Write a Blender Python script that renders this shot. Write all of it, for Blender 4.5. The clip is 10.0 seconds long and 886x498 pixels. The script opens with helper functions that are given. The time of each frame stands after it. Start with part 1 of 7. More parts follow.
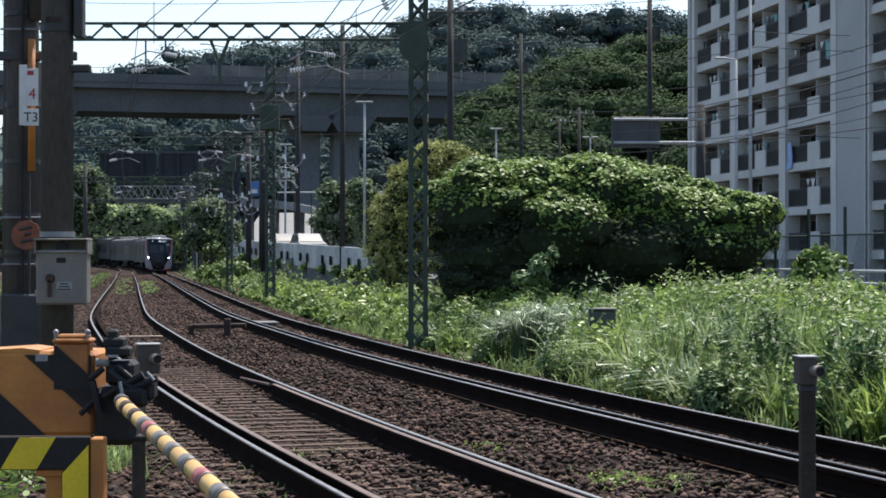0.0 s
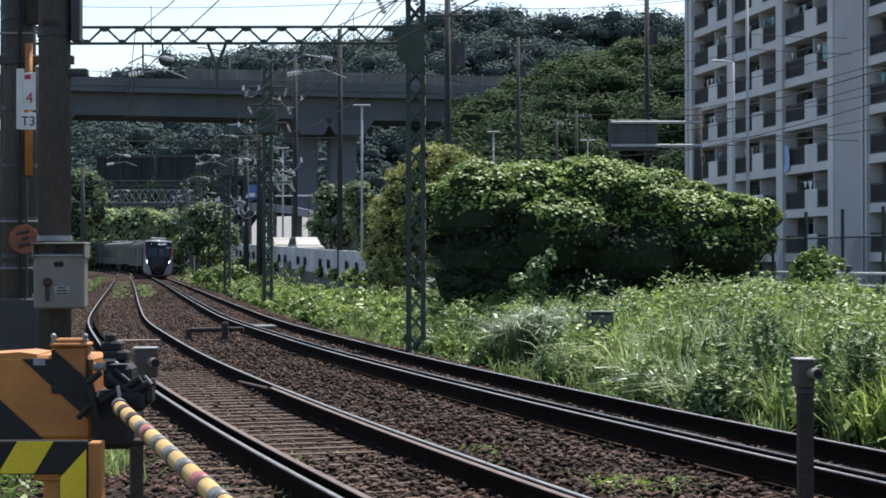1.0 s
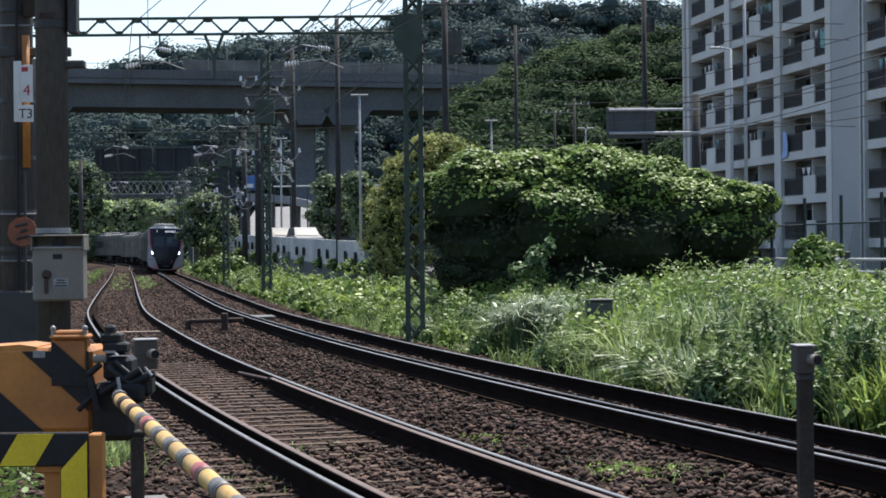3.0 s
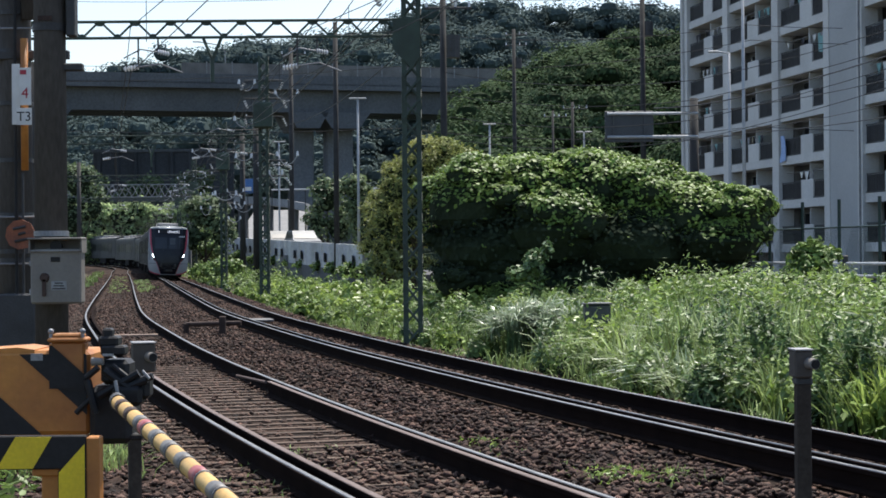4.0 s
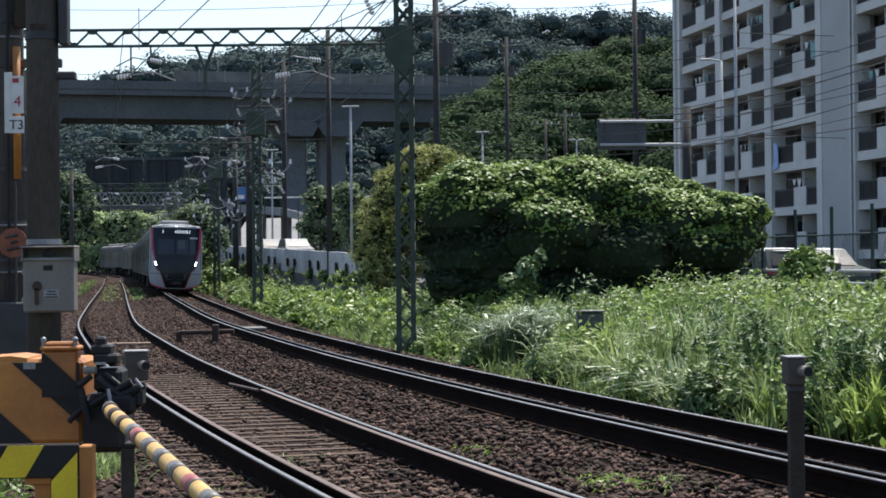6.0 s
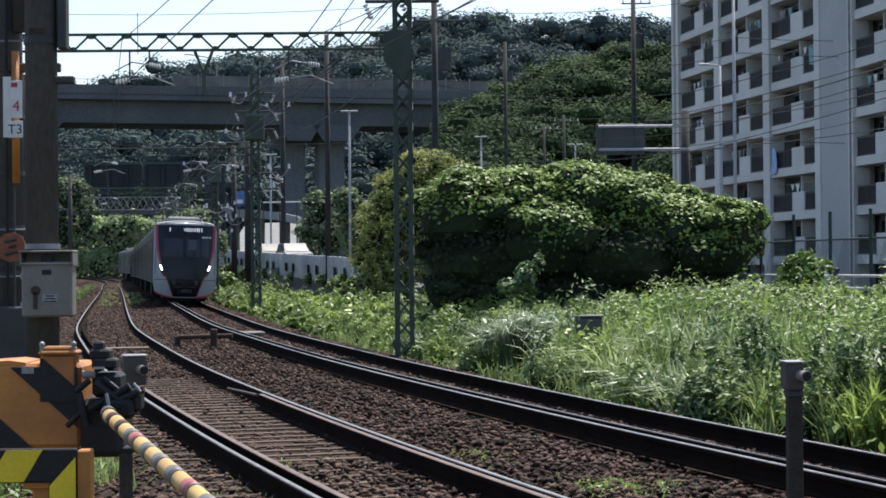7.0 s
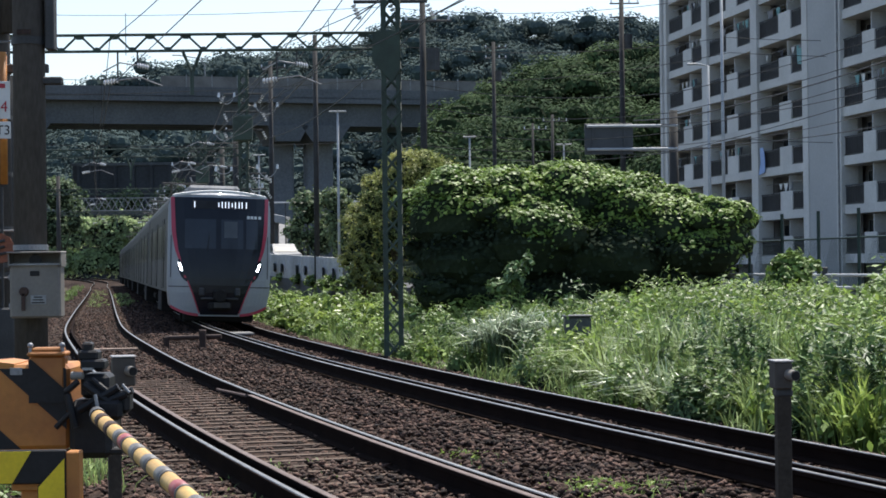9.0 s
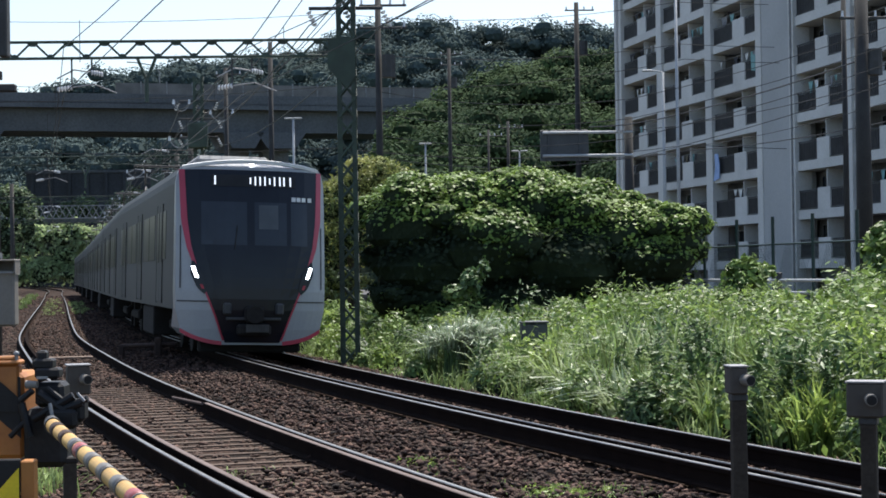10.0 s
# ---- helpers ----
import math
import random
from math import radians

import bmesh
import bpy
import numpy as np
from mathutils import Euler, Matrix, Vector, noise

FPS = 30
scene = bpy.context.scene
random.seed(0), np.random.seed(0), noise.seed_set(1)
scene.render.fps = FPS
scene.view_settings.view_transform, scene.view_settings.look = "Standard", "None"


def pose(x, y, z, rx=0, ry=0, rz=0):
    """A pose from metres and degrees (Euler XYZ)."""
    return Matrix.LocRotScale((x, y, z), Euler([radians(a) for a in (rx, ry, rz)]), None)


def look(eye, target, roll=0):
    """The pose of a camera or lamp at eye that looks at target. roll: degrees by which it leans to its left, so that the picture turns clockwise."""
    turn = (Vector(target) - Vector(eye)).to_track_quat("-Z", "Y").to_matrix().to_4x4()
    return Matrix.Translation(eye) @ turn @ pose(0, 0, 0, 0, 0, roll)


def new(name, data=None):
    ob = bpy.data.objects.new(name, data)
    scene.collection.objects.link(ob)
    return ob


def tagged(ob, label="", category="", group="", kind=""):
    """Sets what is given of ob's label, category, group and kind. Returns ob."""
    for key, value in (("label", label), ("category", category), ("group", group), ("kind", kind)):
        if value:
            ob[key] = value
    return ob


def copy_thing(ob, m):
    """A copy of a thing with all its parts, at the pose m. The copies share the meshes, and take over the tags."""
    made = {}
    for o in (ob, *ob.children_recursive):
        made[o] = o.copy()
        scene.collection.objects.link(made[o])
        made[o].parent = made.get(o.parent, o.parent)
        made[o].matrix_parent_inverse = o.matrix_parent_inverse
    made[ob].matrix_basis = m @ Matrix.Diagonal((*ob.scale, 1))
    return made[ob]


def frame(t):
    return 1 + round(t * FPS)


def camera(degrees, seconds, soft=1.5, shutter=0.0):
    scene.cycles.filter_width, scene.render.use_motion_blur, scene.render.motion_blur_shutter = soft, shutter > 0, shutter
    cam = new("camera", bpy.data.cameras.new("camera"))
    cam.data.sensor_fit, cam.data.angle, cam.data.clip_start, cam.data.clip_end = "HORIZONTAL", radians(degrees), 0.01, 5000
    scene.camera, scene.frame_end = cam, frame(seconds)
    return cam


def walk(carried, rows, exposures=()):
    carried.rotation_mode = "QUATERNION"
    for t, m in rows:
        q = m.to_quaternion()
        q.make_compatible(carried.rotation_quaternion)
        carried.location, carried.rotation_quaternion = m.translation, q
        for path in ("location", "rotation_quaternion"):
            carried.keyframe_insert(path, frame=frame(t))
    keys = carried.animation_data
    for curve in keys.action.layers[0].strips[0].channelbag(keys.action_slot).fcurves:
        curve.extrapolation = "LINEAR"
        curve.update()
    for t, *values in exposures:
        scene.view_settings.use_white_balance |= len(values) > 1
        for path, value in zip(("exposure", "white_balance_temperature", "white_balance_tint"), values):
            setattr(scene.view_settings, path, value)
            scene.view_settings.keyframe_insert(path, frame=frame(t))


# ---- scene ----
cam = camera(28.38, 10.0, soft=1.7)
EYE = (0.0, 0.0, 1.5)
walk(cam, [
    (0, pose(*EYE, 90.314, 0.000, -0.000)),
    (0.5, pose(*EYE, 90.400, 0.037, -0.055)),
    (1, pose(*EYE, 90.421, 0.109, -0.078)),
    (1.5, pose(*EYE, 90.368, 0.225, -0.074)),
    (2, pose(*EYE, 90.193, 0.385, -0.083)),
    (2.5, pose(*EYE, 90.045, 0.592, -0.089)),
    (4, pose(*EYE, 90.181, 0.482, -0.178)),
    (4.5, pose(*EYE, 90.228, 0.504, -0.130)),
    (5, pose(*EYE, 90.256, 0.593, -0.184)),
    (5.5, pose(*EYE, 90.325, 0.600, -0.352)),
    (7, pose(*EYE, 90.590, 0.520, -0.455)),
    (7.5, pose(*EYE, 90.589, 0.498, -0.578)),
    (8, pose(*EYE, 90.586, 0.514, -0.634)),
    (8.5, pose(*EYE, 90.585, 0.553, -0.647)),
    (9, pose(*EYE, 90.591, 0.656, -0.819)),
    (9.5, pose(*EYE, 90.595, 0.787, -1.385)),
    (10, pose(*EYE, 90.790, 0.868, -2.248)),
])

# ---- light ----
SUN_ELEV, SUN_AZ = 60.0, 20.0   # azimuth from +Y towards +X
world = bpy.data.worlds.new("world")
scene.world = world
world.use_nodes = True
wn = world.node_tree
sky = wn.nodes.new("ShaderNodeTexSky")
sky.sky_type = "NISHITA"
sky.sun_disc = False
sky.sun_elevation = radians(SUN_ELEV)
sky.sun_rotation = radians(SUN_AZ)
sky.air_density, sky.dust_density, sky.ozone_density = 1.0, 1.6, 1.6
wn.nodes["Background"].inputs[1].default_value = 0.128
wn.links.new(sky.outputs[0], wn.nodes["Background"].inputs[0])
sun_data = bpy.data.lights.new("sun", "SUN")
sun_data.energy, sun_data.angle, sun_data.color = 4.6, radians(0.6), (1.0, 0.955, 0.885)
sun = new("sun", sun_data)
ce, se = math.cos(radians(SUN_ELEV)), math.sin(radians(SUN_ELEV))
SUN_DIR = Vector((math.sin(radians(SUN_AZ)) * ce, math.cos(radians(SUN_AZ)) * ce, se))
sun.matrix_world = look(SUN_DIR * 100, (0, 0, 0))
scene.view_settings.exposure = 0.66

# ---- materials ----
def mat(name, col, col2=None, rough=0.7, metal=0.0, scale=4.0, fine=40.0, bump=0.3, vary=0.0, island=0.0, spec=0.5, trans=0.0, mixpos=(0.35, 0.65), stretch=(1, 1, 1), grain=0.18, dist=0.02):
    """Two-scale noise material: large patches from col to col2, fine grain, bump; vary / island: brightness spread per object / island."""
    m = bpy.data.materials.new(name)
    m.use_nodes = True
    nt = m.node_tree
    b = nt.nodes["Principled BSDF"]
    b.inputs["Roughness"].default_value = rough
    b.inputs["Metallic"].default_value = metal
    b.inputs["Specular IOR Level"].default_value = spec
    col2 = col2 or tuple(c * 0.7 for c in col)
    tc = nt.nodes.new("ShaderNodeTexCoord")
    mp = nt.nodes.new("ShaderNodeMapping")
    mp.inputs["Scale"].default_value = stretch
    nt.links.new(tc.outputs["Object"], mp.inputs[0])
    n1 = nt.nodes.new("ShaderNodeTexNoise")
    n1.inputs["Scale"].default_value, n1.inputs["Detail"].default_value = scale, 5
    n2 = nt.nodes.new("ShaderNodeTexNoise")
    n2.inputs["Scale"].default_value, n2.inputs["Detail"].default_value = fine, 3
    nt.links.new(mp.outputs[0], n1.inputs[0])
    nt.links.new(mp.outputs[0], n2.inputs[0])
    r1 = nt.nodes.new("ShaderNodeMapRange")
    r1.inputs[1].default_value, r1.inputs[2].default_value = mixpos
    nt.links.new(n1.outputs[0], r1.inputs[0])
    mx = nt.nodes.new("ShaderNodeMix")
    mx.data_type = "RGBA"
    mx.inputs[6].default_value, mx.inputs[7].default_value = (*col, 1), (*col2, 1)
    nt.links.new(r1.outputs[0], mx.inputs[0])
    hs = nt.nodes.new("ShaderNodeHueSaturation")
    nt.links.new(mx.outputs[2], hs.inputs["Color"])
    r2 = nt.nodes.new("ShaderNodeMapRange")
    r2.inputs[1].default_value, r2.inputs[2].default_value, r2.inputs[3].default_value, r2.inputs[4].default_value = 0.3, 0.7, 1 - grain, 1 + grain
    nt.links.new(n2.outputs[0], r2.inputs[0])
    val = r2.outputs[0]
    for spread, node, out in ((vary, "ShaderNodeObjectInfo", "Random"), (island, "ShaderNodeNewGeometry", "Random Per Island")):
        if spread:
            oi = nt.nodes.new(node)
            r3 = nt.nodes.new("ShaderNodeMapRange")
            r3.inputs[3].default_value, r3.inputs[4].default_value = 1 - spread, 1 + spread
            nt.links.new(oi.outputs[out], r3.inputs[0])
            ml = nt.nodes.new("ShaderNodeMath")
            ml.operation = "MULTIPLY"
            nt.links.new(val, ml.inputs[0])
            nt.links.new(r3.outputs[0], ml.inputs[1])
            val = ml.outputs[0]
    nt.links.new(val, hs.inputs["Value"])
    nt.links.new(hs.outputs[0], b.inputs["Base Color"])
    if bump:
        bp = nt.nodes.new("ShaderNodeBump")
        bp.inputs["Strength"].default_value, bp.inputs["Distance"].default_value = bump, dist
        nt.links.new(n2.outputs[0], bp.inputs["Height"])
        nt.links.new(bp.outputs[0], b.inputs["Normal"])
    if trans:
        tr = nt.nodes.new("ShaderNodeBsdfTranslucent")
        nt.links.new(hs.outputs[0], tr.inputs[0])
        ms = nt.nodes.new("ShaderNodeMixShader")
        ms.inputs[0].default_value = trans
        nt.links.new(b.outputs[0], ms.inputs[1])
        nt.links.new(tr.outputs[0], ms.inputs[2])
        nt.links.new(ms.outputs[0], nt.nodes["Material Output"].inputs[0])
    return m


def glow(name, col, power):
    m = bpy.data.materials.new(name)
    m.use_nodes = True
    b = m.node_tree.nodes["Principled BSDF"]
    b.inputs["Base Color"].default_value = (*col, 1)
    b.inputs["Emission Color"].default_value = (*col, 1)
    b.inputs["Emission Strength"].default_value = power
    return m


def glass(name, col=(0.02, 0.025, 0.03), rough=0.06):
    m = mat(name, col, rough=rough, bump=0.0, spec=0.6)
    return m


M = dict(
    soil=mat("soil", (0.085, 0.065, 0.045), (0.05, 0.05, 0.03), 0.95, scale=0.6, fine=14, bump=0.6, spec=0.1),
    # darker than its stones: shade in the gaps is put into this colour
    ballast=mat("ballast", (0.050, 0.031, 0.023), (0.018, 0.012, 0.009), 0.95, scale=1.6, fine=18, bump=1.0, dist=0.05, spec=0.1, grain=0.5),
    stone=mat("ballast_stone", (0.092, 0.054, 0.041), (0.034, 0.021, 0.016), 0.85, scale=2.5, fine=60, bump=0.4, island=0.9, spec=0.2),
    # rusty steel taken near black, backlit shade put into the colour
    rail_side=mat("shade_dark_rusty_rail", (0.016, 0.010, 0.008), (0.011, 0.007, 0.006), 0.95, scale=3, fine=90, bump=0.4, spec=0.03),
    rail_head=mat("polished_rail_head", (0.24, 0.235, 0.23), (0.17, 0.165, 0.16), 0.42, metal=1.0, scale=6, fine=50, bump=0.05),
    guard=mat("brown_guard_rail", (0.075, 0.05, 0.042), (0.045, 0.03, 0.026), 0.75, scale=4, fine=60, bump=0.3, spec=0.2),
    guard_top=mat("worn_brown_rail_top", (0.15, 0.108, 0.095), (0.10, 0.07, 0.06), 0.7, scale=4, fine=60, bump=0.2, spec=0.3),
    concrete=mat("weathered_concrete", (0.20, 0.195, 0.19), (0.14, 0.137, 0.133), 0.9, scale=0.5, fine=12, bump=0.3, spec=0.2),
    sleeper=mat("sleeper_concrete", (0.14, 0.10, 0.077), (0.072, 0.052, 0.04), 0.9, scale=2.5, fine=40, bump=0.4, vary=0.25, spec=0.15),
    pole=mat("spun_concrete_pole", (0.085, 0.08, 0.075), (0.055, 0.052, 0.049), 0.85, scale=1.5, fine=35, bump=0.25, stretch=(1, 1, 0.25), spec=0.2),
    steel_green=mat("green_painted_steel", (0.045, 0.075, 0.055), (0.03, 0.045, 0.035), 0.6, scale=3, fine=50, bump=0.2, vary=0.15, grain=0.07),
    steel_dark=mat("dark_grey_steel", (0.05, 0.052, 0.055), (0.03, 0.03, 0.03), 0.6, scale=3, fine=50, bump=0.2),
    steel_grey=mat("galvanised_steel", (0.30, 0.31, 0.32), (0.2, 0.2, 0.21), 0.5, metal=0.4, scale=3, fine=60, bump=0.1),
    box_grey=mat("cream_grey_painted_box", (0.215, 0.198, 0.176), (0.165, 0.148, 0.13), 0.6, scale=2.5, fine=30, bump=0.1, grain=0.07),
    orange=mat("orange_painted_steel", (0.50, 0.205, 0.04), (0.33, 0.12, 0.03), 0.5, scale=3, fine=30, bump=0.1, grain=0.07),
    yellow=mat("yellow_reflective_sheet", (0.80, 0.60, 0.02), (0.70, 0.50, 0.02), 0.5, scale=6, fine=60, bump=0.05, grain=0.07),
    black=mat("black_paint", (0.018, 0.018, 0.02), (0.012, 0.012, 0.013), 0.55, scale=4, fine=40, bump=0.1, spec=0.3),
    rubber=mat("black_rubber", (0.015, 0.015, 0.016), (0.01, 0.01, 0.01), 0.8, scale=4, fine=40, bump=0.1),
    red=mat("red_band", (0.42, 0.03, 0.05), (0.35, 0.03, 0.05), 0.5, scale=4, fine=40, bump=0.0),
    white=mat("white_paint", (0.76, 0.76, 0.74), (0.62, 0.62, 0.60), 0.5, scale=3, fine=40, bump=0.05, grain=0.03),
    bark=mat("bark", (0.09, 0.065, 0.045), (0.05, 0.04, 0.03), 0.95, scale=4, fine=30, bump=0.8),
    kudzu=mat("vine_leaves", (0.235, 0.335, 0.072), (0.12, 0.20, 0.048), 0.5, scale=0.9, fine=8, bump=0.0, island=0.35, trans=0.30, spec=0.22),
    # near-black greens put the inner shade of bushes and trees into colour
    core=mat("shade_dark_foliage", (0.036, 0.050, 0.029), (0.024, 0.034, 0.021), 0.95, scale=1.2, fine=9, bump=0.6, spec=0.05),
    # dark green that paints the shade between the spur's tree crowns
    core_far=mat("shade_dark_far_foliage", (0.026, 0.04, 0.018), (0.016, 0.026, 0.012), 0.95, scale=0.2, fine=1.5, bump=0.5, spec=0.05),
    # grey-blue green: distance haze is put into this colour
    core_hazy=mat("haze_tinted_far_foliage", (0.076, 0.104, 0.098), (0.061, 0.087, 0.086), 0.95, scale=0.2, fine=1.5, bump=0.5, spec=0.05),
    silver=mat("silver_green_leaves", (0.36, 0.42, 0.3), (0.22, 0.29, 0.17), 0.35, scale=1.0, fine=8, bump=0.0, island=0.5, trans=0.25),
    stalk=mat("dark_stalk_leaves", (0.12, 0.19, 0.075), (0.07, 0.125, 0.05), 0.5, scale=1.0, fine=8, bump=0.0, island=0.6, trans=0.18, spec=0.25),
    # lightened greens put some distance haze into these leaves
    midleaf=mat("haze_pale_roadside_leaves", (0.145, 0.195, 0.095), (0.095, 0.14, 0.075), 0.6, scale=0.3, fine=3, bump=0.0, island=0.5, trans=0.3, spec=0.2),
    bushy=mat("yellow_green_leaves", (0.30, 0.31, 0.10), (0.17, 0.21, 0.07), 0.6, scale=0.8, fine=8, bump=0.0, island=0.4, trans=0.4, spec=0.2),
    weed=mat("weed_leaves", (0.215, 0.31, 0.088), (0.095, 0.155, 0.045), 0.5, scale=0.8, fine=8, bump=0.0, island=0.5, trans=0.25, spec=0.25),
    grass=mat("grass_blades", (0.28, 0.36, 0.135), (0.16, 0.23, 0.08), 0.5, scale=0.5, fine=8, bump=0.0, island=0.65, trans=0.28, spec=0.15),
    forest=mat("hill_forest_leaves", (0.062, 0.098, 0.040), (0.030, 0.054, 0.028), 0.85, scale=0.08, fine=0.9, bump=0.0, island=0.3, trans=0.15, spec=0.06),
    # leaves of the far hill, tinted blue in place of haze
    forest_far=mat("haze_tinted_forest_leaves", (0.083, 0.114, 0.106), (0.065, 0.092, 0.091), 0.9, scale=0.05, fine=0.6, bump=0.0, island=0.22, trans=0.12, spec=0.04),
    forest_floor=mat("forest_floor", (0.045, 0.065, 0.035), (0.03, 0.045, 0.025), 0.95, scale=0.1, fine=1.0, bump=0.5, spec=0.1),
    pale_grass=mat("pale_plume_grass", (0.38, 0.45, 0.26), (0.24, 0.32, 0.15), 0.35, scale=1.0, fine=8, bump=0.0, island=0.35, trans=0.35),
    timber=mat("weathered_timber", (0.34, 0.25, 0.19), (0.24, 0.17, 0.13), 0.85, scale=3, fine=30, bump=0.3, stretch=(0.2, 1, 1)),
    # brighter copy of the asphalt, with sunlight put into its colour
    asphalt_pale=mat("painted_sunlit_asphalt", (0.20, 0.20, 0.20), (0.15, 0.15, 0.15), 0.9, scale=0.6, fine=20, bump=0.2),
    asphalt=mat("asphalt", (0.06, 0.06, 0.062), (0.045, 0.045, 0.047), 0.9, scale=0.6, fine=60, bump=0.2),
    wall_paint=mat("grey_rendered_wall", (0.51, 0.51, 0.50), (0.43, 0.43, 0.42), 0.85, scale=0.25, fine=6, bump=0.1, grain=0.07),
    wall_white=mat("white_balcony_panel", (0.61, 0.61, 0.59), (0.52, 0.52, 0.50), 0.8, scale=0.4, fine=8, bump=0.1, vary=0.06, grain=0.07),
    # facade grey darkened to put the balcony recess shade into colour
    recess=mat("shade_dark_back_wall", (0.20, 0.20, 0.20), (0.14, 0.14, 0.14), 0.9, scale=0.5, fine=6, bump=0.1),
    window=glass("window_glass"),
    steel_car=mat("brushed_stainless_body", (0.105, 0.107, 0.104), (0.08, 0.083, 0.08), 0.6, metal=0.3, scale=0.6, fine=40, bump=0.04, stretch=(1, 0.1, 1), grain=0.03, spec=0.1),
    car_white=mat("white_front_panel", (0.36, 0.37, 0.38), (0.31, 0.32, 0.33), 0.35, scale=1.0, fine=20, bump=0.0, grain=0.03),
    car_black=mat("glossy_black_mask", (0.010, 0.012, 0.018), (0.008, 0.009, 0.014), 0.25, spec=0.32, scale=1.5, fine=20, bump=0.0, grain=0.03),
    car_red=mat("crimson_edge_stripe", (0.46, 0.035, 0.075), (0.38, 0.03, 0.06), 0.35, scale=2, fine=20, bump=0.0, grain=0.03),
    car_roof=mat("grey_train_roof", (0.30, 0.30, 0.30), (0.2, 0.2, 0.2), 0.7, scale=0.8, fine=12, bump=0.1),
    under=mat("sooty_underframe", (0.025, 0.023, 0.022), (0.018, 0.016, 0.015), 0.85, scale=3, fine=30, bump=0.3, spec=0.2),
    cab_glass=mat("cab_windscreen", (0.022, 0.026, 0.034), (0.016, 0.019, 0.025), 0.15, scale=1.5, fine=10, bump=0.0, grain=0.03),
    cab_inside=mat("pale_cab_interior", (0.075, 0.085, 0.095), (0.055, 0.062, 0.07), 0.4, scale=2.5, fine=12, bump=0.0, grain=0.03),
    car_glass=mat("dark_car_glass", (0.015, 0.018, 0.02), (0.012, 0.014, 0.016), 0.35, scale=1.5, fine=10, bump=0.0, spec=0.25, grain=0.03),
    lime=mat("lime_grass_blades", (0.3, 0.39, 0.1), (0.18, 0.27, 0.065), 0.4, scale=0.8, fine=8, bump=0.0, island=0.35, trans=0.45, spec=0.25),
    bank=mat("bright_bank_leaves", (0.46, 0.55, 0.30), (0.30, 0.40, 0.20), 0.55, scale=0.3, fine=3, bump=0.0, island=0.35, trans=0.6, spec=0.2),
    lamp=glow("white_headlight", (0.9, 0.95, 1.0), 7),
    led=glow("led_letters", (0.85, 0.9, 1.0), 0.7),
    lamp_steel=mat("pale_grey_steel", (0.40, 0.41, 0.42), (0.32, 0.33, 0.34), 0.4, metal=0.3, scale=2, fine=20, bump=0.0),
    wire=mat("oxidised_copper_wire", (0.03, 0.032, 0.033), (0.02, 0.02, 0.02), 0.6, scale=2, fine=30, bump=0.0),
    porcelain=mat("white_porcelain", (0.75, 0.76, 0.78), (0.65, 0.66, 0.68), 0.2, scale=5, fine=30, bump=0.0),
    blue_cloth=mat("pale_blue_cloth", (0.35, 0.48, 0.75), (0.28, 0.40, 0.66), 0.9, scale=5, fine=60, bump=0.2),
)

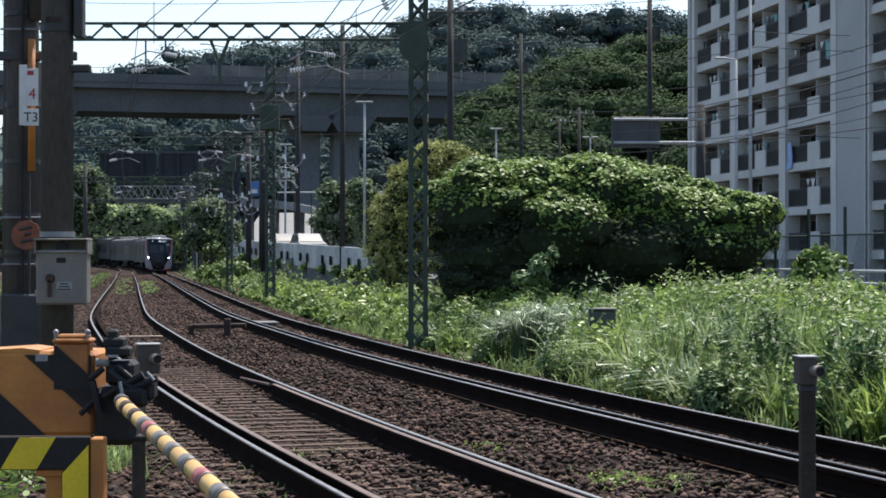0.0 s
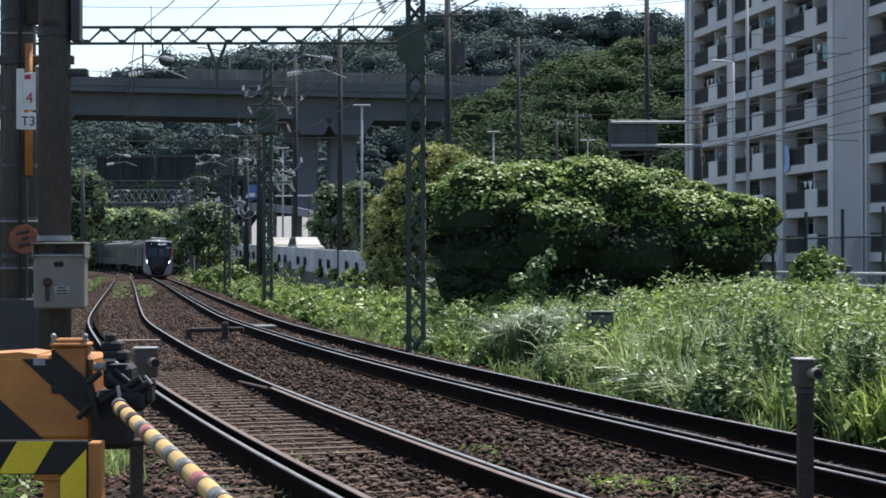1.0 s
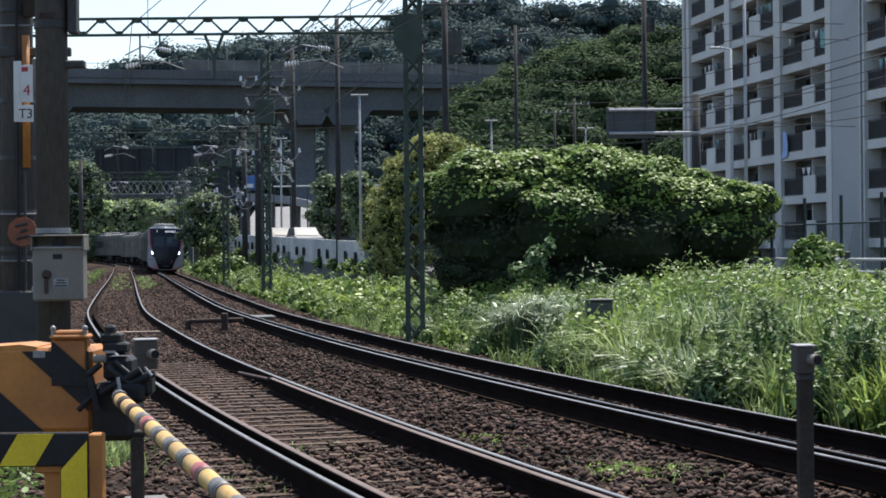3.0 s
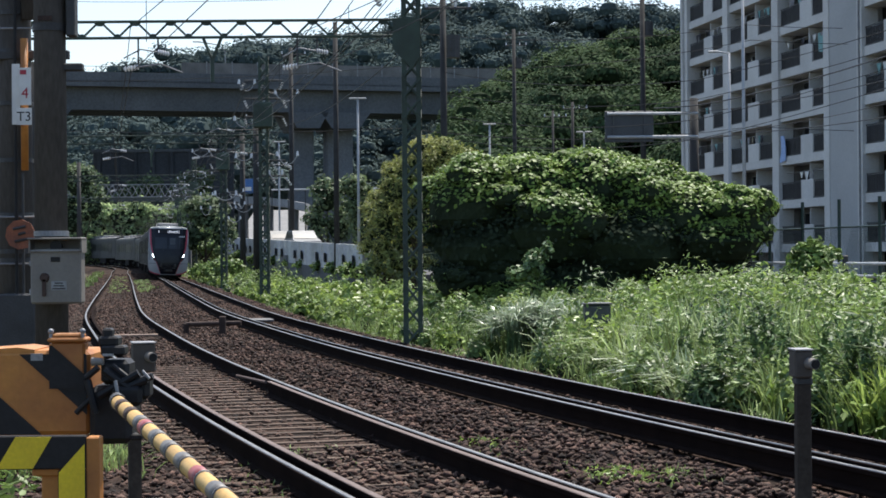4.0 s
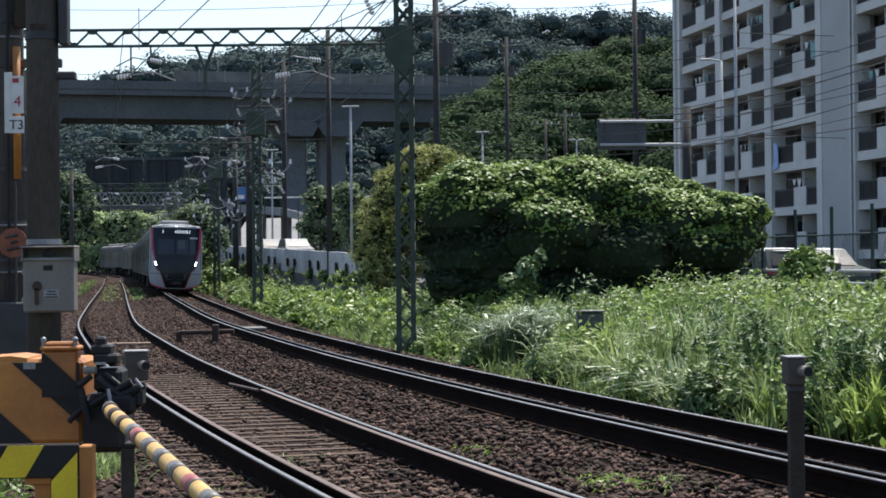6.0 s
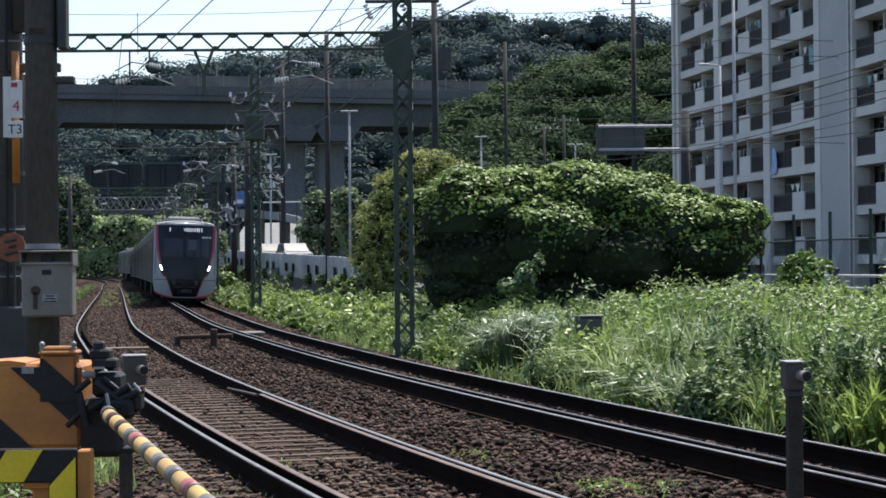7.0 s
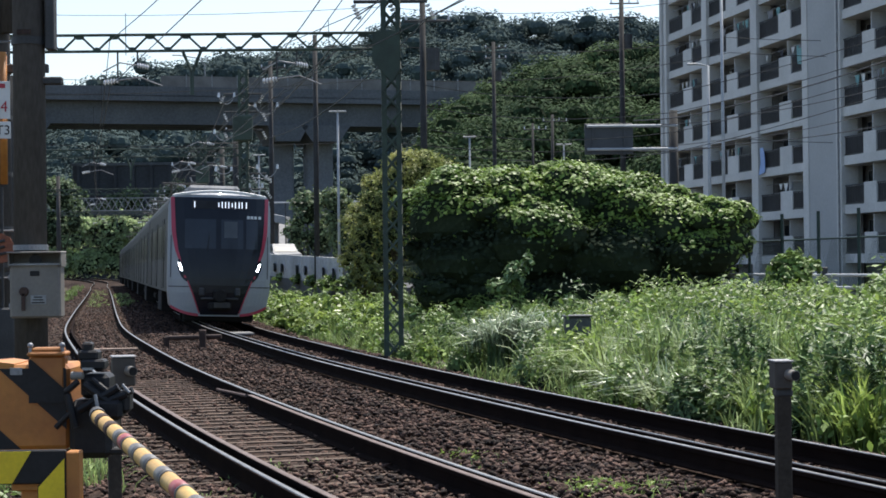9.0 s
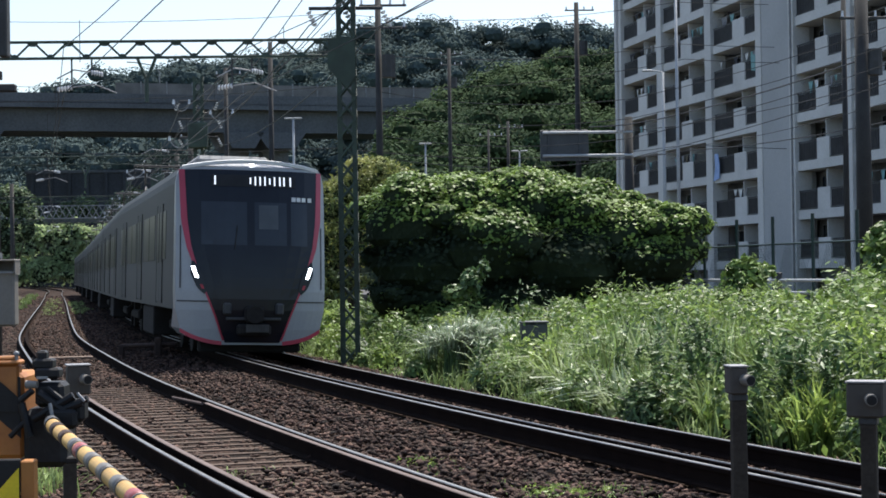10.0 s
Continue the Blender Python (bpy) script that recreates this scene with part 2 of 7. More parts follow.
# ---- building helpers ----
class MB:
    """A mesh under construction: boxes, tubes, sweeps and sheets."""
    def __init__(self):
        self.v, self.f = [], []

    def add(self, vs, fs):
        n = len(self.v)
        self.v.extend([tuple(p) for p in vs])
        self.f.extend([tuple(i + n for i in q) for q in fs])
        return self

    def box(self, x, y, z, sx, sy, sz, m=None, ch=0.0):
        """A box centred on x, y, z; ch: chamfer."""
        hx, hy, hz = sx / 2, sy / 2, sz / 2
        if ch <= 0:
            vs = [Vector((x + a * hx, y + b * hy, z + c * hz)) for a in (-1, 1) for b in (-1, 1) for c in (-1, 1)]
            fs = [(0, 1, 3, 2), (4, 6, 7, 5), (0, 4, 5, 1), (2, 3, 7, 6), (0, 2, 6, 4), (1, 5, 7, 3)]
        else:
            vs, idx = [], {}
            for a in (-1, 1):
                for b in (-1, 1):
                    for c in (-1, 1):
                        for k in range(3):
                            h = [hx - ch, hy - ch, hz - ch]
                            h[k] += ch
                            idx[(a, b, c, k)] = len(vs)
                            vs.append(Vector((x + a * h[0], y + b * h[1], z + c * h[2])))
            fs = []
            I = idx
            for s in (-1, 1):
                fs.append([I[(s, b, c, 0)] for b, c in ((-1, -1), (1, -1), (1, 1), (-1, 1))][::s])
                fs.append([I[(a, s, c, 1)] for a, c in ((-1, -1), (-1, 1), (1, 1), (1, -1))][::s])
                fs.append([I[(a, b, s, 2)] for a, b in ((-1, -1), (1, -1), (1, 1), (-1, 1))][::s])
            for s in (-1, 1):
                for q in (-1, 1):
                    o = s * q
                    fs.append([I[(s, q, -1, 0)], I[(s, q, 1, 0)], I[(s, q, 1, 1)], I[(s, q, -1, 1)]][::-o])
                    fs.append([I[(s, -1, q, 0)], I[(s, 1, q, 0)], I[(s, 1, q, 2)], I[(s, -1, q, 2)]][::o])
                    fs.append([I[(-1, s, q, 1)], I[(1, s, q, 1)], I[(1, s, q, 2)], I[(-1, s, q, 2)]][::-o])
            for a in (-1, 1):
                for b in (-1, 1):
                    for c in (-1, 1):
                        fs.append([I[(a, b, c, 0)], I[(a, b, c, 1)], I[(a, b, c, 2)]][::a * b * c])
        if m is not None:
            vs = [m @ p for p in vs]
        return self.add(vs, fs)

    def tube(self, p, q, r, r2=None, n=8, caps=True):
        p, q = Vector(p), Vector(q)
        r2 = r if r2 is None else r2
        d = (q - p).normalized()
        a = d.orthogonal().normalized()
        b = d.cross(a)
        vs = []
        for k in range(n):
            w = 2 * math.pi * k / n
            o = a * math.cos(w) + b * math.sin(w)
            vs += [p + o * r, q + o * r2]
        fs = [(2 * k, (2 * k + 2) % (2 * n), (2 * k + 3) % (2 * n), 2 * k + 1) for k in range(n)]
        if caps:
            fs += [tuple(range(2 * n - 2, -1, -2)), tuple(range(1, 2 * n, 2))]
        return self.add(vs, fs)

    def line(self, pts, r, n=5):
        """One bent tube through all the points."""
        pts = [Vector(p) for p in pts]
        rings = []
        for i, p in enumerate(pts):
            d = (pts[min(i + 1, len(pts) - 1)] - pts[max(i - 1, 0)]).normalized()
            up = Vector((0, 0, 1)) if abs(d.z) < 0.9 else Vector((0, 1, 0))
            a = d.cross(up).normalized()
            b = a.cross(d)
            rings.append([p + (a * math.cos(2 * math.pi * k / n) + b * math.sin(2 * math.pi * k / n)) * r for k in range(n)])
        return self.sweep(rings)

    def sweep(self, rings, closed=True, caps=True):
        """Joins rings of points of equal count."""
        n = len(rings[0])
        vs = [p for r in rings for p in r]
        fs = []
        for i in range(len(rings) - 1):
            for k in range(n if closed else n - 1):
                j = (k + 1) % n
                fs.append((i * n + k, i * n + j, (i + 1) * n + j, (i + 1) * n + k))
        if caps and closed:
            fs += [tuple(range(n - 1, -1, -1)), tuple(range((len(rings) - 1) * n, len(rings) * n))]
        return self.add(vs, fs)

    def ball(self, x, y, z, rx, ry=None, rz=None, n=10, m=6):
        ry, rz = ry or rx, rz or rx
        rings = []
        for i in range(m + 1):
            w = -math.pi / 2 + math.pi * i / m
            c = max(math.cos(w), 0.02)
            rings.append([(x + rx * c * math.cos(2 * math.pi * k / n), y + ry * c * math.sin(2 * math.pi * k / n), z + rz * math.sin(w)) for k in range(n)])
        return self.sweep(rings)

    def lattice(self, p, q, side, w, h, cell, r, chords=4):
        """A lattice girder from p to q: chord angles and zigzag bracing on its faces. side: direction of its width."""
        p, q = Vector(p), Vector(q)
        d = (q - p).normalized()
        s = (Vector(side) - d * Vector(side).dot(d)).normalized()
        t = d.cross(s)
        L = (q - p).length
        cs = [(s * a * w / 2 + t * b * h / 2) for a, b in ((-1, -1), (1, -1), (1, 1), (-1, 1))]
        for c in cs:
            self.tube(p + c, q + c, r * 1.5, n=4)
        n = max(1, round(L / cell))
        for k in range(4):
            a, b = cs[k], cs[(k + 1) % 4]
            if (a - b).length < 0.05:
                continue
            for i in range(n):
                u, v = p + d * L * i / n, p + d * L * (i + 1) / n
                mid = (u + v) / 2
                self.tube(u + a, mid + b, r, n=4, caps=False)
                self.tube(mid + b, v + a, r, n=4, caps=False)
        return self


def ob_from(name, mb, material, parent=None, label="", smooth=False):
    me = bpy.data.meshes.new(name)
    me.from_pydata(mb.v, [], mb.f)
    me.materials.append(material)
    if smooth:
        me.polygons.foreach_set("use_smooth", [True] * len(me.polygons))
    me.update()
    ob = new(name, me)
    if parent:
        ob.parent = parent
    if label:
        ob["label"] = label
    return ob


def part(name, mb, material, parent, label="", smooth=False):
    return ob_from(name, mb, material, parent, label, smooth)


def thing(name, m, label, category, group="", kind=""):
    ob = new(name)
    ob.matrix_world = m
    return tagged(ob, label, category, group, kind)


def np_ob(name, verts, faces, material, parent=None):
    """Mesh from arrays: verts (n, 3), faces (m, k)."""
    me = bpy.data.meshes.new(name)
    k = faces.shape[1]
    me.vertices.add(len(verts))
    me.vertices.foreach_set("co", verts.astype(np.float32).ravel())
    me.loops.add(faces.size)
    me.loops.foreach_set("vertex_index", faces.astype(np.int32).ravel())
    me.polygons.add(len(faces))
    me.polygons.foreach_set("loop_start", np.arange(0, faces.size, k, dtype=np.int32))
    me.polygons.foreach_set("loop_total", np.full(len(faces), k, dtype=np.int32))
    me.materials.append(material)
    me.update(calc_edges=True)
    ob = new(name, me)
    if parent:
        ob.parent = parent
    return ob


def leaf_sheets(c, nrm, size, rng, droop=0.35, wide=0.42, stray=0.55):
    """Folded leaves (two quads each, a pointed shape) at centres c, facing about nrm. Returns verts, faces."""
    n = len(c)
    nrm = nrm + rng.normal(0, stray, (n, 3))
    nrm /= np.linalg.norm(nrm, axis=1)[:, None] + 1e-9
    a = np.cross(nrm, rng.normal(0, 1, (n, 3)))
    a /= np.linalg.norm(a, axis=1)[:, None] + 1e-9
    b = np.cross(nrm, a)
    s = (size * rng.uniform(0.6, 1.3, n))[:, None]
    v = np.empty((n, 6, 3))
    v[:, 0] = c - a * s * 0.55
    v[:, 1] = c - a * s * 0.1 + b * s * wide - nrm * s * 0.16
    v[:, 2] = c + a * s * 0.55 - nrm * s * droop
    v[:, 3] = c - a * s * 0.1 - b * s * wide - nrm * s * 0.16
    v[:, 4] = c + a * s * 0.2 + b * s * wide * 0.67 - nrm * s * 0.18
    v[:, 5] = c + a * s * 0.2 - b * s * wide * 0.67 - nrm * s * 0.18
    base = (np.arange(n) * 6)[:, None]
    f = np.concatenate([base + np.array([[0, 1, 4, 2]]), base + np.array([[0, 2, 5, 3]])])
    return v.reshape(-1, 3), f


def leaf_quads(c, nrm, size, rng, stray=0.38):
    """Plain bent leaf clumps, one quad each, for far woods."""
    n = len(c)
    nrm = nrm + rng.normal(0, stray, (n, 3))
    nrm /= np.linalg.norm(nrm, axis=1)[:, None] + 1e-9
    a = np.cross(nrm, rng.normal(0, 1, (n, 3)))
    a /= np.linalg.norm(a, axis=1)[:, None] + 1e-9
    b = np.cross(nrm, a)
    s = (size * rng.uniform(0.5, 1.3, n))[:, None]
    v = np.stack([c - a * s * 0.5, c + b * s * 0.4 - nrm * s * 0.15, c + a * s * 0.5, c - b * s * 0.35 - nrm * s * 0.12], 1)
    return v.reshape(-1, 3), (np.arange(n) * 4)[:, None] + np.arange(4)[None]


# ---- the line of the tracks ----
SLOPE_AT = ((-60, -0.318), (12, -0.318), (18, -0.279), (25, -0.263), (32, -0.224), (40, -0.225), (50, -0.183), (65, -0.179), (90, -0.177), (110, -0.1795), (125, -0.1805), (138, -0.178), (150, -0.186), (170, -0.1805), (195, -0.163), (225, -0.337), (250, -0.58), (300, -1.0), (420, -1.6))
_ys = np.arange(-60, 420, 0.5)
_sl = np.interp(_ys, [a for a, b in SLOPE_AT], [b for a, b in SLOPE_AT])
_k = np.ones(17) / 17
_sl = np.convolve(np.pad(_sl, 8, mode="edge"), _k, mode="valid")
_xs = np.concatenate([[0], np.cumsum((_sl[1:] + _sl[:-1]) / 2 * 0.5)])
_xs += 0.70 - np.interp(21.8, _ys, _xs)
_ss = np.concatenate([[0], np.cumsum(np.hypot(np.diff(_xs), 0.5))])


def climb(y):
    """The line rises a little where it swings away in the distance."""
    return float(np.interp(y, (170, 195, 215, 240, 270, 420), (0.0, 0.1, 0.3, 0.6, 0.9, 1.6)))


def along(s, off=0.0, z=0.0):
    """The point s metres along the far track's centre line, off metres to its right."""
    x, y, k = np.interp(s, _ss, _xs), np.interp(s, _ss, _ys), np.interp(np.interp(s, _ss, _ys), _ys, _sl)
    l = math.hypot(k, 1)
    return Vector((x + off / l, y - off * k / l, z + climb(y)))


def s_at(y):
    return float(np.interp(y, _ys, _ss))


def heading(s):
    """Degrees by which the track turns from +Y, counter-clockwise."""
    return -math.degrees(math.atan(np.interp(np.interp(s, _ss, _ys), _ys, _sl)))


def off_track(x, y):
    """Offset of a ground point from the far track's centre line (right positive), arrays."""
    k = np.interp(y, _ys, _sl)
    return (x - np.interp(y, _ys, _xs)) / np.hypot(k, 1)


NEAR = -3.486   # centre of the near track
CANT = 0.05

# ---- ground ----
def ground_z(x, y):
    """Height of the open ground: level by the tracks, gently rising to the road beyond the weeds."""
    o = off_track(x, y)
    rise = np.clip((o - 2.6) / 7.0, 0, 1)
    rise = rise * rise * (3 - 2 * rise)
    return -0.42 + 0.75 * rise * np.clip((70 - np.abs(y)) / 20, 0, 1) + 0.35 * np.clip((o - 60) / 80, 0, 1)


def build_ground():
    xs = np.unique(np.concatenate([np.linspace(-3000, -80, 12), np.arange(-80, 60, 2.0), np.linspace(60, 3000, 12)]))
    ys = np.unique(np.concatenate([np.linspace(-3000, -20, 8), np.arange(-20, 120, 2.0), np.linspace(120, 3000, 24)]))
    gx, gy = np.meshgrid(xs, ys)
    gz = ground_z(gx, gy) + np.random.default_rng(4).normal(0, 0.02, gx.shape)
    v = np.stack([gx, gy, gz], -1).reshape(-1, 3)
    nx = len(xs)
    i = (np.arange(len(ys) - 1)[:, None] * nx + np.arange(nx - 1)[None]).ravel()
    ob = np_ob("ground", v, np.stack([i, i + 1, i + nx + 1, i + nx], 1), M["soil"])
    tagged(ob, "bare brown soil beside the railway tracks", "ground", kind="structure")


build_ground()

S0, S1 = s_at(-25), s_at(330)


def strip(name, profile, step, material, s0=S0, s1=S1, smooth=False, parent=None):
    """Sweeps a closed profile of (offset, z) along the track."""
    mb = MB()
    mb.sweep([[along(s, o, z) for o, z in profile] for s in np.arange(s0, s1, step)])
    return ob_from(name, mb, material, parent, smooth=smooth)


bed = strip("track_bed", [(-7.3, -0.6), (-6.0, -0.21), (-4.2, -0.185), (-2.6, -0.185), (-1.7, -0.22), (-0.75, -0.16), (0.75, -0.25), (1.9, -0.30), (3.0, -0.6)], 2.0, M["ballast"])
tagged(bed, "rusty brown crushed-stone ballast under both tracks", "track bed", kind="structure")


def rail_profile(o, z, w=0.034):
    return [(o - 0.066, z - 0.17), (o - 0.066, z - 0.155), (o - 0.012, z - 0.135), (o - 0.012, z - 0.045), (o - w, z - 0.036), (o - w, z - 0.006),
            (o + w, z - 0.006), (o + w, z - 0.036), (o + 0.012, z - 0.045), (o + 0.012, z - 0.135), (o + 0.066, z - 0.155), (o + 0.066, z - 0.17)]


def build_track(name, centre, cant, guards, label):
    tr = thing(name, Matrix(), label, "railway track", "railway tracks")
    for side in (-1, 1):
        o, z = centre + side * 0.75, -side * cant
        part("rail", strip_mesh(rail_profile(o, z), 1.0), M["rail_side"], tr)
        part("rail_head", strip_mesh([(o - 0.020, z - 0.0055), (o - 0.016, z), (o + 0.016, z), (o + 0.020, z - 0.0055)], 1.0), M["rail_head"], tr, "polished steel running surface")
    for o, z, y0, y1 in guards:
        # body takes the shade-dark steel, so only the top shows brown
        gr = part("guard_rail", strip_mesh(rail_profile(o, z, 0.03), 1.0, s_at(y0), s_at(y1)), M["rail_side"], tr, "rust-brown guard rail inside the running rail")
        if not cant:
            part("guard_rail_top", strip_mesh([(o - 0.028, z - 0.0055), (o - 0.024, z - 0.001), (o + 0.024, z - 0.001), (o + 0.028, z - 0.0055)], 1.0, s_at(y0), s_at(min(y1, 24))), M["guard_top"], gr, "worn pinkish-brown top of the guard rail")
            if 20 < y1 < 50:
                a, b = along(s_at(y1) - 0.6, o, z - 0.03), along(s_at(y1) + 0.7, o - 0.16, z - 0.03)
                part("flared_end", MB().tube(a, b, 0.020, 0.016, n=6), M["guard_top"], gr, "bent pale end of the guard rail")
    if cant:
        part("guard_rail_head", strip_mesh([(-0.561, 0.04), (-0.557, 0.0465), (-0.543, 0.0465), (-0.539, 0.04)], 1.0, s_at(-25), s_at(180)), M["rail_head"], tr, "polished top of the guard rail")
    return tr


def strip_mesh(profile, step, s0=S0, s1=S1):
    return MB().sweep([[along(s, o, z) for o, z in profile] for s in np.arange(s0, s1, step)])


near_track = build_track("railway_track", NEAR, 0.0, ((NEAR - 0.75 + 0.17, 0.0, -25, 55), (NEAR + 0.75 - 0.10, 0.0, -25, 22.6)), "near railway track curving away on concrete sleepers in brown ballast")
far_track = build_track("railway_track", 0.0, CANT, ((-0.75 + 0.2, 0.045, -25, 180),), "far railway track, canted on a curve in brown ballast")

# ---- train ----
CAR_L, CAR_W = 18.0, 2.78
N_CARS = 8


def car_section(z):
    """Half width of the car body at height z above the rail head."""
    if z < 3.3:
        return 1.39 - 0.05 * max(0, (1.3 - z)) ** 2
    return 1.39 - 0.10 * ((z - 3.3) / 0.3) ** 2


def front_y(x, z):
    """How far the nose lies ahead of the front bulkhead (towards -Y) at x, z."""
    u = min(abs(x) / 1.39, 1)
    plan = 0.42 * (1 - u ** 3.2)
    rake = 0.50 * (1 - ((z - 1.1) / 2.65) ** 1.6) if z > 1.1 else 0.50 - 0.10 * ((1.1 - z) / 0.8) ** 2
    return plan + max(rake, 0)


def front_patch(left, right, z0, z1, lift, nz=16, nx=10):
    """A sheet of the nose between left(z) and right(z), lifted forward, with depth."""
    mb = MB()
    ring = []
    for i in range(nz + 1):
        z = z0 + (z1 - z0) * i / nz
        a, b = left(z), right(z)
        row = []
        for k in range(nx + 1):
            x = a + (b - a) * k / nx
            row.append((x, -front_y(x, z) - lift, z))
        row += [(b, -front_y(b, z) + 0.05, z), (a, -front_y(a, z) + 0.05, z)]
        ring.append(row)
    return mb.sweep(ring)


def mask_half(z):
    """Half width of the black mask: full at the top, narrowing to the coupler."""
    return float(np.interp(z, (0.36, 0.45, 0.86, 1.28, 1.69, 2.1, 2.6, 3.5), (0.50, 0.54, 0.68, 0.85, 1.0, 1.12, 1.19, 1.235)))


def stripe_w(z):
    """Width of the crimson edge beside the mask."""
    return float(np.interp(z, (0.4, 1.25, 1.6, 2.1, 2.6, 3.5), (0.03, 0.035, 0.05, 0.085, 0.11, 0.10)))


def skirt_z(x):
    """Lower edge of the nose, swept up towards the corners."""
    return 0.30 + 0.26 * min(1.0, abs(x) / 1.33) ** 3.5


def build_car(lead, label):
    car = thing("train_car", Matrix(), label, "train car", "cars of the train")
    W = CAR_W / 2
    y0 = 0.0
    zs = [0.95, 1.3, 2.0, 2.8, 3.3, 3.45, 3.58]
    prof = [(car_section(z), z) for z in zs] + [(1.15, 3.66), (0.7, 3.74), (0.0, 3.78)]
    ring = [(x, z) for x, z in prof] + [(-x, z) for x, z in prof[-2::-1]]
    part("body", MB().sweep([[(x, y, z) for x, z in ring] for y in (y0, CAR_L - 0.5)]), M["steel_car"], car, "brushed stainless steel car body")
    part("roof", MB().sweep([[(x, y, z + dz) for x, z, dz in ((-1.2, 3.63, 0.02), (-0.7, 3.74, 0.02), (0, 3.78, 0.02), (0.7, 3.74, 0.02), (1.2, 3.63, 0.02), (0, 3.5, 0))] for y in (y0 + 0.3, CAR_L - 0.6)]), M["car_roof"], car)
    for y in ((4.2, 13.0) if lead else (7.4, 13.0)):
        part("air_conditioner", MB().box(0, y, 3.88, 1.5, 3.2, 0.30, ch=0.08), M["car_roof"], car, "grey roof-mounted air conditioner")
    for y in (3.0, 15.0):
        bog = part("bogie", MB().box(-1.0, y, 0.58, 0.14, 2.6, 0.22, ch=0.04).box(1.0, y, 0.58, 0.14, 2.6, 0.22, ch=0.04).box(0, y, 0.63, 1.9, 0.4, 0.2, ch=0.04), M["under"], car, "black steel bogie frame")
        for dy in (-1.05, 1.05):
            for sx in (-1, 1):
                part("wheel", MB().tube((sx * 0.70, y + dy, 0.515), (sx * 0.83, y + dy, 0.515), 0.43, n=20), M["under"], bog)
    for y, l, sx in ((6.5, 3.0, -0.75), (10.5, 3.2, 0.7), (9.0, 5.0, 0.1)):
        part("equipment_box", MB().box(sx, y, 0.62, 1.2, l, 0.62, ch=0.03), M["under"], car, "dark underfloor equipment box")
    # doors, windows
    doors = (2.6, 8.6, 14.6) if not lead else (3.1, 8.9, 14.7)
    for sx in (-1, 1):
        for yc in doors:
            for dy in (-0.33, 0.33):
                dr = part("door", MB().box(sx * 1.388, yc + dy, 2.02, 0.03, 0.62, 1.95, ch=0.01), M["steel_car"], car, "sliding passenger door")
                part("door_window", MB().box(sx * 1.405, yc + dy, 2.35, 0.012, 0.40, 1.0, ch=0.004), M["car_glass"], dr)
            for dy in (-0.68, 0.68):
                part("door_gap", MB().box(sx * 1.383, yc + dy, 2.02, 0.05, 0.05, 1.98), M["black"], car)
        for a, b in zip((0.9,) + doors, doors + (17.0,)):
            if b - a < 2.2:
                continue
            mid, l = (a + b) / 2, (b - a) - 2.6
            if l < 0.5:
                mid, l = (a + b) / 2 + 0.1, 0.9
            n = 2 if l > 2 else 1
            for k in range(n):
                part("side_window", MB().box(sx * 1.389, mid + (k - (n - 1) / 2) * l / n, 2.38, 0.02, l / n - 0.12, 0.95, ch=0.005), M["car_glass"], car, "dark tinted side window")
    part("gangway", MB().box(0, CAR_L - 0.25, 2.2, 1.1, 0.55, 2.3, ch=0.05), M["rubber"], car)
    if not lead:
        pan = part("pantograph", MB().line([(-0.5, 3.4, 4.0), (-0.45, 4.6, 4.45), (-0.5, 3.7, 5.0)], 0.03).line([(0.5, 3.4, 4.0), (0.45, 4.6, 4.45), (0.5, 3.7, 5.0)], 0.03).box(0, 3.7, 5.02, 1.7, 0.35, 0.05, ch=0.01).box(0, 3.5, 3.98, 1.3, 1.2, 0.08, ch=0.02), M["steel_dark"], car, "dark steel pantograph raised to the wire")
        part("gangway", MB().box(0, -0.02, 2.2, 1.1, 0.10, 2.3, ch=0.02), M["rubber"], car)
        return car
    # nose
    shell = [(z, car_section(z)) for z in (0.32, 0.6, 0.95, 1.3, 2.0, 2.8, 3.3, 3.5, 3.60)]
    rings = []
    for z, w in shell:
        w -= 0.17 * max(0, (1.1 - z) / 0.8) ** 2
        row = [(x, -front_y(x, max(z, skirt_z(x))), max(z, skirt_z(x))) for x in np.linspace(-w, w, 25)]
        rings.append(row + [(w, 1.2 if z < 0.95 else 0.05, max(z, skirt_z(w))), (-w, 1.2 if z < 0.95 else 0.05, max(z, skirt_z(w)))])
    rings.append([(x, min(-front_y(x, 3.7) + 0.25, 0.04), 3.69 - 0.11 * (x / 1.3) ** 2) for x in np.linspace(-1.2, 1.2, 25)] + [(1.2, 0.05, 3.64), (-1.2, 0.05, 3.64)])
    part("nose", MB().sweep(rings), M["car_white"], car, "white curved cab front", smooth=False)
    part("front_mask", front_patch(lambda z: -mask_half(z), mask_half, 0.36, 3.55, 0.012), M["car_black"], car, "glossy black front mask")
    for sx in (-1, 1):
        lo = (lambda z: mask_half(z)) if sx > 0 else (lambda z: -mask_half(z) - stripe_w(z))
        hi = (lambda z: mask_half(z) + stripe_w(z)) if sx > 0 else (lambda z: -mask_half(z))
        part("red_stripe", front_patch(lo, hi, 0.40, 3.55, 0.016, nz=28, nx=3), M["car_red"], car, "crimson stripe edging the mask")
        xs_ = [sx * (0.56 + 0.74 * k / 12) for k in range(13)]
        part("skirt_line", MB().sweep([[(x, -front_y(x, skirt_z(x)) - d, skirt_z(x) + h) for d, h in ((0.014, 0.0), (0.014, 0.075), (-0.03, 0.075), (-0.03, 0.0))] for x in xs_]), M["car_red"], car, "crimson line along the skirt")
